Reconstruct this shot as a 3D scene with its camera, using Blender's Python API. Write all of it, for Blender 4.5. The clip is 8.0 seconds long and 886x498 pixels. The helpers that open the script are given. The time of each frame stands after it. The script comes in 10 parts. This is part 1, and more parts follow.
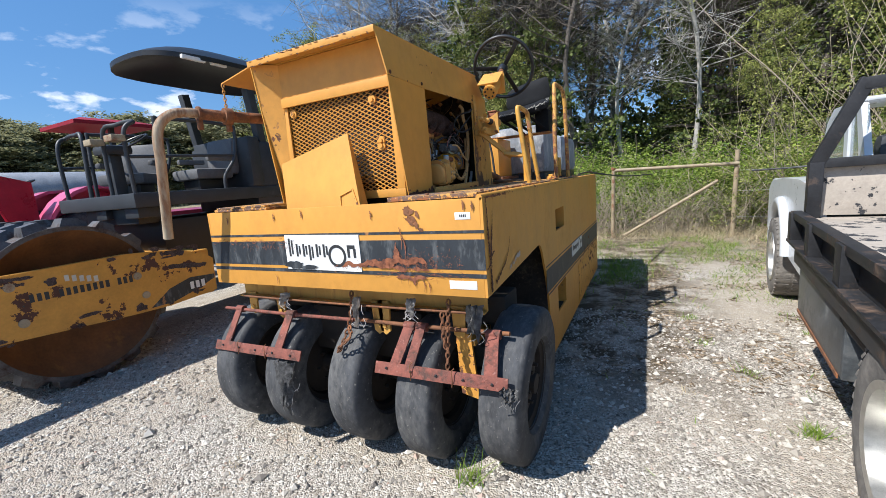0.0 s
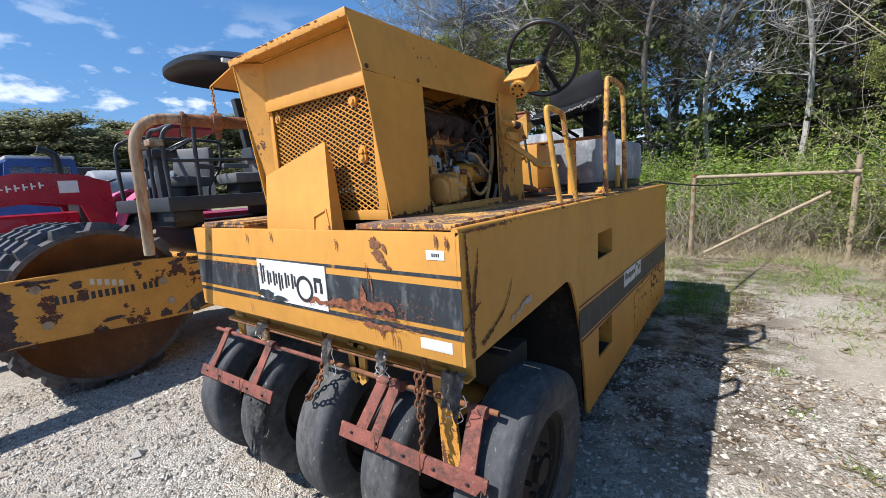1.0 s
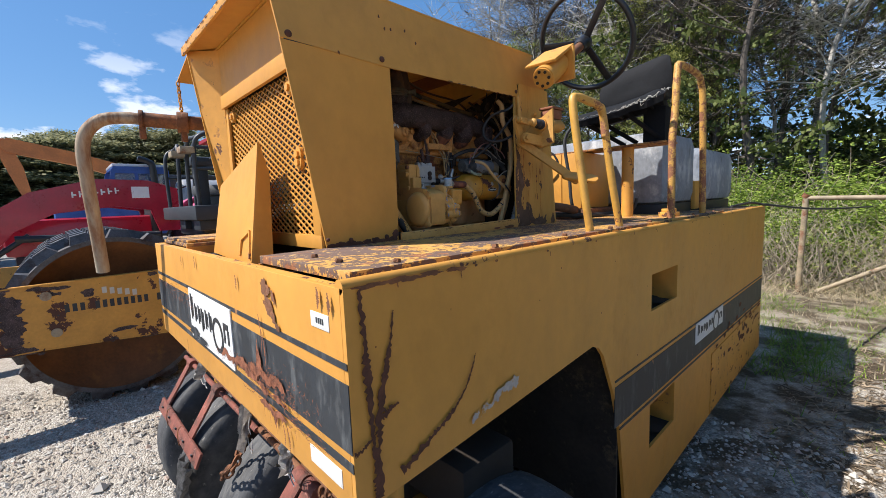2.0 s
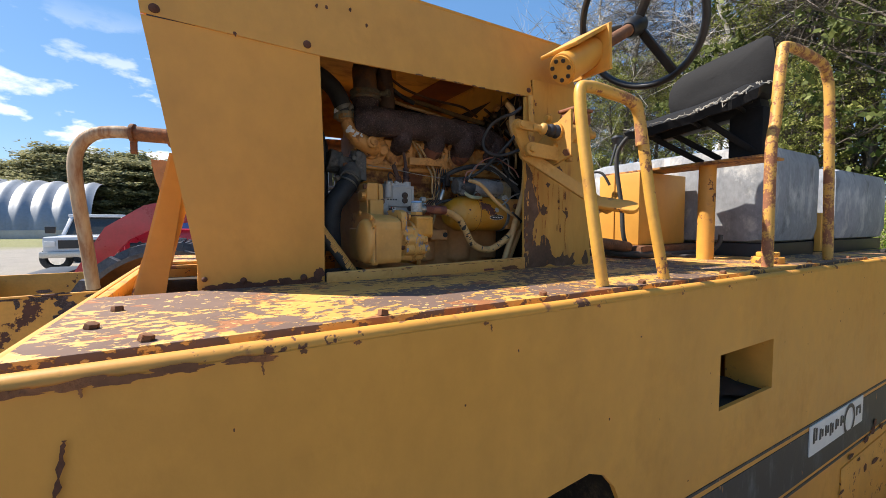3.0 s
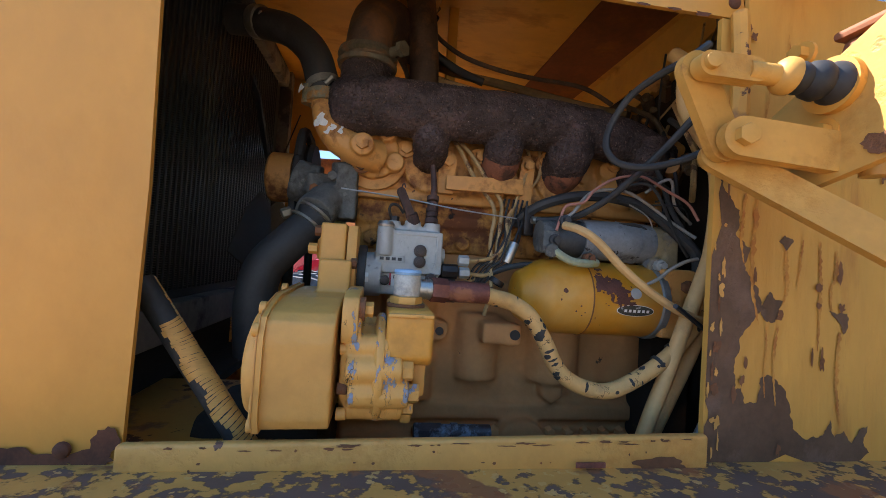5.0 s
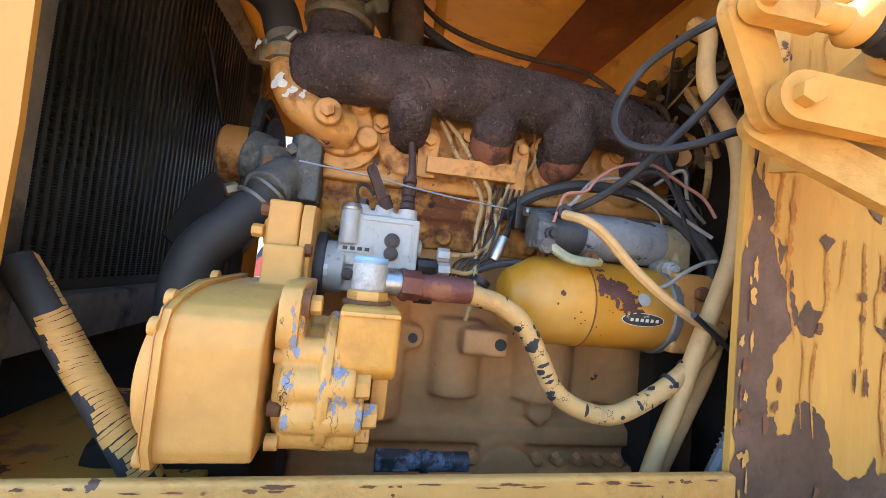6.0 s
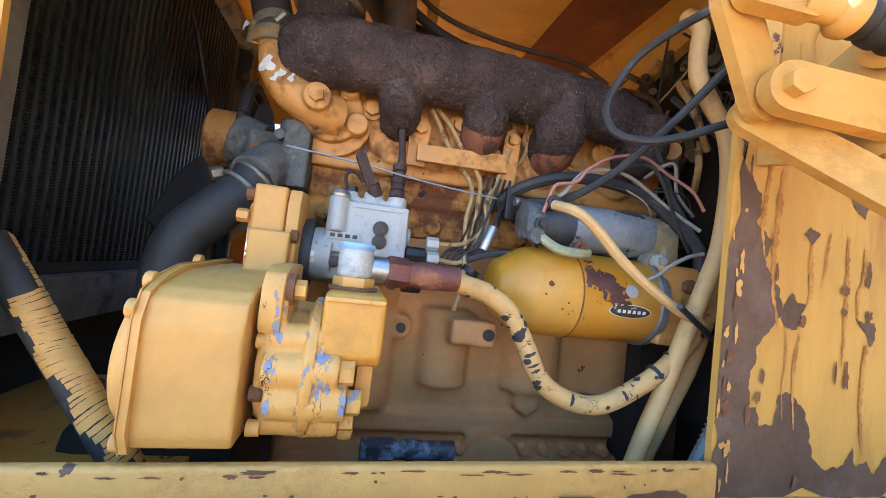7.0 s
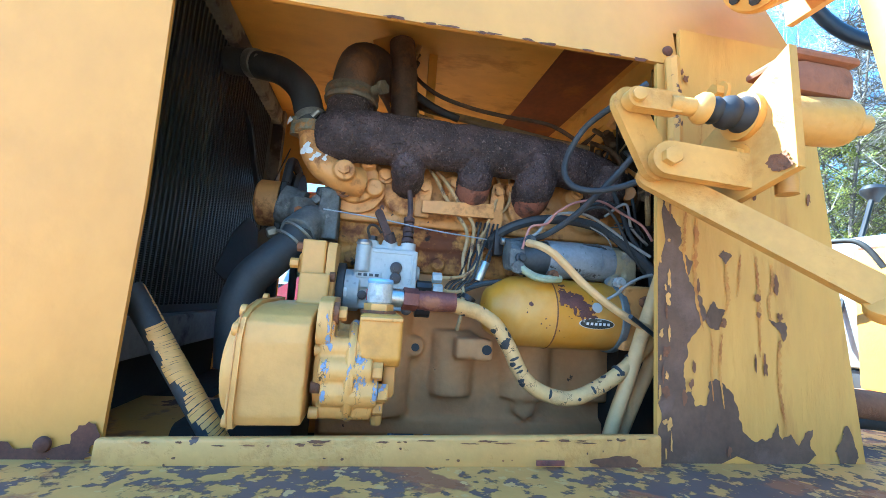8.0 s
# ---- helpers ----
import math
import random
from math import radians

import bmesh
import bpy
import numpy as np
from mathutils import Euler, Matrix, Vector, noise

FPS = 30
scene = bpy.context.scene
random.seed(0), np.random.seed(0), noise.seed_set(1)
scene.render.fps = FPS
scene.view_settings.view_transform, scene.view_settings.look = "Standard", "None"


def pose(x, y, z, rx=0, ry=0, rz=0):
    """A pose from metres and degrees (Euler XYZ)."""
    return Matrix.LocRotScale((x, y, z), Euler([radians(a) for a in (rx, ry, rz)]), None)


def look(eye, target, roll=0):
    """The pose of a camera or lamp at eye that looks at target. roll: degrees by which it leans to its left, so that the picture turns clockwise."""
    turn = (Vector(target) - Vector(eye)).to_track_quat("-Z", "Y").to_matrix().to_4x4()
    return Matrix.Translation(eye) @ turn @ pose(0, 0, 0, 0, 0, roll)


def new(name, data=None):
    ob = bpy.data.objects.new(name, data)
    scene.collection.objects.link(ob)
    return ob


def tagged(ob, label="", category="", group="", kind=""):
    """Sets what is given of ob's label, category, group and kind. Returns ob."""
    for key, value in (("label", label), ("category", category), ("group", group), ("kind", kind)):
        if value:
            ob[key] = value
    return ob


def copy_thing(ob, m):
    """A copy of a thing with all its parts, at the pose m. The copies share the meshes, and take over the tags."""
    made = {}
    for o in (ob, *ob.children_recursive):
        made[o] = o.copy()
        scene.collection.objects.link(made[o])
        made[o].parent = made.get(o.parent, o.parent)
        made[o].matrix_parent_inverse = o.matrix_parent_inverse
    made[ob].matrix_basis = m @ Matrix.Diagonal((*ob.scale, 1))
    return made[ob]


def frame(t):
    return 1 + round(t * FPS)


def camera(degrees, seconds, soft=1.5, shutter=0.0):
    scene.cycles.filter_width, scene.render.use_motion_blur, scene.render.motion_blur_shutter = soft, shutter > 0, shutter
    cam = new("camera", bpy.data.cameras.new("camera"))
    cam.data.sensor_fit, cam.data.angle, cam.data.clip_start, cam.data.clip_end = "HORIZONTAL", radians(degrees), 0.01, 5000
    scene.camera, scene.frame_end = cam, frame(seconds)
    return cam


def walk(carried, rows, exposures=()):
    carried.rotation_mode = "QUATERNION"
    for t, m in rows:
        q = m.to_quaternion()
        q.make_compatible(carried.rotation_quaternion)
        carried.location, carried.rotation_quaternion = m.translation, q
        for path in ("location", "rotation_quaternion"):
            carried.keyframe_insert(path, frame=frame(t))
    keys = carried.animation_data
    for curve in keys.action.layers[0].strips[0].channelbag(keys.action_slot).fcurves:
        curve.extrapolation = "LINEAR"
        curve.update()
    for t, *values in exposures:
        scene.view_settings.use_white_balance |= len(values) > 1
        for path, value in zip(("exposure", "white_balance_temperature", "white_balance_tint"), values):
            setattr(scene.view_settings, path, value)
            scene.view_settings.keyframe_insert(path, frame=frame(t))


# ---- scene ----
cam = camera(94.7, 8.0, soft=0.8)
PATH = [
    (0, (0.594, -1.524, 1.376), (-0.31, 0.23, 1.049), -4.7),
    (0.5, (0.618, -1.247, 1.424), (-0.429, 0.426, 1.1), -4.4),
    (1, (0.665, -0.969, 1.437), (-0.518, 0.615, 1.133), -3.7),
    (2.5, (0.564, -0.035, 1.439), (-1.015, 1.18, 1.268), -1.3),
    (3, (0.538, 0.22, 1.458), (-1.179, 1.241, 1.346), -0.1),
    (3.5, (0.473, 0.432, 1.493), (-1.357, 1.237, 1.433), 1.4),
    (4, (0.34, 0.606, 1.519), (-1.571, 1.197, 1.511), 2.8),
    (4.5, (0.137, 0.706, 1.538), (-1.823, 1.101, 1.572), 3.5),
    (4.7, (0.067, 0.712, 1.548), (-1.904, 1.049, 1.603), 3.8),
    (5.8, (-0.121, 0.752, 1.522), (-2.105, 1.0, 1.568), 3.8),
    (6, (-0.115, 0.749, 1.523), (-2.079, 1.111, 1.633), 5.8),
    (6.5, (-0.114, 0.754, 1.52), (-2.072, 1.142, 1.645), 6.3),
    (7, (-0.118, 0.755, 1.517), (-2.075, 1.156, 1.603), 6.6),
    (7.5, (-0.088, 0.755, 1.523), (-2.044, 1.152, 1.646), 4.9),
    (8, (0.029, 0.745, 1.506), (-1.929, 1.064, 1.762), 3.9),
]
EXPOSURES = [(0, 0.60, 6080, 10), (1.2, 0.56, 6050, 11), (2.5, 0.82, 6650, 12), (3.0, 1.0, 6950, 12), (4.0, 0.92, 7300, 12), (4.5, 1.14, 6700, 12), (4.7, 1.34, 6750, 12), (5.8, 3.14, 6950, 13), (6.5, 3.14, 6600, 13), (7.3, 3.12, 6350, 8), (8.0, 3.04, 5080, -4)]
walk(cam, [(t, look(eye, target, roll)) for t, eye, target, roll in PATH], EXPOSURES)

# ---- sky and sun ----
SUN_FROM = Vector((-0.445, -0.645, 1.0)).normalized()
world = bpy.data.worlds.new("world")
scene.world = world
world.use_nodes = True
wn, wl = world.node_tree.nodes, world.node_tree.links
sky = wn.new("ShaderNodeTexSky")
sky.sky_type, sky.sun_disc = "NISHITA", False
sky.sun_elevation = math.asin(SUN_FROM.z)
sky.sun_rotation = math.atan2(SUN_FROM.x, SUN_FROM.y)
sky.air_density, sky.dust_density, sky.ozone_density = 1.0, 0.4, 2.0
# fair-weather clouds low over the horizon
wco = wn.new("ShaderNodeTexCoord")
wmap = wn.new("ShaderNodeMapping")
wmap.inputs["Scale"].default_value = (1.0, 1.0, 2.4)
wmap.inputs["Location"].default_value = (0.31, 1.7, 0.2)
wnoise = wn.new("ShaderNodeTexNoise")
wnoise.inputs["Scale"].default_value, wnoise.inputs["Detail"].default_value = 8.0, 7.0
wnoise.inputs["Roughness"].default_value = 0.55
wramp = wn.new("ShaderNodeValToRGB")
wramp.color_ramp.elements[0].position, wramp.color_ramp.elements[1].position = 0.545, 0.63
wsep = wn.new("ShaderNodeSeparateXYZ")
wband = wn.new("ShaderNodeMapRange")
wband.inputs["From Min"].default_value, wband.inputs["From Max"].default_value = 0.38, 0.12
wmul = wn.new("ShaderNodeMath")
wmul.operation = "MULTIPLY"
wmix = wn.new("ShaderNodeMix")
wmix.data_type = "RGBA"
wmix.inputs[7].default_value = (9.0, 9.2, 9.6, 1)
wbg = wn["Background"]
wbg.inputs["Strength"].default_value = 0.090
wl.new(wco.outputs["Generated"], wmap.inputs["Vector"])
wl.new(wmap.outputs["Vector"], wnoise.inputs["Vector"])
wl.new(wnoise.outputs["Fac"], wramp.inputs["Fac"])
wl.new(wco.outputs["Generated"], wsep.inputs["Vector"])
wl.new(wsep.outputs["Z"], wband.inputs["Value"])
wl.new(wramp.outputs["Color"], wmul.inputs[0])
wl.new(wband.outputs["Result"], wmul.inputs[1])
wl.new(wmul.outputs["Value"], wmix.inputs[0])
whue = wn.new("ShaderNodeHueSaturation")
whue.inputs["Saturation"].default_value = 1.2
wl.new(sky.outputs["Color"], whue.inputs["Color"])
weven = wn.new("ShaderNodeMix")
weven.data_type = "RGBA"
weven.inputs[0].default_value = 0.5
weven.inputs[7].default_value = (1.05, 2.65, 5.5, 1)
wl.new(whue.outputs["Color"], weven.inputs[6])
wl.new(weven.outputs[2], wmix.inputs[6])
wl.new(wmix.outputs[2], wbg.inputs["Color"])
sun = new("sun", bpy.data.lights.new("sun", "SUN"))
sun.data.energy, sun.data.angle, sun.data.color = 4.9, radians(0.5), (1.0, 0.95, 0.87)
sun.matrix_world = look(SUN_FROM * 30, (0, 0, 0))

# ---- materials ----
def surf(name, col, rough=0.6, metal=0.0, var=0.12, scale=3.0, bump=0.15, bscale=90.0, col2=None, mask=(0.6, 0.64), mscale=6.0,
         rough2=0.85, frag=0.15, fscale=7.0, col3=None, mask3=(0.66, 0.7), m3scale=25.0, col4=None, mask4=(0.7, 0.72), m4scale=90.0, stretch=(1, 1, 1), spec=0.5, coat=0.0, rim=0.0, crack=0.0):
    """A surface of one base colour with broad and fine variation, up to three layers of wear that show through it,
    a dark lifted rim round the first (rim: its reach) and fine cracks (crack: their spacing per metre)."""
    m = bpy.data.materials.new(name)
    m.use_nodes = True
    n, l = m.node_tree.nodes, m.node_tree.links
    b = n["Principled BSDF"]
    b.inputs["Metallic"].default_value = metal
    b.inputs["Specular IOR Level"].default_value = spec
    b.inputs["Coat Weight"].default_value = coat
    co = n.new("ShaderNodeTexCoord")
    mp = n.new("ShaderNodeMapping")
    mp.inputs["Scale"].default_value = stretch
    l.new(co.outputs["Object"], mp.inputs["Vector"])

    def nz(s, detail=6.0, r=0.6):
        t = n.new("ShaderNodeTexNoise")
        t.inputs["Scale"].default_value, t.inputs["Detail"].default_value, t.inputs["Roughness"].default_value = s, detail, r
        l.new(mp.outputs["Vector"], t.inputs["Vector"])
        return t.outputs["Fac"]

    def math_(op, a, c):
        t = n.new("ShaderNodeMath")
        t.operation = op
        for i, v in ((0, a), (1, c)):
            if isinstance(v, (int, float)):
                t.inputs[i].default_value = v
            else:
                l.new(v, t.inputs[i])
        return t.outputs[0]

    def ramp(f, lo, hi):
        t = n.new("ShaderNodeMapRange")
        t.inputs["From Min"].default_value, t.inputs["From Max"].default_value = lo, hi
        l.new(f, t.inputs["Value"])
        return t.outputs["Result"]

    def mix(f, a, c):
        t = n.new("ShaderNodeMix")
        t.data_type = "RGBA"
        l.new(f, t.inputs[0])
        for i, v in ((6, a), (7, c)):
            if isinstance(v, tuple):
                t.inputs[i].default_value = (*v, 1)
            else:
                l.new(v, t.inputs[i])
        return t.outputs[2]

    fine = nz(bscale, 4.0)
    grey = math_("ADD", math_("MULTIPLY", nz(scale), 0.65), math_("MULTIPLY", nz(scale * 9), 0.35))
    lo = tuple(c * (1 - 2.2 * var) for c in col)
    hi = tuple(min(c * (1 + 2.2 * var), 0.95) for c in col)
    colour = mix(ramp(grey, 0.3, 0.7), lo, hi)
    rgh, height = math_("ADD", math_("MULTIPLY", grey, 0.25), rough - 0.125), math_("MULTIPLY", fine, 0.3)
    if col2:
        worn = math_("ADD", math_("MULTIPLY", nz(mscale, 8.0, 0.62), 1 - frag), math_("MULTIPLY", nz(mscale * fscale, 4.0), frag))
        f = ramp(worn, *mask)
        if rim:
            colour = mix(math_("MULTIPLY", ramp(worn, mask[0] - rim, mask[0]), 0.8), colour, tuple(c * 0.22 for c in col))
        second = mix(nz(mscale * 3), tuple(c * 0.65 for c in col2), tuple(min(1, c * 1.4) for c in col2))
        colour = mix(f, colour, second)
        rgh = math_("ADD", math_("MULTIPLY", f, rough2 - rough), rgh)
        height = math_("SUBTRACT", height, math_("MULTIPLY", f, 1.2))
    if col3:
        f = ramp(nz(m3scale, 5.0, 0.55), *mask3)
        colour = mix(f, colour, col3)
        height = math_("SUBTRACT", height, math_("MULTIPLY", f, 0.8))
    if crack:
        vo = n.new("ShaderNodeTexVoronoi")
        vo.feature = "DISTANCE_TO_EDGE"
        vo.inputs["Scale"].default_value = crack
        wob = n.new("ShaderNodeMixRGB")
        wob.blend_type = "ADD"
        wob.inputs[0].default_value = 0.35 / crack * 3
        l.new(mp.outputs["Vector"], wob.inputs[1])
        wn3 = n.new("ShaderNodeTexNoise")
        wn3.inputs["Scale"].default_value = crack * 2.2
        l.new(mp.outputs["Vector"], wn3.inputs["Vector"])
        l.new(wn3.outputs["Color"], wob.inputs[2])
        l.new(wob.outputs[0], vo.inputs["Vector"])
        f = math_("MULTIPLY", ramp(vo.outputs["Distance"], 0.030, 0.010), ramp(nz(crack * 0.35, 3.0), 0.54, 0.60))
        colour = mix(f, colour, tuple(c * 0.14 for c in col))
        height = math_("SUBTRACT", height, math_("MULTIPLY", f, 1.5))
    if col4:
        colour = mix(ramp(nz(m4scale, 3.0, 0.5), *mask4), colour, col4)
    bp = n.new("ShaderNodeBump")
    bp.inputs["Strength"].default_value, bp.inputs["Distance"].default_value = bump, 0.004
    l.new(height, bp.inputs["Height"])
    l.new(bp.outputs["Normal"], b.inputs["Normal"])
    l.new(colour, b.inputs["Base Color"])
    l.new(rgh, b.inputs["Roughness"])
    return m


YEL = (0.63, 0.296, 0.050)
RUST = (0.13, 0.055, 0.030)
PRIMER = (0.085, 0.050, 0.042)
paint = surf("yellow_paint", YEL, 0.5, var=0.07, scale=2.2, bump=0.14, col2=(0.54, 0.248, 0.042), mask=(0.50, 0.74), mscale=4.0, rough2=0.6, frag=0.3,
             col3=(0.10, 0.055, 0.035), mask3=(0.755, 0.765), m3scale=16, stretch=(1, 1, 0.75))
paint_edge = surf("yellow_paint_worn", YEL, 0.55, var=0.08, scale=4, bump=0.2, col2=RUST, mask=(0.578, 0.593), mscale=11, frag=0.25,
                  col3=(0.30, 0.13, 0.05), mask3=(0.62, 0.7), m3scale=18)
deck_paint = surf("deck_paint_rusted", (0.60, 0.315, 0.075), 0.6, var=0.10, scale=6, bump=0.35, col2=(0.135, 0.083, 0.062), col4=(0.60, 0.37, 0.13), mask4=(0.635, 0.655), m4scale=85, mask=(0.495, 0.504), mscale=5.0, frag=0.42, fscale=10.0, rim=0.012,
             col3=(0.29, 0.115, 0.045), mask3=(0.575, 0.625), m3scale=17, stretch=(1.0, 0.75, 1))
peel_paint = surf("peeling_paint", (0.61, 0.325, 0.068), 0.55, var=0.07, scale=5, bump=0.3, col2=(0.50, 0.245, 0.050), mask=(0.50, 0.72), mscale=7, frag=0.15,
             col3=(0.36, 0.14, 0.030), mask3=(0.58, 0.74), m3scale=17, stretch=(1, 1, 0.22))
under_paint = surf("hood_inside_paint", (0.68, 0.35, 0.055), 0.5, var=0.10, scale=3, bump=0.15, col2=(0.24, 0.095, 0.025), mask=(0.54, 0.70), mscale=4.5, frag=0.3, stretch=(1, 0.45, 1), col3=(0.10, 0.05, 0.03), mask3=(0.66, 0.74), m3scale=12)
# near-black steel standing in for the shade inside bays and under machines
shade_dark = surf("shaded_inner_steel", (0.028, 0.020, 0.014), 0.85, var=0.2, scale=6, bump=0.3, col2=(0.22, 0.12, 0.03), mask=(0.66, 0.72), mscale=5)
engine_paint = surf("engine_paint", (0.60, 0.285, 0.078), 0.55, var=0.10, scale=8, bump=0.3, col2=(0.20, 0.075, 0.028), mask=(0.53, 0.63), mscale=8, frag=0.3,
                    col3=(0.06, 0.04, 0.03), mask3=(0.72, 0.74), m3scale=40)
pump_paint = surf("pump_paint", (0.66, 0.335, 0.082), 0.5, var=0.05, scale=9, bump=0.22, col2=(0.56, 0.30, 0.085), mask=(0.50, 0.72), mscale=6,
                  col3=(0.12, 0.07, 0.05), mask3=(0.745, 0.75), m3scale=34)
pump_blue = surf("pump_paint_over_blue", (0.66, 0.345, 0.090), 0.52, var=0.06, scale=12, bump=0.45, col2=(0.25, 0.29, 0.38), mask=(0.572, 0.577), mscale=24, frag=0.22, rim=0.006, col3=(0.44, 0.22, 0.05), mask3=(0.58, 0.72), m3scale=30, stretch=(1, 1.5, 0.7), crack=55)
block_paint = surf("dusty_block", (0.66, 0.335, 0.135), 0.9, var=0.09, scale=7, bump=0.3, col2=(0.50, 0.25, 0.10), mask=(0.44, 0.64), mscale=4, col3=(0.10, 0.06, 0.035), mask3=(0.72, 0.74), m3scale=40, spec=0.2)
manifold_rust = surf("scaled_rust", (0.072, 0.044, 0.042), 0.65, var=0.35, scale=30, bump=1.0, bscale=240, col2=(0.034, 0.020, 0.018), mask=(0.44, 0.60), mscale=14, rough2=0.7,
             col3=(0.22, 0.15, 0.125), mask3=(0.565, 0.66), m3scale=235, col4=(0.36, 0.30, 0.27), mask4=(0.70, 0.74), m4scale=300, spec=0.5)
rust = surf("rusted_steel", (0.165, 0.070, 0.032), 0.85, var=0.2, scale=14, bump=0.5, col2=(0.27, 0.105, 0.040), mask=(0.5, 0.62), mscale=16)
red_primer = surf("oxide_red_primer", (0.20, 0.062, 0.042), 0.8, var=0.2, scale=14, bump=0.5, col2=(0.085, 0.042, 0.032), mask=(0.50, 0.62), mscale=18, col3=(0.30, 0.13, 0.10), mask3=(0.60, 0.72), m3scale=45)
pipe_rust = surf("pipe_half_painted", (0.46, 0.38, 0.26), 0.55, var=0.12, scale=7, bump=0.25, col2=(0.22, 0.115, 0.06), mask=(0.46, 0.60), mscale=9, frag=0.2, stretch=(1, 1, 0.18))
alu = surf("cast_aluminium", (0.44, 0.44, 0.42), 0.55, 0.15, var=0.08, scale=20, bump=0.3, bscale=260, col2=(0.20, 0.195, 0.18), mask=(0.60, 0.72), mscale=24, frag=0.35)
steel_dark = surf("dark_steel", (0.055, 0.058, 0.062), 0.6, 0.3, var=0.2, scale=20, bump=0.25)
rubber = surf("tyre_rubber", (0.032, 0.034, 0.037), 0.8, var=0.25, scale=5, bump=0.4, bscale=160, col2=(0.115, 0.112, 0.106), mask=(0.46, 0.78), mscale=5, frag=0.4, col3=(0.20, 0.19, 0.17), mask3=(0.66, 0.74), m3scale=55, spec=0.3)
tread_rubber = surf("bald_tread_rubber", (0.066, 0.067, 0.070), 0.85, var=0.25, scale=5, bump=0.4, bscale=160, col2=(0.155, 0.15, 0.14), mask=(0.48, 0.74), mscale=4, frag=0.45, col3=(0.25, 0.235, 0.21), mask3=(0.64, 0.74), m3scale=60, spec=0.3, stretch=(1.6, 0.7, 0.7))
hose_black = surf("black_hose", (0.034, 0.034, 0.034), 0.65, var=0.2, scale=25, bump=0.2, col2=(0.085, 0.082, 0.078), mask=(0.55, 0.75), mscale=10)
flake_cream = surf("cracked_cream_paint", (0.64, 0.335, 0.085), 0.6, var=0.08, scale=30, bump=0.4, col2=(0.05, 0.04, 0.035), mask=(0.62, 0.63), mscale=40, frag=0.4, stretch=(0.4, 0.4, 2.5))
link_paint = surf("linkage_paint", (0.545, 0.285, 0.062), 0.55, var=0.07, scale=12, bump=0.25, col2=(0.44, 0.205, 0.04), mask=(0.54, 0.68), mscale=14, col3=(0.26, 0.105, 0.035), mask3=(0.64, 0.72), m3scale=20)
sill_paint = surf("sill_paint", (0.62, 0.325, 0.085), 0.55, var=0.06, scale=10, bump=0.3, col2=(0.50, 0.235, 0.055), mask=(0.52, 0.70), mscale=12, frag=0.35, col3=(0.13, 0.065, 0.04), mask3=(0.705, 0.71), m3scale=30)
hose_yellow = surf("painted_hose", (0.62, 0.375, 0.14), 0.6, var=0.06, scale=18, bump=0.3, col2=(0.42, 0.27, 0.12), mask=(0.52, 0.7), mscale=14, col3=(0.05, 0.045, 0.04), mask3=(0.70, 0.705), m3scale=30, crack=60)
filter_yellow = surf("filter_can_paint", (0.60, 0.255, 0.014), 0.48, var=0.10, scale=6, bump=0.12, col2=(0.58, 0.34, 0.09), mask=(0.54, 0.74), mscale=5, rough2=0.6, col3=(0.20, 0.08, 0.03), mask3=(0.735, 0.745), m3scale=60, coat=0.08)
stripe_black = surf("worn_black_stripe", (0.024, 0.029, 0.035), 0.55, var=0.2, scale=9, bump=0.15, col2=(0.17, 0.18, 0.18), mask=(0.52, 0.74), mscale=8,
                    col3=(0.33, 0.16, 0.06), mask3=(0.68, 0.70), m3scale=9, stretch=(2.0, 2.0, 0.7))
decal_white = surf("white_decal", (0.72, 0.72, 0.70), 0.5, var=0.03, scale=12, bump=0.05, col2=(0.32, 0.28, 0.24), mask=(0.66, 0.70), mscale=12)
decal_black = surf("black_decal", (0.028, 0.030, 0.034), 0.5, var=0.1)
grey_plastic = surf("grey_tank", (0.25, 0.27, 0.30), 0.65, var=0.2, scale=6, bump=0.35, col2=(0.55, 0.55, 0.54), mask=(0.52, 0.68), mscale=8, stretch=(1, 1, 0.6), col3=(0.10, 0.105, 0.11), mask3=(0.60, 0.72), m3scale=9)
seat_vinyl = surf("cracked_black_vinyl", (0.010, 0.0105, 0.012), 0.75, spec=0.2, var=0.2, scale=14, bump=0.5, bscale=120)
stuffing = surf("torn_seat_stuffing", (0.38, 0.36, 0.32), 0.95, var=0.15, scale=60, bump=0.6)
black_plastic = surf("black_plastic", (0.016, 0.016, 0.017), 0.42, var=0.12, scale=14, bump=0.08)
machine_grey = surf("charcoal_machine_paint", (0.034, 0.037, 0.041), 0.5, var=0.14, scale=7, bump=0.08, col2=(0.10, 0.10, 0.105), mask=(0.6, 0.75), mscale=6)
plated = surf("plated_steel", (0.48, 0.47, 0.44), 0.38, 0.85, var=0.1, scale=30, bump=0.1)
blue_cap = surf("blue_painted_cap", (0.26, 0.44, 0.66), 0.5, var=0.08, scale=30, bump=0.15)
drum_brown = surf("drum_rust_brown", (0.155, 0.062, 0.018), 0.7, var=0.22, scale=5, bump=0.25, col2=(0.34, 0.16, 0.03), mask=(0.6, 0.75), mscale=3)
drum_pad = surf("worn_drum_shell", (0.10, 0.095, 0.095), 0.5, 0.5, var=0.25, scale=9, bump=0.3, col2=(0.07, 0.04, 0.03), mask=(0.5, 0.65), mscale=8)
frame_orange = surf("chipped_orange_yellow", (0.56, 0.27, 0.045), 0.55, var=0.1, scale=5, bump=0.3, col2=(0.085, 0.035, 0.022), mask=(0.575, 0.585), mscale=4.5)
canopy_red = surf("canopy_red", (0.26, 0.012, 0.024), 0.6, var=0.12, scale=4, bump=0.05, spec=0.3)
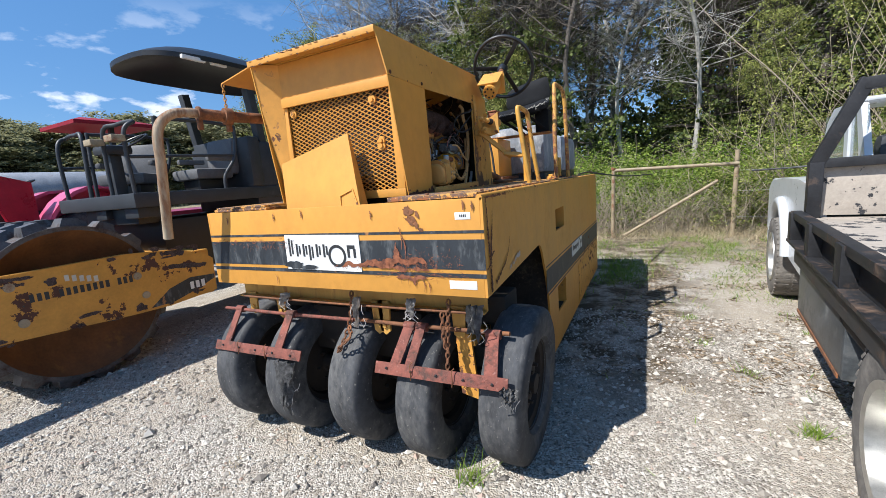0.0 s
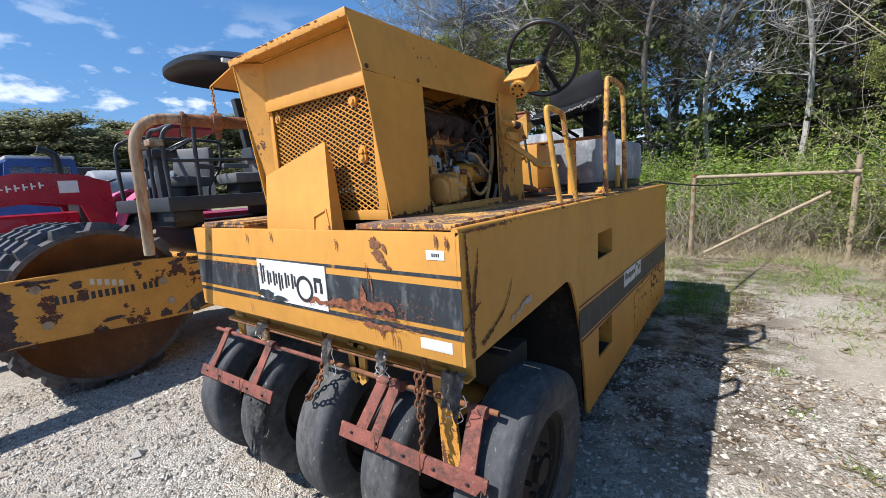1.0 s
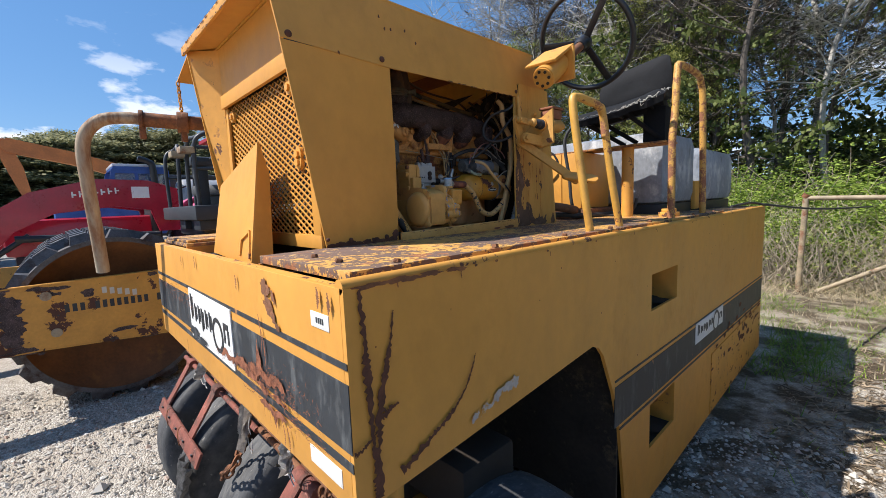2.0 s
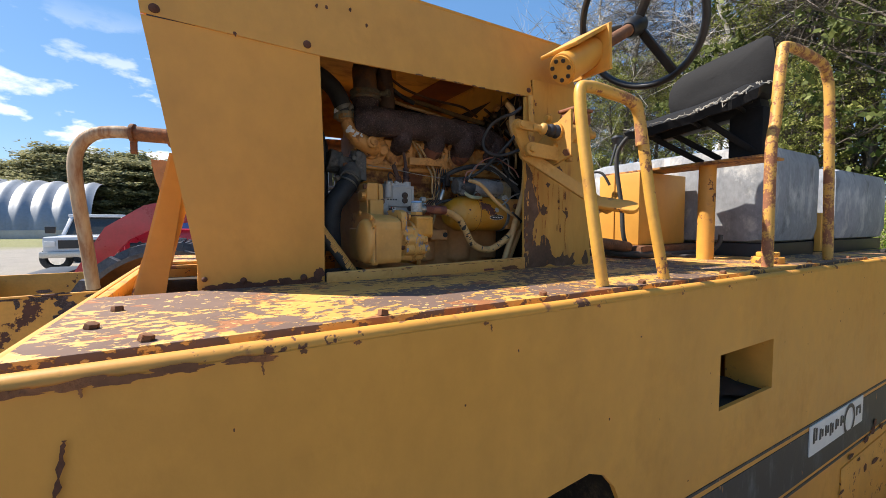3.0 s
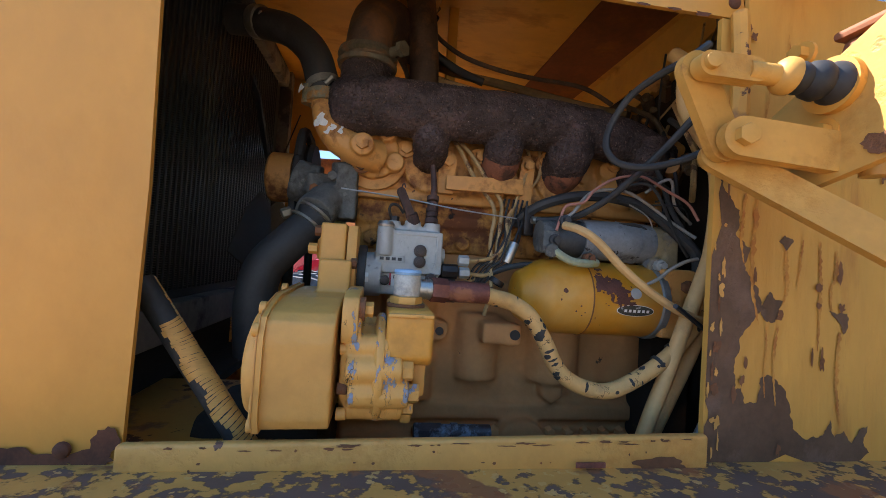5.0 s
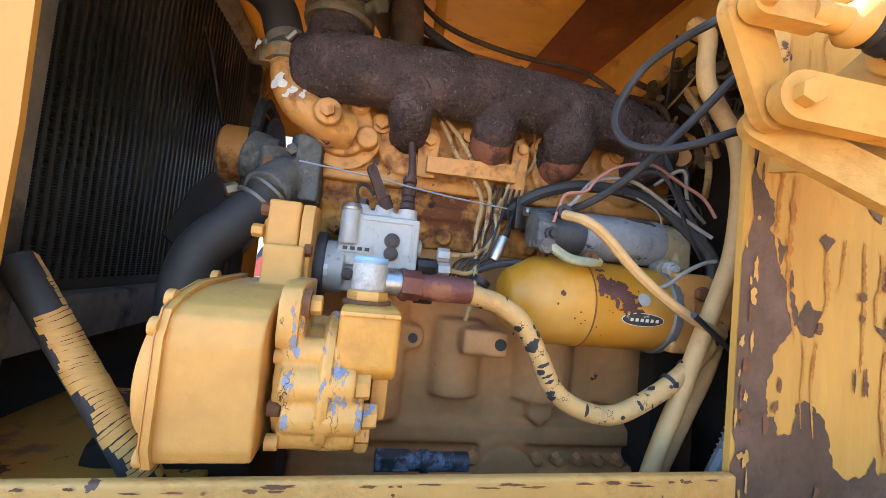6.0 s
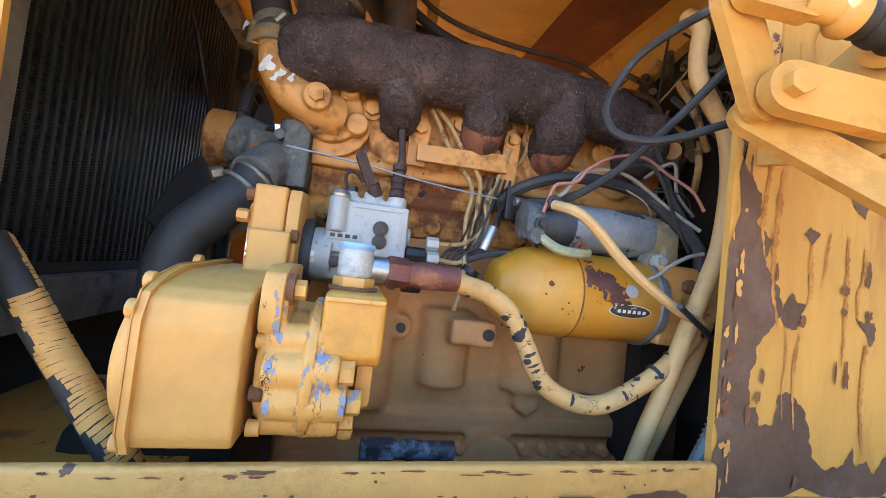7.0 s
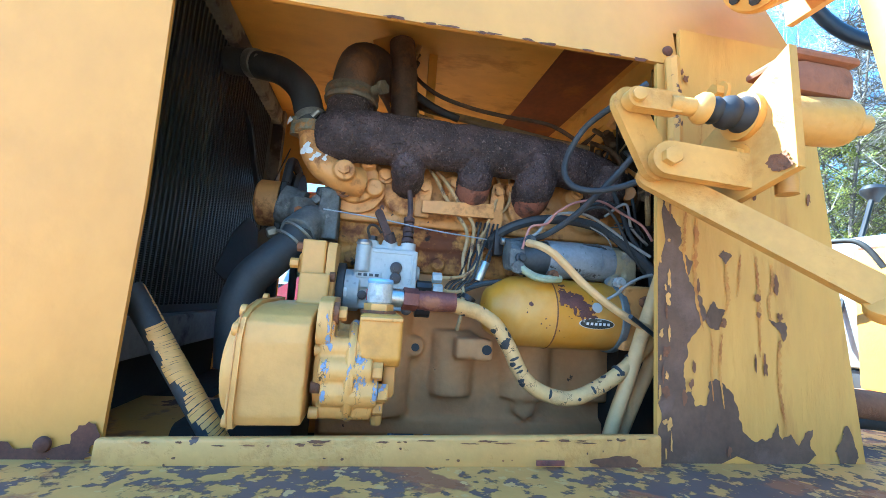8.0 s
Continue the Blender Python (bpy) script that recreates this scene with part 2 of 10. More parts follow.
red_paint = surf("tractor_red", (0.36, 0.012, 0.030), 0.3, var=0.12, scale=3, bump=0.05, coat=0.4)
pink_paint = surf("faded_red_fender", (0.62, 0.10, 0.20), 0.35, var=0.1, scale=4, bump=0.04, coat=0.3)
white_paint = surf("white_car_paint", (0.58, 0.60, 0.62), 0.3, var=0.05, scale=4, bump=0.03, coat=0.3, col2=(0.5, 0.48, 0.44), mask=(0.6, 0.8), mscale=5)
truck_black = surf("worn_truck_black", (0.022, 0.022, 0.024), 0.55, var=0.25, scale=8, bump=0.25, col2=(0.17, 0.11, 0.075), mask=(0.54, 0.72), mscale=7, spec=0.35)
truck_dirty = surf("dirty_flaked_panel", (0.40, 0.345, 0.285), 0.7, var=0.12, scale=7, bump=0.2, col2=(0.035, 0.035, 0.038), mask=(0.55, 0.57), mscale=8)
blue_paint = surf("truck_blue", (0.03, 0.08, 0.28), 0.4, var=0.15, scale=4, bump=0.05)
orange_paint = surf("excavator_orange", (0.55, 0.17, 0.04), 0.5, var=0.12, scale=2, bump=0.1)
corrugated = surf("galvanised_sheet", (0.24, 0.265, 0.30), 0.5, 0.35, var=0.10, scale=0.6, bump=0.05)
concrete = surf("concrete", (0.42, 0.40, 0.37), 0.9, var=0.1, scale=1.5, bump=0.3)
gate_steel = surf("weathered_gate_pipe", (0.33, 0.26, 0.165), 0.6, var=0.15, scale=10, bump=0.2, col2=(0.20, 0.08, 0.04), mask=(0.55, 0.65), mscale=6)
bark_pale = surf("pale_bark", (0.42, 0.395, 0.35), 0.9, var=0.2, scale=6, bump=0.6, bscale=30)
bark_dark = surf("dark_bark", (0.105, 0.088, 0.072), 0.95, var=0.3, scale=6, bump=0.7, bscale=30)
twig = surf("dry_twig", (0.36, 0.30, 0.22), 0.95, var=0.25, scale=3, bump=0.1)


def leaf_mat(name, a, c, trans=0.3):
    """Leaves: each clump its own tint, some light passing through."""
    m = bpy.data.materials.new(name)
    m.use_nodes = True
    n, l = m.node_tree.nodes, m.node_tree.links
    b = n["Principled BSDF"]
    geo = n.new("ShaderNodeNewGeometry")
    r = n.new("ShaderNodeMix")
    r.data_type = "RGBA"
    r.inputs[6].default_value, r.inputs[7].default_value = (*a, 1), (*c, 1)
    l.new(geo.outputs["Random Per Island"], r.inputs[0])
    l.new(r.outputs[2], b.inputs["Base Color"])
    b.inputs["Roughness"].default_value = 0.6
    b.inputs["Specular IOR Level"].default_value = 0.25
    tr = n.new("ShaderNodeBsdfTranslucent")
    l.new(r.outputs[2], tr.inputs["Color"])
    mx = n.new("ShaderNodeMixShader")
    mx.inputs[0].default_value = trans
    l.new(b.outputs[0], mx.inputs[1])
    l.new(tr.outputs[0], mx.inputs[2])
    l.new(mx.outputs[0], n["Material Output"].inputs["Surface"])
    return m


leaf_cedar = leaf_mat("cedar_foliage", (0.028, 0.050, 0.012), (0.185, 0.215, 0.065), 0.25)
# paler than the near cedars: distance haze is put into the leaf colour
leaf_far = leaf_mat("hazy_far_foliage", (0.15, 0.16, 0.08), (0.40, 0.38, 0.21), 0.45)
leaf_bright = leaf_mat("spring_leaves", (0.060, 0.125, 0.012), (0.36, 0.45, 0.085), 0.3)
leaf_olive = leaf_mat("young_olive_leaves", (0.11, 0.15, 0.03), (0.42, 0.42, 0.13), 0.3)
grass_mat = leaf_mat("grass_blades", (0.09, 0.20, 0.02), (0.30, 0.38, 0.06), 0.3)
straw_mat = leaf_mat("dry_grass", (0.36, 0.28, 0.17), (0.58, 0.49, 0.32), 0.2)

glass = bpy.data.materials.new("dusty_window_glass")
glass.use_nodes = True
gb = glass.node_tree.nodes["Principled BSDF"]
gb.inputs["Base Color"].default_value = (0.75, 0.82, 0.84, 1)
gb.inputs["Roughness"].default_value, gb.inputs["Transmission Weight"].default_value, gb.inputs["IOR"].default_value = 0.08, 0.9, 1.3


# ---- mesh helpers ----
def V(*a):
    return Vector(a)


def along(p, q):
    d = Vector(q) - Vector(p)
    return Matrix.Translation((Vector(p) + Vector(q)) / 2) @ d.to_track_quat("Z", "Y").to_matrix().to_4x4(), d.length


def box(bm, a, b, bev=0.0, m=None):
    """An upright box between two corners, its edges rounded by bev."""
    a, b = Vector(a), Vector(b)
    mm = Matrix.Translation((a + b) / 2) @ Matrix.Diagonal((*[abs(v) for v in (b - a)], 1))
    vs = bmesh.ops.create_cube(bm, size=1, matrix=(m or Matrix()) @ mm)["verts"]
    if bev:
        es = list({e for v in vs for e in v.link_edges})
        bmesh.ops.bevel(bm, geom=es, offset=bev, segments=2, affect="EDGES", profile=0.6)


def beam(bm, p, q, w, h, up=(0, 0, 1), bev=0.0):
    """A bar of section w x h from p to q."""
    p, q = Vector(p), Vector(q)
    z = (q - p).normalized()
    x = Vector(up).cross(z).normalized()
    y = z.cross(x)
    r = Matrix((x, y, z)).transposed().to_4x4()
    box(bm, (-w / 2, -h / 2, 0), (w / 2, h / 2, (q - p).length), bev, Matrix.Translation(p) @ r)


def cyl(bm, p, q, r, r2=None, seg=16, bev=0.0):
    m, length = along(p, q)
    vs = bmesh.ops.create_cone(bm, cap_ends=True, segments=seg, radius1=r, radius2=r if r2 is None else r2, depth=length, matrix=m)["verts"]
    if bev:
        es = [e for e in {e for v in vs for e in v.link_edges} if any(len(f.verts) > 4 for f in e.link_faces)]
        bmesh.ops.bevel(bm, geom=es, offset=bev, segments=2, affect="EDGES", profile=0.6)


def smooth(pts, n=6):
    pts = [Vector(p) for p in pts]
    out = []
    for i in range(len(pts) - 1):
        a, b, c, d = pts[max(i - 1, 0)], pts[i], pts[i + 1], pts[min(i + 2, len(pts) - 1)]
        for k in range(n):
            t = k / n
            out.append(0.5 * ((2 * b) + (c - a) * t + (2 * a - 5 * b + 4 * c - d) * t * t + (3 * b - a - 3 * c + d) * t ** 3))
    return out + [pts[-1]]


def tube(bm, pts, r, seg=10, n=6, r2=None, cap=True):
    """A round tube along a smooth line through pts."""
    line = smooth(pts, n) if n > 1 else [Vector(p) for p in pts]
    side, rings = None, []
    for i, p in enumerate(line):
        d = (line[min(i + 1, len(line) - 1)] - line[max(i - 1, 0)]).normalized()
        if side is None:
            side = d.orthogonal().normalized()
        side = (side - d * side.dot(d)).normalized()
        o = d.cross(side)
        rr = r if r2 is None else r + (r2 - r) * i / (len(line) - 1)
        rings.append([bm.verts.new(p + rr * (math.cos(2 * math.pi * k / seg) * side + math.sin(2 * math.pi * k / seg) * o)) for k in range(seg)])
    for a, b in zip(rings, rings[1:]):
        for k in range(seg):
            bm.faces.new((a[k], a[(k + 1) % seg], b[(k + 1) % seg], b[k]))
    if cap:
        bm.faces.new(rings[0][::-1])
        bm.faces.new(rings[-1])


def lathe(bm, prof, p, q, seg=32, close=False):
    """Turn a profile of (radius, metres along) round the axis from p towards q."""
    d = (Vector(q) - Vector(p)).normalized()
    s = d.orthogonal().normalized()
    o = d.cross(s)
    rings = []
    for r, h in prof:
        c = Vector(p) + d * h
        rings.append([bm.verts.new(c + r * (math.cos(2 * math.pi * k / seg) * s + math.sin(2 * math.pi * k / seg) * o)) for k in range(seg)] if r > 1e-6 else [bm.verts.new(c)])
    pairs = list(zip(rings, rings[1:])) + ([(rings[-1], rings[0])] if close else [])
    for a, b in pairs:
        for k in range(seg):
            j = (k + 1) % seg
            if len(a) == 1 and len(b) > 1:
                bm.faces.new((a[0], b[j], b[k]))
            elif len(b) == 1 and len(a) > 1:
                bm.faces.new((a[k], a[j], b[0]))
            elif len(a) > 1:
                bm.faces.new((a[k], a[j], b[j], b[k]))


def sheet(bm, loops, axis, at, thick):
    """A flat plate across one axis: an outline and holes, each a loop of the other two coordinates, from at to at + thick."""
    edges, place = [], {"x": lambda u, v: (at, u, v), "y": lambda u, v: (u, at, v), "z": lambda u, v: (u, v, at)}[axis]
    for loop in loops:
        vs = [bm.verts.new(place(u, v)) for u, v in loop]
        edges += [bm.edges.new((vs[i], vs[(i + 1) % len(vs)])) for i in range(len(vs))]
    got = bmesh.ops.triangle_fill(bm, use_beauty=True, use_dissolve=False, edges=edges)
    faces = [g for g in got["geom"] if isinstance(g, bmesh.types.BMFace)]
    ext = bmesh.ops.extrude_face_region(bm, geom=faces)
    off = {"x": (thick, 0, 0), "y": (0, thick, 0), "z": (0, 0, thick)}[axis]
    bmesh.ops.translate(bm, vec=off, verts=[g for g in ext["geom"] if isinstance(g, bmesh.types.BMVert)])


def bm_new():
    return bmesh.new()


def part(name, bm, material, parent, label="", kind=""):
    """Links a bmesh as one mesh object under a thing or a part."""
    bmesh.ops.recalc_face_normals(bm, faces=bm.faces)
    me = bpy.data.meshes.new(name)
    bm.to_mesh(me)
    bm.free()
    me.materials.append(material)
    me.shade_smooth()
    me.set_sharp_from_angle(angle=radians(38))
    ob = new(name, me)
    ob.parent = parent
    return tagged(ob, label=label, kind=kind)


def thing(name, label, category, group="", kind="", at=(0, 0, 0)):
    ob = new(name)
    ob.empty_display_size = 0.2
    ob.location = at
    return tagged(ob, label, category, group, kind)


def alone(name, bm, material, label, category="", group="", kind=""):
    return tagged(part(name, bm, material, None), label, category, group, kind)


def bolt(bm, p, d, r=0.009, h=0.008):
    p, d = Vector(p), Vector(d).normalized()
    cyl(bm, p - d * 0.002, p + d * 0.002, r * 1.5, seg=14)
    cyl(bm, p, p + d * h, r, seg=6)


def blot(bm, axis, at, c, ru, rv, seed, n=26, rough=0.45):
    """A thin flake of irregular outline on a plane."""
    at += 0.00004 * (seed % 37) * (-1 if axis == "y" else 1)
    rnd = random.Random(seed)
    k = [rnd.uniform(-1, 1) for _ in range(8)]
    pts = []
    for i in range(n):
        a = 2 * math.pi * i / n
        s = 1 + rough * sum(k[j] * math.sin((j + 1) * a + 6 * k[(j + 3) % 8]) / (1 + 0.4 * j) for j in range(8)) / 2 + rnd.uniform(-0.12, 0.12)
        s = max(s, 0.2)
        u, v = c[0] + ru * s * math.cos(a), c[1] + rv * s * math.sin(a)
        pts.append({"x": (at, u, v), "y": (u, at, v), "z": (u, v, at)}[axis])
    vs = [bm.verts.new(p) for p in pts]
    mid = bm.verts.new({"x": (at, *c), "y": (c[0], at, c[1]), "z": (*c, at)}[axis])
    for i in range(n):
        bm.faces.new((mid, vs[i], vs[(i + 1) % n]))


def streak(bm, axis, at, pts, widths, seed):
    """A ragged strip on a plane, along pts with the given widths."""
    at += 0.0016 * (-1 if axis == "y" else 1) + 0.00004 * (seed % 37) * (-1 if axis == "y" else 1)
    rnd = random.Random(seed)
    line = smooth([(u, v, 0) for u, v in pts], 14)
    prev = None
    for i, p in enumerate(line):
        d = (line[min(i + 1, len(line) - 1)] - line[max(i - 1, 0)]).normalized()
        o = Vector((-d.y, d.x, 0))
        w = np.interp(i / (len(line) - 1), np.linspace(0, 1, len(widths)), widths)
        pair = []
        for s in (-1, 1):
            q = p + o * s * w * rnd.uniform(0.12, 0.88)
            pair.append(bm.verts.new({"x": (at, q.x, q.y), "y": (q.x, at, q.y), "z": (q.x, q.y, at)}[axis]))
        if prev:
            bm.faces.new((prev[0], prev[1], pair[1], pair[0]))
        prev = pair


def ragged(bm, axis, at, pts, seed, amp=0.12, depth=3, lo=(-99, -99)):
    """A flat patch whose outline, given roughly, is broken up as torn paint is."""
    rnd = random.Random(seed)
    loop = [Vector(p) for p in pts]
    for k in range(depth):
        out = []
        for i, p in enumerate(loop):
            q = loop[(i + 1) % len(loop)]
            d = q - p
            out += [p, p + d * rnd.uniform(0.35, 0.65) + Vector((-d.y, d.x)) * rnd.uniform(-amp, amp) * (1.6 if k else 1.0)]
        loop = [Vector((max(p.x, lo[0]), max(p.y, lo[1]))) for p in out]
    vs = [bm.verts.new({"x": (at, u, v), "y": (u, at, v), "z": (u, v, at)}[axis]) for u, v in loop]
    es = [bm.edges.new((vs[i], vs[(i + 1) % len(vs)])) for i in range(len(vs))]
    bmesh.ops.triangle_fill(bm, use_beauty=True, use_dissolve=False, edges=es)


# ---- ground: one sheet of gravel, grass at the edge of the wood ----
def ground_z(x, y):
    r = max(0.0, -x - 9.0)
    dip = min(1.0, max(0.0, (-x - 0.02) / 0.40)) * min(1.0, max(0.0, (x + 2.7) / 0.7)) * min(1.0, max(0.0, (1.6 - y) / 0.8))
    return -0.072 * dip + r * 0.020 + max(0.0, y - 7.0) * 0.03 + 0.02 * noise.noise(Vector((x * 0.25, y * 0.25, 0))) * min(1.0, max(abs(x), abs(y)) / 6)


bm = bm_new()


def steps(a, b):
    out, v = [0.0], 0.0
    while v < b:
        v += 0.2 if v < 4 else 0.5 if v < 14 else v * 0.12
        out.append(v)
    neg, v = [], 0.0
    while v < a:
        v += 0.2 if v < 4 else 0.5 if v < 14 else v * 0.12
        neg.append(-v)
    return neg[::-1] + out


xs, ys = steps(900, 900), steps(900, 900)
grid = [[bm.verts.new((x, y, ground_z(x, y) if abs(x) < 120 and abs(y) < 120 else ground_z(max(-120, min(120, x)), max(-120, min(120, y))))) for y in ys] for x in xs]
for i in range(len(xs) - 1):
    for j in range(len(ys) - 1):
        bm.faces.new((grid[i][j], grid[i + 1][j], grid[i + 1][j + 1], grid[i][j + 1]))

gm = bpy.data.materials.new("gravel_and_grass")
gm.use_nodes = True
gn, gl = gm.node_tree.nodes, gm.node_tree.links
gbs = gn["Principled BSDF"]
gco = gn.new("ShaderNodeTexCoord")


def g_noise(s, d=5.0, r=0.6):
    t = gn.new("ShaderNodeTexNoise")
    t.inputs["Scale"].default_value, t.inputs["Detail"].default_value, t.inputs["Roughness"].default_value = s, d, r
    gl.new(gco.outputs["Object"], t.inputs["Vector"])
    return t.outputs["Fac"]


def g_range(f, a, b):
    t = gn.new("ShaderNodeMapRange")
    t.inputs["From Min"].default_value, t.inputs["From Max"].default_value = a, b
    gl.new(f, t.inputs["Value"])
    return t.outputs["Result"]


def g_mix(f, a, b):
    t = gn.new("ShaderNodeMix")
    t.data_type = "RGBA"
    gl.new(f, t.inputs[0])
    for i, v in ((6, a), (7, b)):
        if isinstance(v, tuple):
            t.inputs[i].default_value = (*v, 1)
        else:
            gl.new(v, t.inputs[i])
    return t.outputs[2]


def g_math(op, a, b):
    t = gn.new("ShaderNodeMath")
    t.operation = op
    for i, v in ((0, a), (1, b)):
        if isinstance(v, (int, float)):
            t.inputs[i].default_value = v
        else:
            gl.new(v, t.inputs[i])
    return t.outputs[0]


gv = gn.new("ShaderNodeTexVoronoi")
gv.inputs["Scale"].default_value = 105
gl.new(gco.outputs["Object"], gv.inputs["Vector"])
gv2 = gn.new("ShaderNodeTexVoronoi")
gv2.inputs["Scale"].default_value = 32
gl.new(gco.outputs["Object"], gv2.inputs["Vector"])
stone = g_mix(g_range(gv.outputs["Color"], 0.1, 0.9), (0.15, 0.127, 0.102), (0.70, 0.645, 0.56))
dust = g_mix(g_noise(140), (0.38, 0.325, 0.26), (0.50, 0.44, 0.36))
base = g_mix(g_range(g_noise(0.9, 6), 0.42, 0.58), stone, dust)
base = g_mix(g_range(g_noise(0.35, 4), 0.5, 0.75), base, (0.45, 0.385, 0.30))
base = g_mix(g_math("MULTIPLY", g_range(g_noise(5.5, 7, 0.7), 0.50, 0.66), 0.55), base, (0.235, 0.19, 0.145))
base = g_mix(g_math("MULTIPLY", g_range(g_noise(24, 5, 0.65), 0.54, 0.64), 0.6), base, (0.62, 0.575, 0.50))
gsep = gn.new("ShaderNodeSeparateXYZ")
gl.new(gco.outputs["Object"], gsep.inputs["Vector"])
edge = g_math("ADD", gsep.outputs["Y"], g_math("MULTIPLY", g_noise(0.8, 6), 3.0))
soil = g_mix(g_noise(6), (0.20, 0.155, 0.10), (0.38, 0.32, 0.22))
soil = g_mix(g_range(g_noise(1.6), 0.52, 0.62), soil, (0.10, 0.12, 0.04))
right_edge = g_math("MULTIPLY", g_range(edge, 5.9, 7.6), 0.85)
far = g_math("ADD", g_math("MULTIPLY", gsep.outputs["X"], -1.0), g_math("MULTIPLY", g_noise(0.15), 8.0))
yard = g_math("MULTIPLY", g_range(g_math("MULTIPLY", gsep.outputs["X"], -1.0), 7.0, 15.0), 0.85)
base = g_mix(yard, base, g_mix(g_noise(1.2, 6), (0.225, 0.215, 0.20), (0.335, 0.32, 0.295)))
left_grass = g_math("MULTIPLY", g_range(far, 31.0, 34.0), 0.75)
base = g_mix(left_grass, base, (0.20, 0.21, 0.075))
base = g_mix(right_edge, base, soil)
# soil and litter beside the roller, darkened further where its shadow lies
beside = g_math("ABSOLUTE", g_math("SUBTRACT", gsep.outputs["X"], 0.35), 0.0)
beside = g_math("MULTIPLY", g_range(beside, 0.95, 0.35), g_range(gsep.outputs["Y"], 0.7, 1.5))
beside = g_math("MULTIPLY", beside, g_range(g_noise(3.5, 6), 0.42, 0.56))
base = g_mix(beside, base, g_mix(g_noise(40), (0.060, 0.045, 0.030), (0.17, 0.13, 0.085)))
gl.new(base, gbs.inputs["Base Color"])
gbs.inputs["Roughness"].default_value = 0.95
gbs.inputs["Specular IOR Level"].default_value = 0.2
gbp = gn.new("ShaderNodeBump")
gbp.inputs["Strength"].default_value, gbp.inputs["Distance"].default_value = 0.9, 0.012
gl.new(g_math("SUBTRACT", g_math("MULTIPLY", g_noise(60), 0.6), g_math("ADD", gv.outputs["Distance"], g_math("MULTIPLY", gv2.outputs["Distance"], 0.6))), gbp.inputs["Height"])
gl.new(gbp.outputs["Normal"], gbs.inputs["Normal"])
alone("ground", bm, gm, "pale limestone gravel yard running into grass at the wood", "ground", kind="structure")


def quads(name, pts, material, label, category, parent=None, kind="stuff"):
    """Many small four-cornered blades or leaves in one mesh. pts: array of (n, 4, 3)."""
    me = bpy.data.meshes.new(name)
    n = len(pts)
    me.from_pydata(np.asarray(pts, float).reshape(-1, 3).tolist(), [], np.arange(n * 4).reshape(-1, 4).tolist())
    me.materials.append(material)
    ob = new(name, me)
    ob.parent = parent
    return tagged(ob, label, category, "", kind)


rng = np.random.default_rng(4)
# loose stones, lying thickest where the camera passes
n_st = 50000
sx = rng.uniform(-4.2, 2.6, n_st)
sy = rng.uniform(-2.2, 2.6, n_st)
rs = rng.gamma(2.0, 0.0027, n_st) + 0.0030
unit = np.array([(1, 0, 0), (-1, 0, 0), (0, 1, 0), (0, -1, 0), (0, 0, 1), (0, 0, -1)], float)
tri = np.array([(0, 2, 4), (2, 1, 4), (1, 3, 4), (3, 0, 4), (2, 0, 5), (1, 2, 5), (3, 1, 5), (0, 3, 5)])
ang = rng.uniform(0, 6.28, n_st)
vtx = unit[None] * rs[:, None, None] * rng.uniform(0.55, 1.35, (n_st, 6, 1)) * np.array([1.2, 0.9, 0.7])
ca, sa = np.cos(ang)[:, None], np.sin(ang)[:, None]
vtx = np.stack([vtx[..., 0] * ca - vtx[..., 1] * sa, vtx[..., 0] * sa + vtx[..., 1] * ca, vtx[..., 2]], -1)
sz = np.array([ground_z(a, b) for a, b in zip(sx, sy)])
vtx += np.stack([sx, sy, sz + rs * 0.25], -1)[:, None]
me = bpy.data.meshes.new("loose_gravel")
me.from_pydata(vtx.reshape(-1, 3).tolist(), [], (tri[None] + 6 * np.arange(n_st)[:, None, None]).reshape(-1, 3).tolist())
pebble = bpy.data.materials.new("limestone_chips")
pebble.use_nodes = True
pn, pl = pebble.node_tree.nodes, pebble.node_tree.links
pg = pn.new("ShaderNodeNewGeometry")
pr = pn.new("ShaderNodeValToRGB")
for i, (pos, c) in enumerate(((0.0, (0.15, 0.13, 0.11)), (0.45, (0.38, 0.34, 0.285)), (0.9, (0.60, 0.56, 0.49)), (1.0, (0.36, 0.25, 0.19)))):
    e = pr.color_ramp.elements[i] if i < 2 else pr.color_ramp.elements.new(pos)
    e.position, e.color = pos, (*c, 1)
pl.new(pg.outputs["Random Per Island"], pr.inputs["Fac"])
pl.new(pr.outputs["Color"], pn["Principled BSDF"].inputs["Base Color"])
pn["Principled BSDF"].inputs["Roughness"].default_value = 0.9
me.materials.append(pebble)
tagged(new("loose_gravel", me), "loose pale limestone chips on the yard", "gravel", "", "stuff")


def blades(n, cx, cy, spread_x, spread_y, h, w, lean=0.35, seed=0):
    g = np.random.default_rng(seed)
    x, y = cx + g.normal(0, 1, n) * spread_x, cy + g.normal(0, 1, n) * spread_y
    z = np.array([ground_z(a, b) for a, b in zip(x, y)])
    a, hh = g.uniform(0, 6.28, n), h * g.uniform(0.4, 1.25, n)
    dx, dy = np.cos(a) * w, np.sin(a) * w
    tx, ty = g.normal(0, lean, n) * hh, g.normal(0, lean, n) * hh
    q = np.zeros((n, 4, 3))
    q[:, 0] = np.stack([x - dx, y - dy, z - 0.005], -1)
    q[:, 1] = np.stack([x + dx, y + dy, z - 0.005], -1)
    q[:, 2] = np.stack([x + tx + dx * 0.3, y + ty + dy * 0.3, z + hh], -1)
    q[:, 3] = np.stack([x + tx - dx * 0.3, y + ty - dy * 0.3, z + hh], -1)
    return q


def patchy(q, seed, level=0.0):
    """Leaves only the blades that stand in the patches of a broad noise."""
    return q[np.array([noise.noise(Vector((b[0][0] * 1.7, b[0][1] * 1.7, seed))) > level for b in q])]


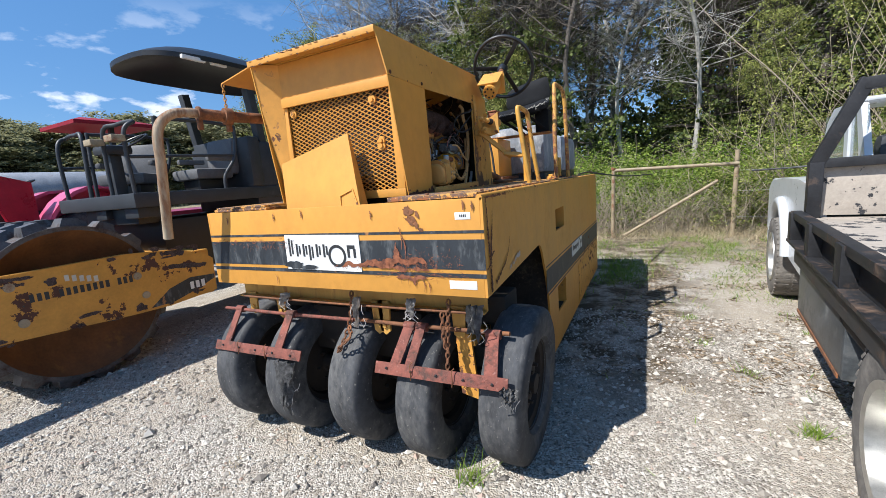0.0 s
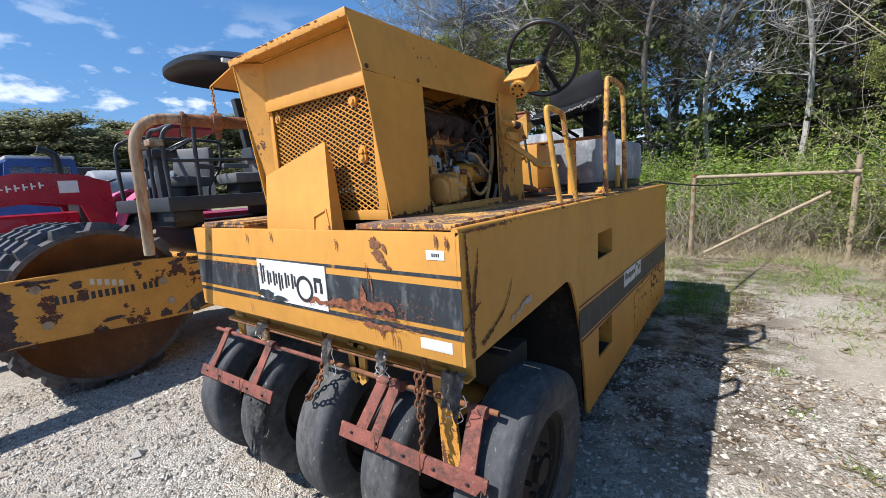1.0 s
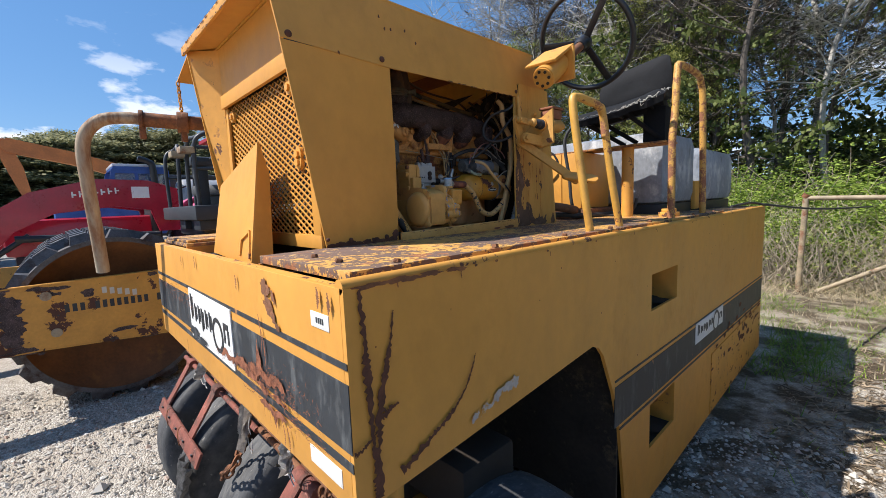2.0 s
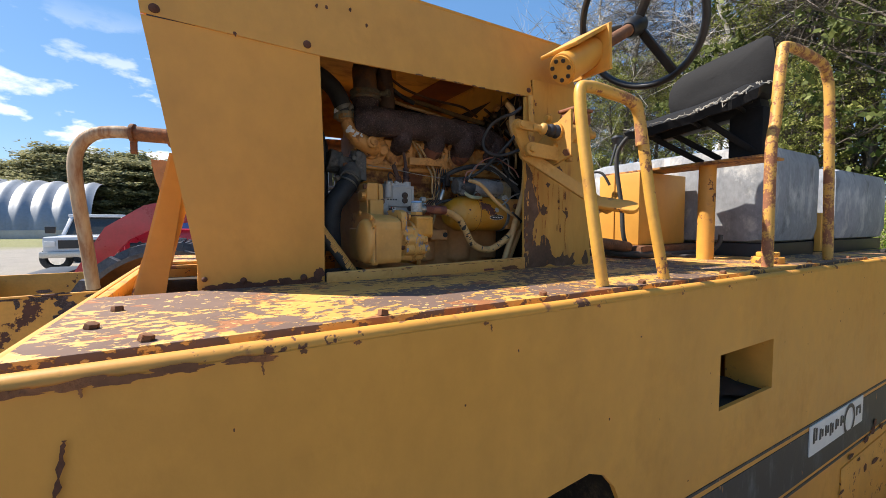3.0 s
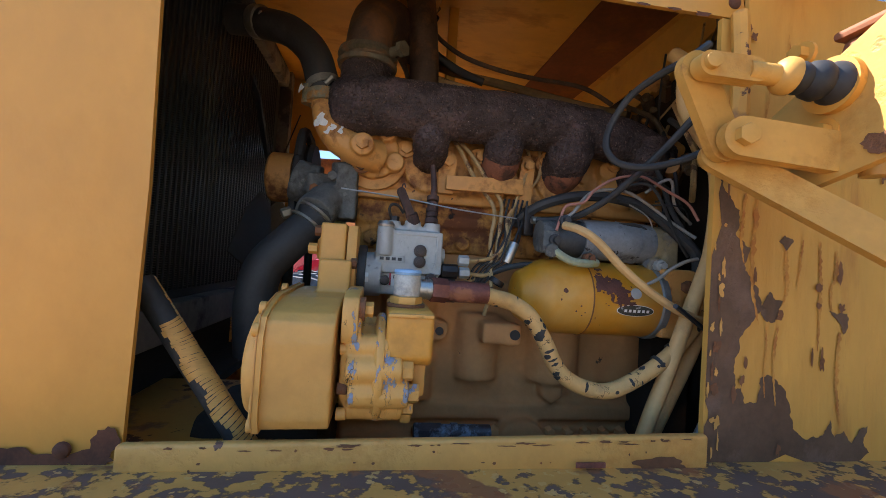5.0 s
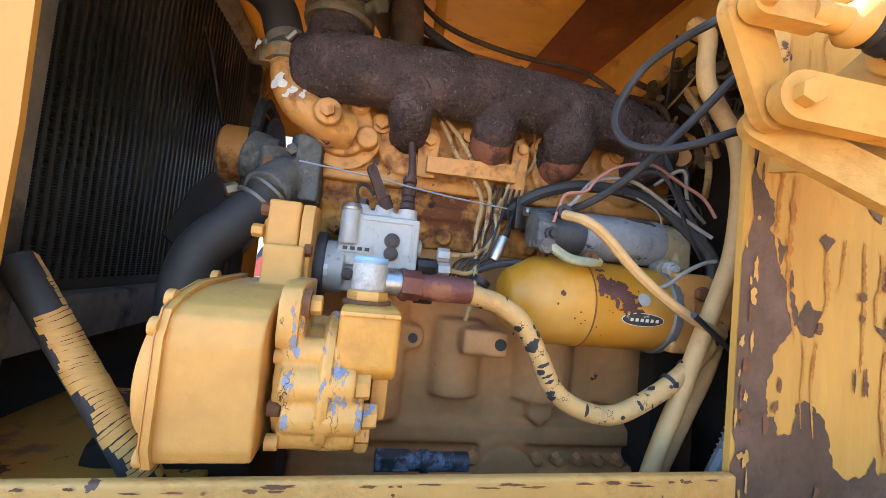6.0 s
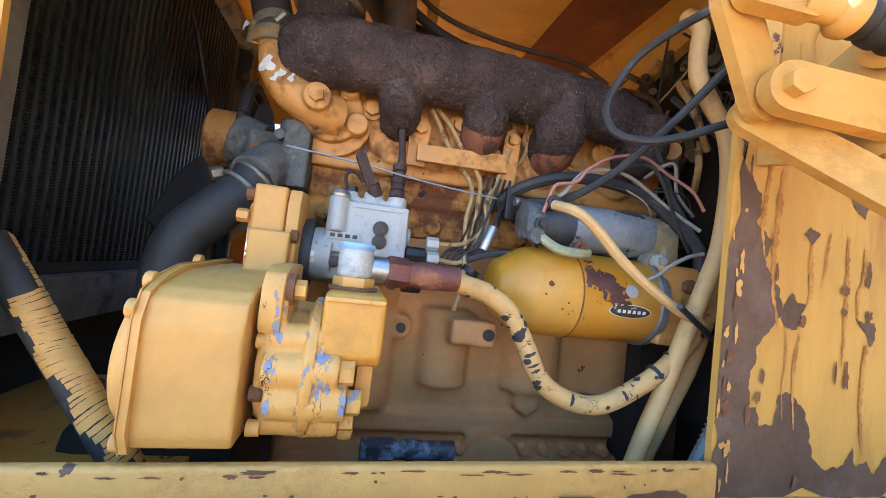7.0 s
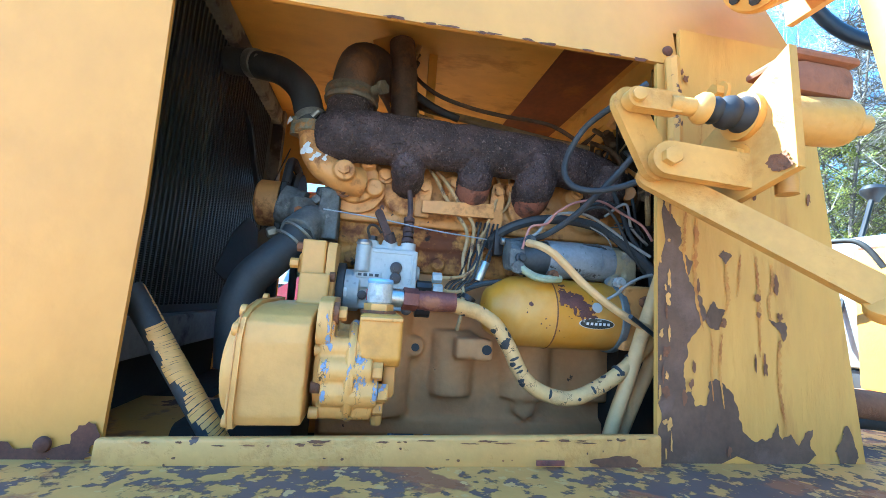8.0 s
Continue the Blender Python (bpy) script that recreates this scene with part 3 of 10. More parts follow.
quads("grass", np.concatenate([patchy(blades(15000, 2.2, 6.3, 2.8, 0.9, 0.055, 0.0035, 0.9, 1), 1), patchy(blades(2600, 1.3, 4.2, 0.9, 0.7, 0.045, 0.0035, 0.9, 2), 2, 0.12), patchy(blades(1100, 0.22, 4.2, 0.2, 0.6, 0.09, 0.0035, 0.7, 3), 3),
                               patchy(blades(1500, 1.75, 2.7, 0.7, 0.8, 0.03, 0.003, 1.0, 7), 12, 0.22), patchy(blades(2600, 2.0, 5.2, 1.1, 0.6, 0.06, 0.0035, 0.9, 8), 13, 0.0), blades(900, -2.1, 1.9, 0.25, 0.5, 0.09, 0.0035, 0.6, 5)  ]), grass_mat, "short green grass at the yard's edge", "grass")
quads("dry_grass", np.concatenate([patchy(blades(5200, 1.35, 2.9, 0.75, 1.5, 0.007, 0.0013, 2.6, 21), 9, -0.05), patchy(blades(2600, 2.2, 4.6, 1.2, 0.9, 0.012, 0.0015, 2.2, 22), 10, -0.2), blades(6000, 2.0, 7.2, 3.0, 0.4, 0.16, 0.003, 1.0, 11), patchy(blades(4500, 1.5, 5.6, 2.0, 0.9, 0.045, 0.003, 1.2, 14), 7, -0.1)]), straw_mat, "dry straw-coloured grass and stalks", "grass")
g = np.random.default_rng(52)
n_l = 24000
lx, ly = g.uniform(0.2, 4.2, n_l), g.uniform(1.2, 7.4, n_l)
keep = np.array([noise.noise(Vector((a * 1.1, b * 1.1, 4.0))) + 0.5 * noise.noise(Vector((a * 4, b * 4, 1.0))) > 0.02 for a, b in zip(lx, ly)])
lx, ly = lx[keep], ly[keep]
n_l = len(lx)
lz = np.array([ground_z(a, b) for a, b in zip(lx, ly)])
a = g.uniform(0, 6.28, n_l)
hl, hw = g.uniform(0.008, 0.055, n_l), g.uniform(0.0015, 0.008, n_l)
d = np.stack([np.cos(a) * hl, np.sin(a) * hl, g.normal(0, 0.003, n_l)], -1)
o = np.stack([-np.sin(a) * hw, np.cos(a) * hw, g.normal(0, 0.002, n_l)], -1)
c = np.stack([lx, ly, lz + 0.006], -1)
quads("leaf_litter", np.stack([c - d, c + o, c + d, c - o], 1), leaf_mat("dead_leaves", (0.07, 0.045, 0.028), (0.44, 0.34, 0.23), 0.1), "dead leaves and twigs strewn over the gravel", "leaf litter")
for i, (x, y, n, h, m) in enumerate(((-1.454, -0.273, 26, 0.028, 1), (-1.054, -0.108, 22, 0.028, 1), (1.314, 0.881, 90, 0.05, 0), (-0.15, 0.02, 60, 0.11, 0), (0.95, 1.95, 50, 0.035, 0), (0.8, 1.15, 18, 0.03, 1), (1.15, 1.5, 50, 0.035, 0), (0.9, 2.5, 60, 0.04, 0), (1.7, 2.3, 60, 0.04, 0))):
    q = blades(n, 0, 0, 0.04, 0.03, h, 0.003, 0.7, 40 + i)
    q += np.array([x, y, ground_z(x, y) - ground_z(0, 0)])
    quads("weed", q, grass_mat if m == 0 else straw_mat, "small tuft of weed in the gravel", "weed", kind="stuff")


# ---- trees ----
def branch_tree(seed, height, trunk_r, n_limb, material, leaf=None, leaf_n=0, leaf_size=0.05, cone=False, twigs=220, lean=0.05, spread=0.0125):
    """A tapered trunk with limbs and twigs, and leaves in clumps round the twigs' ends where it bears them."""
    rnd = random.Random(seed)
    g = np.random.default_rng(seed)
    root = thing("tree", "", "tree")
    b = bm_new()
    top = Vector((rnd.gauss(0, lean) * height, rnd.gauss(0, lean) * height, height))
    line = [Vector((0, 0, -0.2)), Vector((rnd.gauss(0, 0.03) * height, rnd.gauss(0, 0.03) * height, height * 0.35)), top * 0.72 + Vector((rnd.gauss(0, 0.02) * height, 0, 0)), top]
    tube(b, line, trunk_r, 8, 5, r2=trunk_r * 0.12)
    spine = smooth(line, 10)
    tips = []
    for k in range(n_limb):
        f = rnd.uniform(0.12 if cone else 0.3, 0.98)
        p = spine[min(int(f * (len(spine) - 1)), len(spine) - 1)]
        a = rnd.uniform(0, 6.28)
        reach = height * (0.26 * (1.05 - f) + 0.03 if cone else rnd.uniform(0.10, 0.28) * (1.25 - f))
        rise = 0.1 if cone else rnd.uniform(0.3, 1.1)
        q = p + Vector((math.cos(a), math.sin(a), rise)) * reach
        mid = (p + q) / 2 + Vector((rnd.gauss(0, 0.08), rnd.gauss(0, 0.08), rnd.gauss(0.03, 0.06))) * reach
        tube(b, [p, mid, q], trunk_r * 0.36 * (1.1 - f), 5, 3, r2=trunk_r * 0.05)
        tips.append((p, mid, q))
    part("trunk", b, material, root)
    tw = []
    for k in range(twigs):
        p, mid, q = rnd.choice(tips)
        s = p.lerp(q, rnd.uniform(0.25, 1.0)) if k % 2 else mid.lerp(q, rnd.uniform(0.0, 1.0))
        e = s + Vector((rnd.gauss(0, 1), rnd.gauss(0, 1), rnd.gauss(0.5, 0.7))).normalized() * height * rnd.uniform(0.03, 0.12)
        o = (e - s).orthogonal().normalized() * 0.007
        tw.append([s - o, s + o, e + o * 0.3, e - o * 0.3])
    quads("twig", [[tuple(v) for v in t] for t in tw], material, "", "", root)
    if leaf:
        ends = np.array([tuple(t[2]) for t in tips for _ in (0, 1)] + [tuple(t[3]) for t in tw])
        ends = ends[g.permutation(len(ends))[: max(40, int(len(ends) * 0.55))]]
        c = ends[g.integers(0, len(ends), leaf_n)] + g.normal(0, height * spread, (leaf_n, 3)) * np.array([1.0, 1.0, 0.6])
        u = g.normal(0, 1, (leaf_n, 3))
        u /= np.linalg.norm(u, axis=1, keepdims=True)
        v = np.cross(u, g.normal(0, 1, (leaf_n, 3)))
        v /= np.linalg.norm(v, axis=1, keepdims=True)
        s = leaf_size * g.uniform(0.5, 1.4, (leaf_n, 1))
        quads("crown", np.stack([c - u * s, c + v * s * 0.55, c + u * s, c - v * s * 0.55], 1), leaf, "", "", root)
    return root


def bush(seed, r, h, leaf_n, leaf, leaf_size, stems=30, dome=1.0):
    """A thicket: many thin stems from the ground and leaves in clumps along them."""
    g = np.random.default_rng(seed)
    rnd = random.Random(seed)
    root = thing("shrub", "", "shrub")
    b = bm_new()
    ends = []
    for k in range(stems):
        a, rr_ = rnd.uniform(0, 6.28), r * math.sqrt(rnd.random())
        p = Vector((math.cos(a) * rr_ * 0.8, math.sin(a) * rr_ * 0.8, -0.05))
        hh = h * rnd.uniform(0.5, 1.1)
        q = p + Vector((rnd.gauss(0, 0.36) * hh, rnd.gauss(0, 0.36) * hh, hh))
        mid = (p + q) / 2 + Vector((rnd.gauss(0, 0.30), rnd.gauss(0, 0.30), 0)) * hh * 0.5
        tube(b, [p, p.lerp(mid, 0.5) + Vector((rnd.gauss(0, 0.05), rnd.gauss(0, 0.05), 0)), mid, mid.lerp(q, 0.5) + Vector((rnd.gauss(0, 0.08), rnd.gauss(0, 0.08), 0)), q], 0.0065, 4, 3, r2=0.002)
        for _ in range(9):
            f = rnd.uniform(0.15, 1.0)
            s = p.lerp(q, f)
            ends.append(tuple(s + Vector((rnd.gauss(0, 0.16), rnd.gauss(0, 0.16), rnd.gauss(0, 0.12)))))
    part("stem", b, twig, root)
    if leaf_n:
        ends = np.array(ends)
        c = ends[g.permutation(len(ends))[: int(len(ends) * 0.7)]][g.integers(0, int(len(ends) * 0.7), leaf_n)] + g.normal(0, 0.062, (leaf_n, 3))
        c[:, 2] = np.abs(c[:, 2])
        u = g.normal(0, 1, (leaf_n, 3)) * np.array([1, 1, 0.5])
        u /= np.linalg.norm(u, axis=1, keepdims=True)
        v = np.cross(u, g.normal(0, 1, (leaf_n, 3)))
        v /= np.linalg.norm(v, axis=1, keepdims=True)
        s = leaf_size * g.uniform(0.5, 1.4, (leaf_n, 1))
        quads("foliage", np.stack([c - u * s, c + v * s * 0.6, c + u * s, c - v * s * 0.6], 1), leaf, "", "", root)
    return root


protos = {
    "cedar": [branch_tree(s, 9.0, 0.13, 110, bark_dark, leaf_cedar, 13500, 0.058, True, 420) for s in (1, 2)],
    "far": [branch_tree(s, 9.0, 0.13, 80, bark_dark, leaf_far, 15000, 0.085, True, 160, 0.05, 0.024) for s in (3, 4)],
    "bare": [branch_tree(s, 10.0, 0.075, 44, m, None, 0, 0, False, 1500, 0.06) for s, m in ((11, bark_pale), (12, bark_dark), (13, bark_dark))],
    "leafy": [branch_tree(s, 8.0, 0.10, 40, bark_dark, leaf_olive, 15000, 0.036, False, 700) for s in (21, 22)],
    "bush": [bush(s, 0.9, 1.5, 11500, leaf_bright, 0.0185, 44) for s in (31, 32)],
    "olive": [bush(s, 0.9, 2.2, 5200, leaf_olive, 0.018, 46) for s in (33, 34)],
    "dry": [bush(s, 0.8, 1.5, 260, leaf_olive, 0.028, 90) for s in (35, 36)],
}
LABEL = {"far": "cedar in the tree line across the yard, leaves paled for haze", "cedar": "dark green cedar in the dense wood", "bare": "leafless slender tree at the edge of the wood", "leafy": "tree just coming into pale green leaf",
         "bush": "bright green spring undergrowth below the trees", "olive": "yellow-green budding shrub at the fence", "dry": "tangle of dry brown brush"}
GROUP = {"far": "far tree line", "cedar": "cedars", "bare": "bare trees", "leafy": "budding trees", "bush": "undergrowth", "olive": "budding shrubs", "dry": "dry brush"}
used = set()


def plant(kind, i, x, y, s=1.0, sz=None):
    src = protos[kind][i % len(protos[kind])]
    rnd = random.Random(int(x * 91 + y * 37))
    m = Matrix.Translation((x, y, ground_z(x, y))) @ Matrix.Rotation(rnd.uniform(0, 6.28), 4, "Z") @ Matrix.Diagonal((s, s, sz or s, 1))
    if src.name in used:
        ob = copy_thing(src, m)
    else:
        used.add(src.name)
        ob = src
        ob.matrix_basis = m
    tagged(ob, LABEL[kind], "tree" if kind in ("cedar", "bare", "leafy", "far") else "shrub", GROUP[kind])


rt = random.Random(17)
# the wood behind the gate
for k in range(16):
    plant("bush", k, -3.5 + 1.0 * k + rt.uniform(-0.3, 0.3), 9.0 + rt.uniform(-0.4, 0.8), rt.uniform(0.9, 1.3), rt.uniform(0.8, 1.2))
for k in range(14):
    plant("bush", k + 1, -4.0 + 1.3 * k + rt.uniform(-0.4, 0.4), 10.8 + rt.uniform(-0.6, 1.0), rt.uniform(1.2, 1.7), rt.uniform(1.1, 1.5))
for k in range(9):
    plant("olive", k, 2.6 + 0.75 * k + rt.uniform(-0.3, 0.3), 7.9 - 0.16 * k + rt.uniform(-0.3, 0.5), rt.uniform(1.0, 1.3), rt.uniform(1.0, 1.6))
for k in range(11):
    plant("dry", k, -0.4 + 0.55 * k + rt.uniform(-0.2, 0.2), 7.7 + rt.uniform(-0.2, 0.4), rt.uniform(0.7, 1.0), rt.uniform(0.6, 0.9))
for k in range(15):
    plant("bare", k, -9.0 + 1.55 * k + rt.uniform(-0.5, 0.5), 11.6 + rt.uniform(-0.8, 3.5), rt.uniform(0.8, 1.25))
for k in range(18):
    plant("bare", k + 2, -10.0 + 1.15 * k + rt.uniform(-0.5, 0.5), 13.4 + rt.uniform(-1.2, 2.2), rt.uniform(0.7, 1.1))
for k in range(13):
    plant("bare", k + 1, -12.0 + 2.2 * k + rt.uniform(-0.8, 0.8), 17.0 + rt.uniform(-1, 5), rt.uniform(1.0, 1.4))
for x, y, s in ((-4.6, 15.5, 1.0), (-3.2, 14.2, 1.05), (2.5, 14.0, 1.0), (3.9, 16.0, 1.3), (4.4, 12.6, 1.05), (6.0, 13.8, 1.25), (7.6, 11.6, 1.1), (8.3, 14.6, 1.3), (9.6, 10.5, 1.15), (11.0, 12.5, 1.3), (12.0, 8.6, 1.2), (13.8, 10.2, 1.3), (5.5, 20.0, 1.3), (9.5, 19.0, 1.35), (14.5, 14.5, 1.3), (15.5, 6.5, 1.2), (17, 9, 1.2)):
    plant("cedar", int(x * 3), x, y, s)
for x, y, s in ((-9.5, 15.0, 0.95), (-11.5, 18.0, 1.1), (5.3, 11.4, 0.8), (6.2, 9.2, 0.7), (7.8, 8.9, 0.8), (9.2, 9.4, 0.95), (6.6, 10.8, 1.0), (10.8, 9.6, 1.0), (8.2, 10.6, 1.05), (7.0, 9.6, 0.8), (8.6, 8.4, 0.75), (10.3, 8.0, 0.85), (3.3, 11.6, 0.7), (12.5, 6.8, 0.8), (-6.6, 17.5, 0.9)):
    plant("leafy", int(x * 3), x, y, s)
# green growth along the wood past the roller
for k in range(16):
    plant("bush", k, -13.5 + 0.8 * k + rt.uniform(-0.4, 0.4), 10.2 + rt.uniform(-0.8, 1.6), rt.uniform(0.9, 1.2), rt.uniform(0.9, 1.4))
for k in range(9):
    plant("leafy", k, -14.0 + 1.5 * k + rt.uniform(-0.5, 0.5), 11.6 + rt.uniform(-0.8, 2.0), rt.uniform(0.7, 1.0))
for x, y, s in ((-2.4, 13.0, 1.15), (-3.6, 12.4, 1.0)):
    plant("cedar", int(x * 3), x, y, s)
# the shaded depth of the wood, behind the single trees
g = np.random.default_rng(77)
n_d = 110000
c = np.stack([g.uniform(-3.0, 24.0, n_d), g.uniform(17.5, 27.0, n_d), g.uniform(0.0, 1.0, n_d) ** 1.2 * 9.0], -1)
keep = np.array([noise.noise(Vector(p) * 0.55) + 0.35 * noise.noise(Vector(p) * 1.7) > (0.20 if p[0] < 1.0 and p[2] > 3.5 else 0.05 if p[2] > 6.5 else -0.25) for p in c.tolist()])
c = c[keep]
c[:, 2] += np.array([ground_z(a, b) for a, b in c[:, :2].tolist()])
n_d = len(c)
u = g.normal(0, 1, (n_d, 3))
u /= np.linalg.norm(u, axis=1, keepdims=True)
v = np.cross(u, g.normal(0, 1, (n_d, 3)))
v /= np.linalg.norm(v, axis=1, keepdims=True)
sz_ = 0.13 * g.uniform(0.5, 1.4, (n_d, 1))
quads("deep_wood", np.stack([c - u * sz_, c + v * sz_ * 0.6, c + u * sz_, c - v * sz_ * 0.6], 1), leaf_cedar, "shaded evergreen depth of the wood", "woods")
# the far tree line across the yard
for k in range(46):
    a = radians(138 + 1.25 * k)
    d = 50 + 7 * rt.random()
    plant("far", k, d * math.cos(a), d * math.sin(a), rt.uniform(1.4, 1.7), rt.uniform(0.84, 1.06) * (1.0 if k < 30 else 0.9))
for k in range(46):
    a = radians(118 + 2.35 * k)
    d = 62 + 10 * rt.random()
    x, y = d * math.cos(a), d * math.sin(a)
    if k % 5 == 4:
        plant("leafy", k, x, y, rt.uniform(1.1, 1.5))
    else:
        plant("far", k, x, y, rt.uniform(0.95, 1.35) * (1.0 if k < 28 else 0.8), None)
# ---- gate ----
gate = thing("farm_gate", "weathered pipe gate with diagonal brace, standing at the wood's edge", "gate")
for nm, a, b, r in (("post", (-0.06, 7.1, -0.1), (-0.03, 7.1, 1.34), 0.035), ("top_rail", (-0.05, 7.1, 1.31), (1.95, 7.08, 1.27), 0.030), ("brace", (0.12, 7.1, 0.03), (1.66, 7.1, 1.0), 0.028), ("post", (1.89, 7.12, -0.1), (1.93, 7.12, 1.5), 0.036)):
    bm = bm_new()
    cyl(bm, a, b, r, seg=14)
    part(nm, bm, gate_steel, gate)
bm = bm_new()
cyl(bm, (-0.046, 7.1, 1.315), (-0.02, 7.1, 1.36), 0.042, seg=14)
part("hinge", bm, rust, gate)
for z in (0.35, 0.8, 1.15):
    bm = bm_new()
    tube(bm, [(1.9, 7.15, z), (4.5, 7.0, z - 0.03), (7.5, 6.6, z)], 0.003, 5, 4)
    part("wire", bm, plated, gate)

# ---- the pneumatic roller: body ----
W, DECK, LEN = 1.728, 1.30, 3.85
roller = thing("pneumatic_roller", "weathered yellow multi-tyre road roller with rusted deck, standing on gravel", "road roller")

bm = bm_new()
box(bm, (-W + 0.0125, -0.0005, 0.885), (-0.0125, 0.012, DECK), 0.002)
front_panel = part("front_panel", bm, paint, roller, "yellow front panel with worn black stripe and rust")
bm = bm_new()
box(bm, (-W, 0.012, DECK - 0.035), (-0.012, 0.035, DECK - 0.001), 0.006)
part("front_lip", bm, paint_edge, roller)


def arch_side(x, thick, holes):
    out = [(0.0, 0.885), (0.0, DECK), (LEN, DECK), (LEN, 0.14), (1.185, 0.12), (1.165, 0.2), (1.10, 0.58), (1.045, 0.74), (1.0, 0.83), (0.965, 0.90), (0.93, 0.938), (0.885, 0.955), (0.45, 0.92)]
    b = bm_new()
    sheet(b, [out] + holes, "x", x, thick)
    return b


W1 = [(1.395, 0.963), (1.71, 0.963), (1.71, 1.115), (1.395, 1.115)]
W2 = [(1.40, 0.36), (1.71, 0.36), (1.71, 0.555), (1.40, 0.555)]
side_panel = part("side_panel", arch_side(-0.012, 0.012, [W1, W2]), paint, roller, "yellow side panel with wheel arch and two square openings")
part("side_panel", arch_side(-W, 0.012, []), paint, roller)
for (y0, z0), _, (y1, z1), _ in (W1, W2):
    bm = bm_new()
    d = 0.13
    box(bm, (-d, y0 - 0.012, z0 - 0.012), (-0.012, y0, z1 + 0.012))
    box(bm, (-d, y1, z0 - 0.012), (-0.012, y1 + 0.012, z1 + 0.012))
    box(bm, (-d, y0, z1), (-0.012, y1, z1 + 0.012))
    part("pocket_liner", bm, paint_edge, side_panel)
    # pocket floor and back are near-black in place of the shade within
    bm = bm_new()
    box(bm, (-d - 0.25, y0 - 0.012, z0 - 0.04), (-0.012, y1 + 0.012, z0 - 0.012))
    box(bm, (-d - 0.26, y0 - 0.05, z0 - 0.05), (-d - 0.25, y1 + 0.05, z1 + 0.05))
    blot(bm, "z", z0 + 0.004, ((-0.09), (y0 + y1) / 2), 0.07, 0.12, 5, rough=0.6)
    part("pocket_floor", bm, shade_dark, side_panel)
bm = bm_new()
box(bm, (-W + 0.0125, LEN - 0.012, 0.2), (-0.0125, LEN - 0.0005, DECK - 0.001), 0.003)
part("rear_panel", bm, paint, roller)
bm = bm_new()
box(bm, (-0.016, 2.355, 0.13), (0.004, 2.362, 0.50))
box(bm, (-0.012, 2.36, 0.498), (0.005, 3.83, 0.503))
box(bm, (-0.010, 2.365, 0.14), (0.004, LEN - 0.01, 0.497), 0.002)
part("access_door", bm, paint_edge, side_panel, "rust-stained lower access door")
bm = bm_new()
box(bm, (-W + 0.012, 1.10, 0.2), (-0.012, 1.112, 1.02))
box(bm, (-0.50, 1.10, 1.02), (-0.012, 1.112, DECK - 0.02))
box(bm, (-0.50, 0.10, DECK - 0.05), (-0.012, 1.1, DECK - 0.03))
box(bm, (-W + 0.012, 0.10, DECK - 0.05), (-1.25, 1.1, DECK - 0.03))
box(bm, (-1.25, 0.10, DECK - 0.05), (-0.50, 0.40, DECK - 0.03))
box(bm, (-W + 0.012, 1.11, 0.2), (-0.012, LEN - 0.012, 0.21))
# mud over a near-black base; the well's shade is in that base
part("wheel_well", bm, surf("shade_dark_mud", (0.030, 0.023, 0.017), 0.95, var=0.3, scale=7, bump=0.8, bscale=30, col2=(0.11, 0.075, 0.04), mask=(0.56, 0.68), mscale=6, frag=0.4), roller, "mud-caked wheel well, darkened for its shade")

# top edge of the side, rolled and worn
bm = bm_new()
tube(bm, [(-0.014, 0.0, DECK + 0.002), (-0.014, LEN, DECK + 0.002)], 0.0135, 10, 1)
part("rolled_edge", bm, paint_edge, side_panel)

# deck plates
bm = bm_new()
box(bm, (-0.475, 0.036, DECK + 0.002), (-0.036, 1.555, DECK + 0.021), 0.002)
deck_plate = part("deck_plate", bm, deck_paint, roller, "yellow deck plate worn to brown rust")
bm = bm_new()
box(bm, (-0.475, 1.56, DECK + 0.002), (-0.036, 2.7, DECK + 0.022), 0.002)
part("deck_plate", bm, deck_paint, roller)
bm = bm_new()
box(bm, (-W + 0.02, 1.45, DECK - 0.002), (-0.477, LEN - 0.015, DECK + 0.014), 0.002)
box(bm, (-0.476, 2.705, DECK - 0.002), (-0.03, LEN - 0.015, DECK + 0.014), 0.002)
part("rear_deck_plate", bm, deck_paint, roller)
bm = bm_new()
box(bm, (-W + 0.02, 0.036, DECK + 0.001), (-1.27, 1.44, DECK + 0.014), 0.002)
box(bm, (-W + 0.03, 0.045, DECK + 0.016), (-1.29, 1.2, DECK + 0.026), 0.002)
part("left_deck_plate", bm, deck_paint, roller, "two loose rusty plates stacked")
for i, (x, y) in enumerate([(-0.06, 0.16), (-0.046, 0.459), (-0.30, 0.10), (-0.05, 0.80), (-0.05, 1.12), (-0.05, 1.50), (-0.055, 1.72), (-0.06, 2.15), (-0.06, 2.55), (-0.17, 0.09)]):
    bm = bm_new()
    cyl(bm, (x, y, DECK + 0.0205), (x + 0.002 * math.sin(i * 5), y + 0.002 * math.cos(i * 7), DECK + 0.029), 0.0092, 0.0080, seg=(6, 4)[i % 3 == 1], bev=0.0015)
    part("deck_bolt", bm, rust, deck_plate)
# the open well in front of the hood
bm = bm_new()
box(bm, (-1.27, 0.036, 1.10), (-0.477, 0.30, 1.12))
box(bm, (-1.28, 0.036, 1.10), (-1.27, 0.9, DECK))
box(bm, (-0.489, 0.036, 1.10), (-0.477, 0.30, DECK))
part("well_liner", bm, paint_edge, roller)
# floor and walls added to close the bay, coloured near-black as shade
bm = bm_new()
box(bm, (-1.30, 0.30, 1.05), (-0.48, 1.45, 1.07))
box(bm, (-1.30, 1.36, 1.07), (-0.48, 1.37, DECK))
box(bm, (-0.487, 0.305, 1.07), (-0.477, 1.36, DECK))
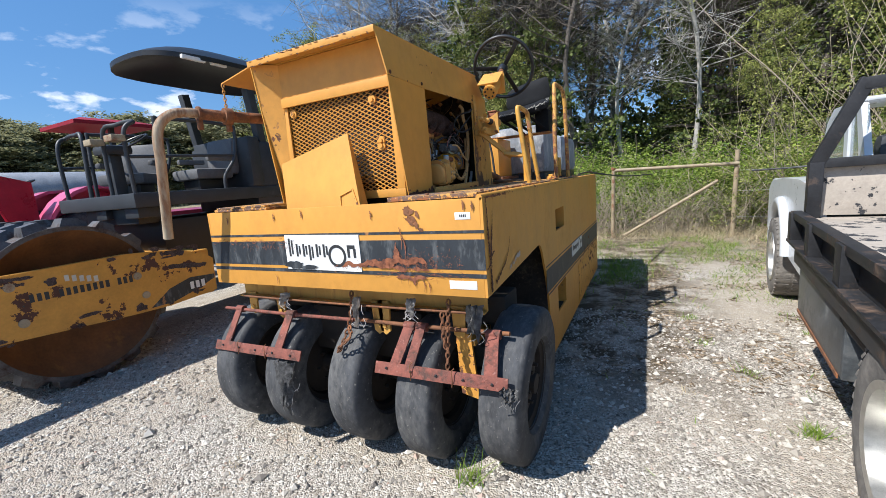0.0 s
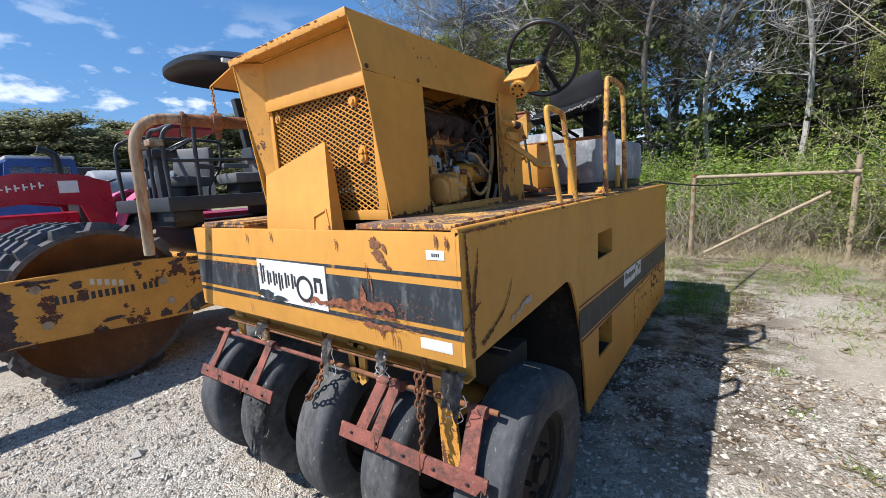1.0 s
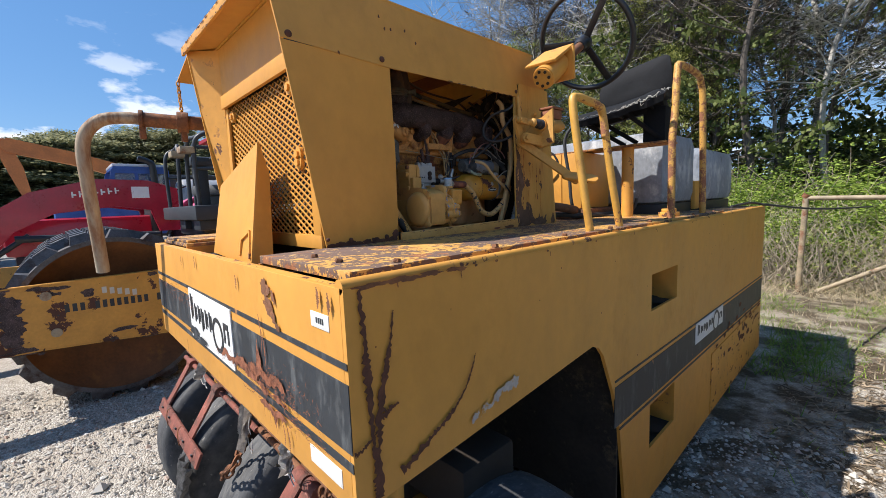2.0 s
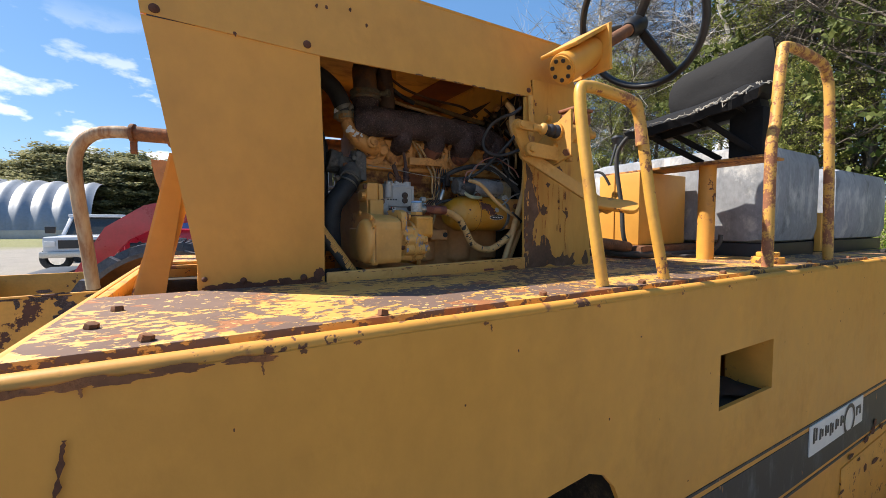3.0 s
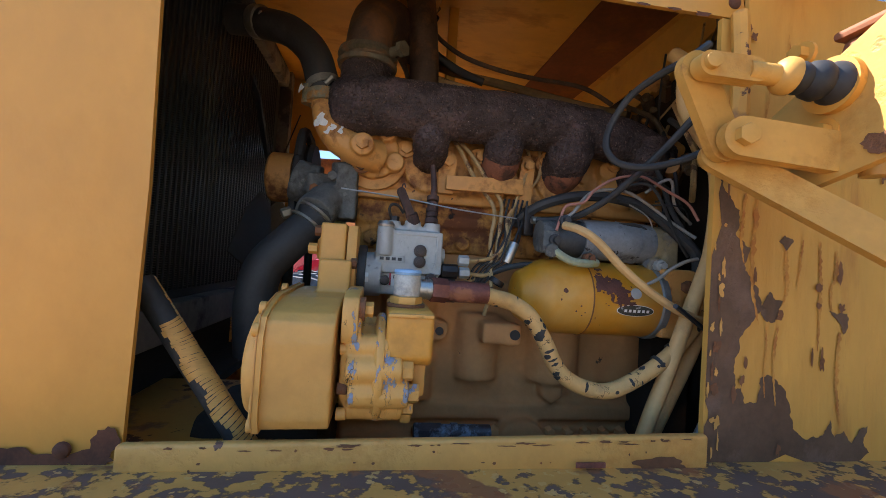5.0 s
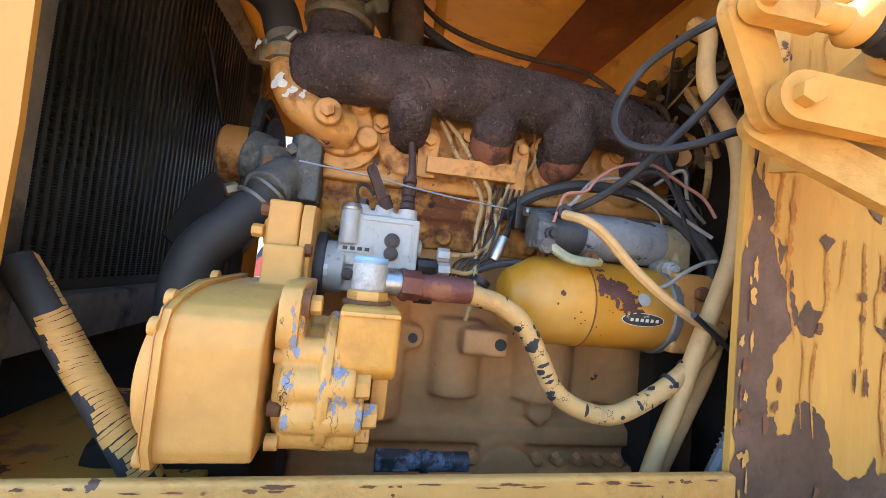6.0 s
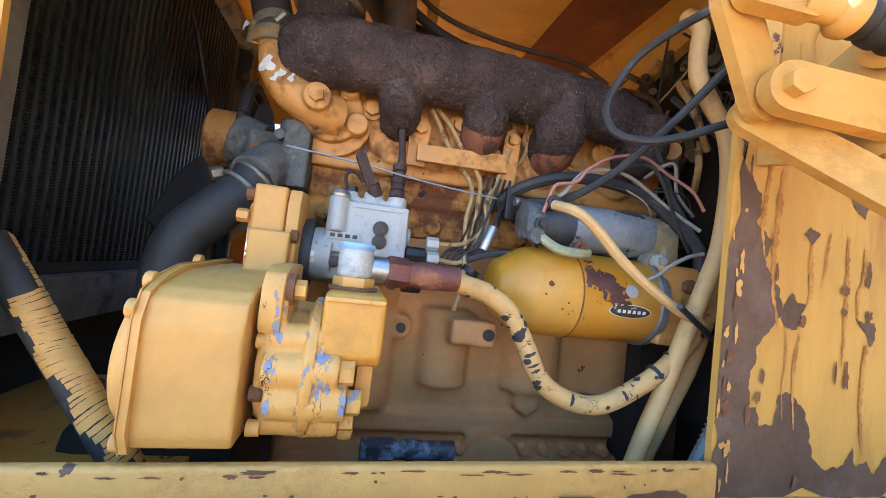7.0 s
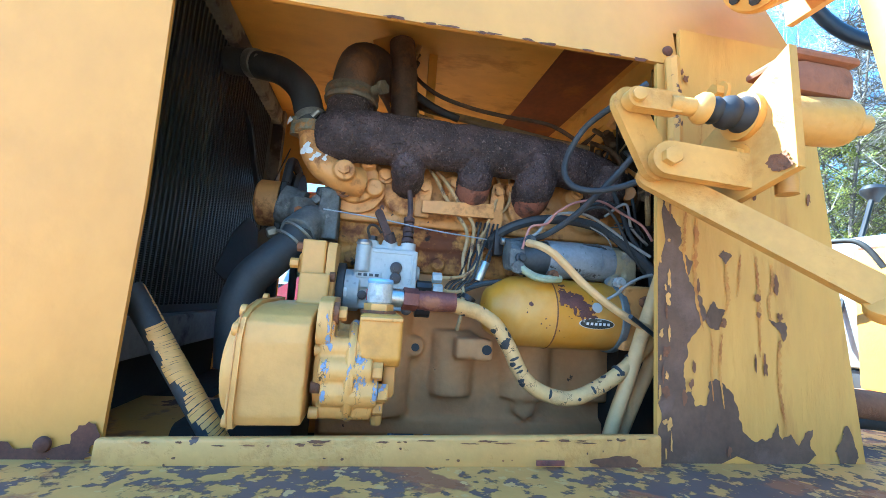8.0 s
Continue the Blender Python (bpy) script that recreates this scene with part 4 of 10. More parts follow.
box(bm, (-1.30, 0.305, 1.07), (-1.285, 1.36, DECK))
part("bay_shade_box", bm, shade_dark, roller)
# guard plate leaning on the grille
bm = bm_new()
gp = [Vector(v) for v in ((-1.195, 0.118, 1.275), (-0.660, 0.080, 1.272), (-0.755, 0.163, 1.650), (-1.261, 0.185, 1.541))]
gn_ = (gp[2] - gp[1]).cross(gp[0] - gp[1]).normalized()
gn_ = gn_ if gn_.y < 0 else -gn_
vs = [[bm.verts.new(v + gn_ * 0.006 * k) for v in gp] for k in (0, 1)]
bm.faces.new(vs[0])
bm.faces.new(vs[1][::-1])
for i in range(4):
    j = (i + 1) % 4
    bm.faces.new((vs[0][i], vs[0][j], vs[1][j], vs[1][i]))
vs = [bm.verts.new(v) for v in (gp[1], gp[1] + Vector((0, 0.06, 0)), gp[2] + Vector((0.01, 0.02, -0.10)), gp[2])]
bm.faces.new(vs)
guard = part("guard_plate", bm, paint, roller, "loose yellow guard plate leaning against the grille")
bm = bm_new()
gu, gw = (gp[0] - gp[1]).normalized(), (gp[2] - gp[1]).normalized()
for (u0, w0), (u1, w1) in (((0.125, 0.02), (0.120, 0.075)), ((0.120, 0.075), (0.030, 0.105)), ((0.030, 0.105), (0.012, 0.02))):
    beam(bm, gp[1] + gu * u0 + gw * w0 + gn_ * 0.008, gp[1] + gu * u1 + gw * w1 + gn_ * 0.008, 0.008, 0.006, up=gn_)
part("tab", bm, paint_edge, guard)

# stripes, name plates and stickers
for z0, z1 in ((1.158, 1.170), (1.003, 1.132), (0.968, 0.986)):
    bm = bm_new()
    box(bm, (-W + 0.001, -0.002, z0), (-0.001, 0.004, z1))
    part("stripe", bm, stripe_black, front_panel)
for (za, zb), (zc, zd) in (((0.772, 0.735), (0.780, 0.745)), ((0.600, 0.545), (0.755, 0.722)), ((0.575, 0.522), (0.585, 0.532))):
    bm = bm_new()
    k = 1.0 if zc - za > 0.1 else 0
    ya = 1.055 if zc > 0.7 else 1.10
    vs = [bm.verts.new((0.002, y, z)) for y, z in ((ya, za), (LEN, zb), (LEN, zd), (ya, zc))]
    f = bm.faces.new(vs)
    e = bmesh.ops.extrude_face_region(bm, geom=[f])
    bmesh.ops.translate(bm, vec=(-0.004, 0, 0), verts=[g for g in e["geom"] if isinstance(g, bmesh.types.BMVert)])
    part("stripe", bm, stripe_black, side_panel)


def name_plate(parent, m, w, h):
    """A white plate with the maker's mark as plain dark shapes: bars and one ring."""
    b = bm_new()
    box(b, (0, -0.002, 0), (w, 0.0015, h), 0, m)
    plate = part("name_plate", b, decal_white, parent, "white maker's plate with dark mark, scraped")
    for i, u in enumerate((0.05, 0.155, 0.25, 0.335, 0.435, 0.53)):
        b = bm_new()
        lo, hi = ((0.38, 0.90), (0.38, 0.74), (0.38, 0.74), (0.28, 0.72), (0.38, 0.74), (0.38, 0.74))[i]
        c = u * w
        box(b, (c, -0.0035, lo * h), (c + 0.026 * w, -0.0022, hi * h), 0, m)
        part("mark_bar", b, decal_black, plate)
        b = bm_new()
        box(b, (c + 0.040 * w, -0.0035, (lo + 0.06) * h), (c + 0.062 * w, -0.0022, (hi - 0.05) * h), 0, m)
        part("mark_bar", b, decal_black, plate)
    b = bm_new()
    r0, r1, cx, cz = 0.085 * w, 0.115 * w, 0.71 * w, 0.42 * h
    seg = 28
    ring = [[b.verts.new(m @ Vector((cx + r * math.cos(2 * math.pi * k / seg), -0.0035, cz + r * math.sin(2 * math.pi * k / seg)))) for k in range(seg)] for r in (r0, r1)]
    for k in range(seg):
        j = (k + 1) % seg
        b.faces.new((ring[0][k], ring[0][j], ring[1][j], ring[1][k]))
    part("mark_ring", b, decal_black, plate)
    b = bm_new()
    box(b, (0.845 * w, -0.0035, 0.38 * h), (0.875 * w, -0.0022, 0.72 * h), 0, m)
    box(b, (0.875 * w, -0.0035, 0.62 * h), (0.94 * w, -0.0022, 0.72 * h), 0, m)
    box(b, (0.92 * w, -0.0035, 0.38 * h), (0.95 * w, -0.0022, 0.62 * h), 0, m)
    part("mark_bar", b, decal_black, plate)
    return plate


np1 = name_plate(front_panel, pose(-1.12, -0.003, 0.985, 0, 0.6, 0), 0.487, 0.18)
np2 = name_plate(side_panel, pose(0.0035, 2.015, 0.652, 0, 0.6, 90), 0.55, 0.108)
bm = bm_new()
blot(bm, "y", -0.0075, (-1.06, 1.008), 0.06, 0.020, 3)
blot(bm, "y", -0.0075, (-0.96, 0.996), 0.07, 0.010, 31)
part("scuff", bm, stripe_black, np1)
for (x0, z0, x1, z1), tilt in (((-0.125, 1.215, -0.055, 1.245), 3), ((-0.172, 0.918, -0.045, 0.955), 4)):
    bm = bm_new()
    box(bm, (x0, -0.002, z0), (x1, 0.001, z1), 0.0008)
    s = part("sticker", bm, decal_white, front_panel, "small white sticker")
    if z0 > 1.1:
        bm = bm_new()
        for k in range(4):
            box(bm, (x0 + 0.022 + 0.008 * k, -0.0028, z0 + 0.010), (x0 + 0.027 + 0.008 * k, -0.002, z0 + 0.021))
        part("sticker_bars", bm, stripe_black, s)
# rust and scraped places
red_rust = surf("red_rust_scratch", (0.27, 0.095, 0.045), 0.85, var=0.25, scale=30, bump=0.4, col2=(0.14, 0.05, 0.028), mask=(0.5, 0.6), mscale=40)
bm = bm_new()
rr = random.Random(11)
for i, loop in enumerate(([(-0.80, 1.018), (-0.72, 1.030), (-0.62, 1.024), (-0.52, 1.034), (-0.44, 1.052), (-0.36, 1.046), (-0.28, 1.040), (-0.27, 1.024), (-0.36, 1.018), (-0.45, 1.010), (-0.55, 1.014), (-0.66, 1.008), (-0.76, 1.006)],
                          [(-0.445, 1.045), (-0.440, 1.085), (-0.425, 1.125), (-0.418, 1.085), (-0.405, 1.050)], [(-0.50, 1.0), (-0.40, 1.006), (-0.30, 1.002), (-0.25, 0.996), (-0.33, 0.993), (-0.42, 0.995)],
                          [(-0.44, 0.962), (-0.36, 0.967), (-0.28, 0.959), (-0.30, 0.952), (-0.335, 0.950), (-0.342, 0.925), (-0.352, 0.948), (-0.40, 0.954)])):
    ragged(bm, "y", -0.0060 - 0.0001 * i, loop, 310 + i, amp=0.17)
for i in range(420):
    u = rr.gauss(-0.38, 0.12) if i % 3 else rr.uniform(-0.80, -0.10)
    v = 1.026 + rr.gauss(0, 0.010 if u < -0.45 else 0.024) + 0.05 * (u + 0.40)
    if -0.80 < u < -0.10:
        a, ln = rr.uniform(0, 3.14), rr.uniform(0.002, 0.009)
        streak(bm, "y", -0.0042 - 0.000004 * i, [(u - ln * math.cos(a), v - ln * math.sin(a)), (u + rr.gauss(0, 0.003), v + rr.gauss(0, 0.003)), (u + ln * math.cos(a), v + ln * math.sin(a))], [0.0006, rr.uniform(0.0008, 0.0022), 0.0006], i)
for i in range(120):
    u = rr.choice((rr.uniform(-0.55, -0.08), rr.uniform(-1.70, -1.05)))
    v = (0.972 if u > -0.8 else 1.130) + rr.gauss(0, 0.008)
    ln = rr.uniform(0.004, 0.016)
    streak(bm, "y", -0.0042 - 0.000004 * i, [(u - ln, v + rr.gauss(0, 0.003)), (u, v), (u + ln, v + rr.gauss(0, 0.003))], [0.0008, rr.uniform(0.001, 0.003), 0.0008], i + 200)
for i in range(70):
    u = rr.uniform(-1.45, -1.05)
    streak(bm, "y", -0.0042 - 0.000004 * i, [(u, 1.105 + rr.gauss(0, 0.008)), (u + rr.gauss(0, 0.006), 1.095 + rr.gauss(0, 0.008))], [0.0015, 0.0006], i + 400)
for i in range(9):
    u = rr.gauss(-0.37, 0.06)
    streak(bm, "y", -0.0041, [(u, 0.960), (u + 0.002, 0.955 - rr.uniform(0.01, 0.05))], [rr.uniform(0.001, 0.003), 0.0006], 500 + i)
for u, v, l in ((-0.40, 1.19, 0.10), (-0.385, 1.15, 0.10), (-0.30, 0.955, 0.055), (-0.275, 0.95, 0.06), (-1.22, 0.95, 0.05)):
    streak(bm, "y", -0.0042, [(u, v), (u + 0.008, v - l * 0.5), (u + 0.004, v - l)], [0.003, 0.0055, 0.0012], int(v * 100))
part("rust_patch", bm, red_rust, front_panel, "crust of red rust over the stripe", kind="stuff")
bm = bm_new()
for i, loop in enumerate(([(-0.375, 1.270), (-0.345, 1.285), (-0.315, 1.262), (-0.335, 1.246), (-0.352, 1.240)], [(-0.372, 1.236), (-0.340, 1.240), (-0.312, 1.222), (-0.300, 1.190), (-0.282, 1.168), (-0.300, 1.172), (-0.322, 1.195), (-0.345, 1.205)], [(-0.318, 1.262), (-0.300, 1.255), (-0.296, 1.225), (-0.310, 1.235)])):
    ragged(bm, "y", -0.0038 - 0.0001 * i, loop, 330 + i, amp=0.24)
for u, v in ((-1.55, 1.25), (-1.18, 1.26), (-0.55, 1.25), (-0.085, 1.275), (-0.045, 1.27), (-0.98, 1.27)):
    streak(bm, "y", -0.0035, [(u, v + 0.02), (u + 0.003, v), (u, v - 0.02)], [0.004, 0.010, 0.003], int(u * 100) + 700)
part("chipped_patch", bm, rust, front_panel, kind="stuff")
bm = bm_new()
streak(bm, "x", 0.0025, [(0.028, 1.295), (0.034, 1.20), (0.036, 1.12), (0.040, 1.02), (0.045, 0.95), (0.04, 0.90)], [0.007, 0.0112, 0.0154, 0.0056, 0.0154, 0.014], 1)
streak(bm, "x", 0.0025, [(0.097, 1.245), (0.088, 1.19), (0.072, 1.13), (0.056, 1.05), (0.050, 0.99), (0.05, 0.90)], [0.0028, 0.0056, 0.0112, 0.0154, 0.0084, 0.0168], 2)
streak(bm, "x", 0.0025, [(0.060, 1.05), (0.080, 1.062), (0.100, 1.066)], [0.014, 0.0084, 0.0028], 3)
streak(bm, "x", 0.0025, [(0.318, 1.10), (0.302, 1.06), (0.274, 1.02), (0.228, 0.985), (0.165, 0.955), (0.10, 0.925)], [0.0021, 0.0049, 0.0056, 0.0091, 0.0126, 0.0168], 4)
streak(bm, "x", 0.0026, [(0.0, 1.005), (0.02, 1.01), (0.05, 1.03)], [0.0084, 0.0056, 0.0028], 5)
part("peeled_crack", bm, surf("crack_rust", (0.105, 0.040, 0.022), 0.9, var=0.25, scale=30, bump=0.4), side_panel, "dark peeled cracks in the paint", kind="stuff")
bm = bm_new()
for i, y in enumerate((0.06, 0.10, 0.14, 0.20, 0.27, 0.33, 0.40, 0.62, 0.9, 1.2, 1.42, 1.9)):
    blot(bm, "x", 0.0025, (y, DECK - 0.002), 0.028 if y < 0.3 else 0.005, 0.005 if y < 0.3 else 0.003, 200 + i, n=40, rough=0.8)
    if i % 3 == 1:
        streak(bm, "x", 0.0024, [(y + 0.01, DECK - 0.005), (y + 0.012, DECK - 0.012 - 0.003 * (i % 5))], [0.004, 0.0012], 300 + i)
part("edge_rust", bm, rust, side_panel, kind="stuff")
bm = bm_new()
for i, loop in enumerate(([(0.330, 0.940), (0.362, 0.950), (0.398, 0.957), (0.440, 0.968), (0.476, 0.972), (0.482, 0.992), (0.455, 0.998), (0.420, 0.988), (0.380, 0.978), (0.340, 0.968)], [(0.300, 0.938), (0.322, 0.944), (0.326, 0.962), (0.306, 0.956)])):
    ragged(bm, "x", 0.0040 + 0.0001 * i, loop, 350 + i, amp=0.22)
part("primer_patch", bm, surf("pale_scrape", (0.46, 0.40, 0.34), 0.7, var=0.15, scale=40, bump=0.1, col2=(0.52, 0.27, 0.06), mask=(0.55, 0.60), mscale=45), side_panel, "scraped pale decal remnant", kind="stuff")
bm = bm_new()
rr = random.Random(5)
for i in range(46):
    y, z = rr.uniform(0.05, 3.6), rr.uniform(0.62, 1.27)
    if not (1.35 < y < 1.75) and (z > 0.98 or y > 1.2):
        blot(bm, "x", 0.0022, (y, z), rr.uniform(0.001, 0.0035), rr.uniform(0.001, 0.004), 500 + i, n=9)
for i in range(40):
    y = rr.uniform(2.36, 3.8)
    blot(bm, "x", 0.0046, (y, rr.gauss(0.46, 0.08)), rr.uniform(0.01, 0.05), rr.uniform(0.006, 0.02), 560 + i)
part("paint_chip", bm, bpy.data.materials["crack_rust"], side_panel, kind="stuff")

# ---- hood ----
HX0, HX1, HT = -1.33, -0.47, 2.078
bm = bm_new()
sheet(bm, [[(0.223, 1.318), (0.132, 1.874), (0.478, 1.868), (0.484, 1.60), (0.480, 1.318)]], "x", HX1 - 0.006, 0.006)
hood = part("hood", bm, paint, roller, "yellow sheet-steel engine hood, open on both sides")
bm = bm_new()
sheet(bm, [[(0.132, 1.876), (0.110, HT), (1.290, HT + 0.008), (1.335, 2.02), (1.372, 1.93), (1.155, 1.93), (1.155, 1.872), (0.478, 1.864)]], "x", HX1 - 0.003, 0.006)
for v in bm.verts:
    v.co.x -= max(0.0, v.co.z - 1.872) * 0.17
part("hood_upper_band", bm, paint, hood)
bm = bm_new()
sheet(bm, [[(1.120, 1.318), (1.120, 1.868), (1.157, 1.868), (1.157, 1.928), (1.372, 1.928), (1.445, 1.318)]], "x", HX1 - 0.002, 0.007)
post = part("cowl_post", bm, peel_paint, hood, "cowl panel with paint peeling to brown primer")
bm = bm_new()
for i, loop in enumerate(([(1.121, 1.72), (1.128, 1.675), (1.156, 1.63), (1.152, 1.602), (1.174, 1.585), (1.168, 1.556), (1.188, 1.535), (1.194, 1.508), (1.178, 1.488), (1.164, 1.468), (1.158, 1.43), (1.160, 1.41), (1.121, 1.40)],
                          [(1.123, 1.410), (1.146, 1.412), (1.160, 1.408), (1.170, 1.412), (1.176, 1.392), (1.192, 1.394), (1.196, 1.424), (1.208, 1.428), (1.228, 1.414), (1.240, 1.392), (1.246, 1.362), (1.262, 1.350), (1.290, 1.354), (1.300, 1.374), (1.308, 1.352), (1.322, 1.360), (1.334, 1.344), (1.346, 1.362), (1.358, 1.366), (1.352, 1.345), (1.362, 1.332), (1.345, 1.3195), (1.123, 1.3195)],
                          [(1.190, 1.512), (1.204, 1.532), (1.212, 1.522), (1.226, 1.520), (1.218, 1.506), (1.214, 1.494), (1.198, 1.496)],
                          [(1.292, 1.512), (1.305, 1.508), (1.320, 1.510), (1.322, 1.494), (1.316, 1.482), (1.308, 1.498)],
                          [(1.214, 1.596), (1.222, 1.604), (1.236, 1.598), (1.230, 1.590), (1.224, 1.584)],
                          [(1.392, 1.338), (1.404, 1.352), (1.414, 1.372), (1.426, 1.350), (1.432, 1.330), (1.424, 1.3195), (1.400, 1.3195)],
                          [(1.262, 1.655), (1.280, 1.662), (1.300, 1.636), (1.296, 1.622), (1.280, 1.634)])):
    ragged(bm, "x", HX1 + 0.0058 + 0.00006 * i, loop, 61 + i, lo=(1.1205, 1.3185))
part("bare_patch", bm, surf("brown_primer", (0.115, 0.064, 0.038), 0.8, var=0.2, scale=12, bump=0.4, col2=(0.17, 0.10, 0.07), mask=(0.5, 0.65), mscale=10), post, "bare brown primer where paint has peeled", kind="stuff")
rr = random.Random(71)
bm = bm_new()
for i in range(22):
    y, z = (rr.uniform(1.125, 1.165), rr.uniform(1.33, 1.86)) if i < 8 else (rr.uniform(1.15, 1.40), rr.uniform(1.33, 1.70))
    blot(bm, "x", HX1 + 0.0066, (y, z), rr.uniform(0.0015, 0.006), rr.uniform(0.002, 0.014), 840 + i, n=18, rough=0.8)
part("rust_fleck", bm, rust, post, kind="stuff")
bm = bm_new()
for i in range(16):
    y, z = rr.uniform(1.122, 1.142), rr.uniform(1.33, 1.62)
    blot(bm, "x", HX1 + 0.0072, (y, z), rr.uniform(0.001, 0.004), rr.uniform(0.002, 0.012), 960 + i, n=16, rough=0.8)
part("paint_remnant", bm, sill_paint, post, kind="stuff")
bm = bm_new()
for i, (y, z, ln, w) in enumerate(((1.165, 1.665, 0.10, 0.012), (1.182, 1.660, 0.17, 0.016), (1.200, 1.490, 0.09, 0.006), (1.226, 1.585, 0.07, 0.014), (1.250, 1.60, 0.06, 0.007), (1.275, 1.60, 0.14, 0.012), (1.300, 1.59, 0.08, 0.012), (1.310, 1.485, 0.12, 0.014), (1.218, 1.49, 0.10, 0.008), (1.246, 1.75, 0.10, 0.006), (1.19, 1.80, 0.09, 0.005), (1.215, 1.86, 0.08, 0.006))):
    w *= 0.45
    streak(bm, "x", HX1 + 0.0038, [(y, z), (y + rr.gauss(0, 0.003), z - ln * 0.35), (y + rr.gauss(0, 0.004), z - ln * 0.7), (y + rr.gauss(0, 0.004), z - ln)], [w * 0.5, w, w * 0.7, 0.001], 1500 + i)
part("rust_run", bm, surf("rust_stain", (0.37, 0.135, 0.026), 0.7, var=0.16, scale=16, bump=0.1, col2=(0.54, 0.26, 0.055), mask=(0.42, 0.58), mscale=30), post, "orange rust runs below the screw holes", kind="stuff")
# left side of the hood, with its opening
bm = bm_new()
sheet(bm, [[(0.216, 1.318), (0.118, HT), (1.290, HT + 0.008), (1.445, 1.318)], [(0.45, 1.42), (1.12, 1.42), (1.12, 1.86), (0.45, 1.86)]], "x", HX0, 0.006)
part("hood_left_side", bm, under_paint, hood)
bm = bm_new()
box(bm, (HX0, 0.112, HT), (HX1 - 0.031, 1.315, HT + 0.008), 0.002)
box(bm, (HX0, 0.102, HT - 0.022), (HX1 - 0.030, 0.112, HT + 0.008), 0.002)
roof = part("hood_roof", bm, paint, hood)
bm = bm_new()
box(bm, (HX0 + 0.01, 0.20, HT - 0.007), (HX1 - 0.046, 1.30, HT - 0.002))
part("hood_lining", bm, under_paint, hood, "rust-stained inside of the hood")
# back of the bay, its shade and dark clutter put into the colour
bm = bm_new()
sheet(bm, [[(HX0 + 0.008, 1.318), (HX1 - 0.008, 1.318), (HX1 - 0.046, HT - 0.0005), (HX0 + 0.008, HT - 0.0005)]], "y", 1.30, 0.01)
part("firewall", bm, shade_dark, hood, "firewall behind the engine, darkened for shade in the bay")
bm = bm_new()
box(bm, (HX0 + 0.01, 1.292, 1.985), (HX1 - 0.048, 1.298, HT - 0.008))
part("firewall_band", bm, under_paint, hood)
bm = bm_new()
rl = random.Random(3)
sheet(bm, [[(HX0 + 0.02, 1.095), (HX1 - 0.052, 1.115), (HX1 - 0.052, 1.275), (HX0 + 0.02, 1.268)]], "z", HT - 0.0110, 0.0022)
part("roof_rust", bm, surf("roof_rust_stain", (0.19, 0.055, 0.018), 0.6, var=0.2, scale=8, bump=0.2, col2=(0.40, 0.16, 0.03), mask=(0.55, 0.75), mscale=6), hood, kind="stuff")
# front: header, frame, flanges
bm = bm_new()
sheet(bm, [[(HX0 + 0.115, 1.842), (HX1 - 0.012, 1.842), (HX1 - 0.044, HT - 0.01), (HX0 + 0.115, HT - 0.01)]], "y", 0.205, 0.006)
box(bm, (HX0 + 0.11, 0.198, 1.842), (HX1 - 0.010, 0.206, 1.890), 0.0015)
box(bm, (HX0 + 0.09, 0.212, 1.318), (HX1 - 0.010, 0.226, 1.358), 0.002)
box(bm, (HX1 - 0.055, 0.212, 1.358), (HX1 - 0.010, 0.222, 1.842), 0.002)
box(bm, (HX0 + 0.105, 0.212, 1.358), (HX0 + 0.135, 0.222, 1.842), 0.002)
part("grille_frame", bm, paint, hood)
bm = bm_new()
loop = [((HX0, 0.118, HT), (HX0 + 0.115, 0.205, HT - 0.01)), ((HX0, 0.145, 1.87), (HX0 + 0.112, 0.208, 1.87)), ((HX0 + 0.02, 0.216, 1.50), (HX0 + 0.11, 0.22, 1.55)), ((HX0 + 0.05, 0.22, 1.318), (HX0 + 0.10, 0.22, 1.318))]
vv = [[bm.verts.new(Vector(p)) for p in pr] for pr in loop]
for a, b in zip(vv, vv[1:]):
    bm.faces.new((a[0], a[1], b[1], b[0]))
e = bmesh.ops.extrude_face_region(bm, geom=bm.faces[:])
bmesh.ops.translate(bm, vec=(0, 0.006, 0), verts=[g for g in e["geom"] if isinstance(g, bmesh.types.BMVert)])
part("left_flange", bm, paint_edge, hood)
bm = bm_new()
box(bm, (HX1 - 0.001, 0.142, 1.8728), (HX1 + 0.0008, 0.478, 1.8762))
part("seam", bm, decal_black, hood)
for y, z, r in ((0.155, 1.889, 0.017), (0.449, 1.884, 0.016), (1.140, 1.893, 0.014), (0.225, 1.345, 0.010), (0.300, 1.338, 0.012), (0.43, 1.336, 0.014)):
    bm = bm_new()
    lathe(bm, [(0.0, 0.0055), (r * 0.30, 0.0050), (r * 0.52, 0.0030), (r * 0.58, 0.0)], (HX1 + 0.0035 - max(0, z - 1.872) * 0.17, y, z), (1, y, z), 16)
    part("hood_bolt", bm, bpy.data.materials["crack_rust"], hood)
bm = bm_new()
for i, (y, z) in enumerate(((0.296, 1.872), (0.46, 2.02), (0.475, 1.985), (0.50, 1.99), (0.6, 1.97), (0.56, 2.0))):
    blot(bm, "x", HX1 + 0.0045 - max(0, z - 1.872) * 0.17, (y, z), 0.0035, 0.005, 70 + i, n=14, rough=0.8)
for i in range(8):
    blot(bm, "x", HX1 + 0.002, (0.24 + 0.03 * i, 1.325), 0.02, 0.006 + 0.003 * (i % 3), 90 + i)
blot(bm, "x", HX1 + 0.002, (0.466, 1.341), 0.012, 0.016, 99)
part("hood_chip", bm, bpy.data.materials["crack_rust"], hood, kind="stuff")
bm = bm_new()
rr = random.Random(19)
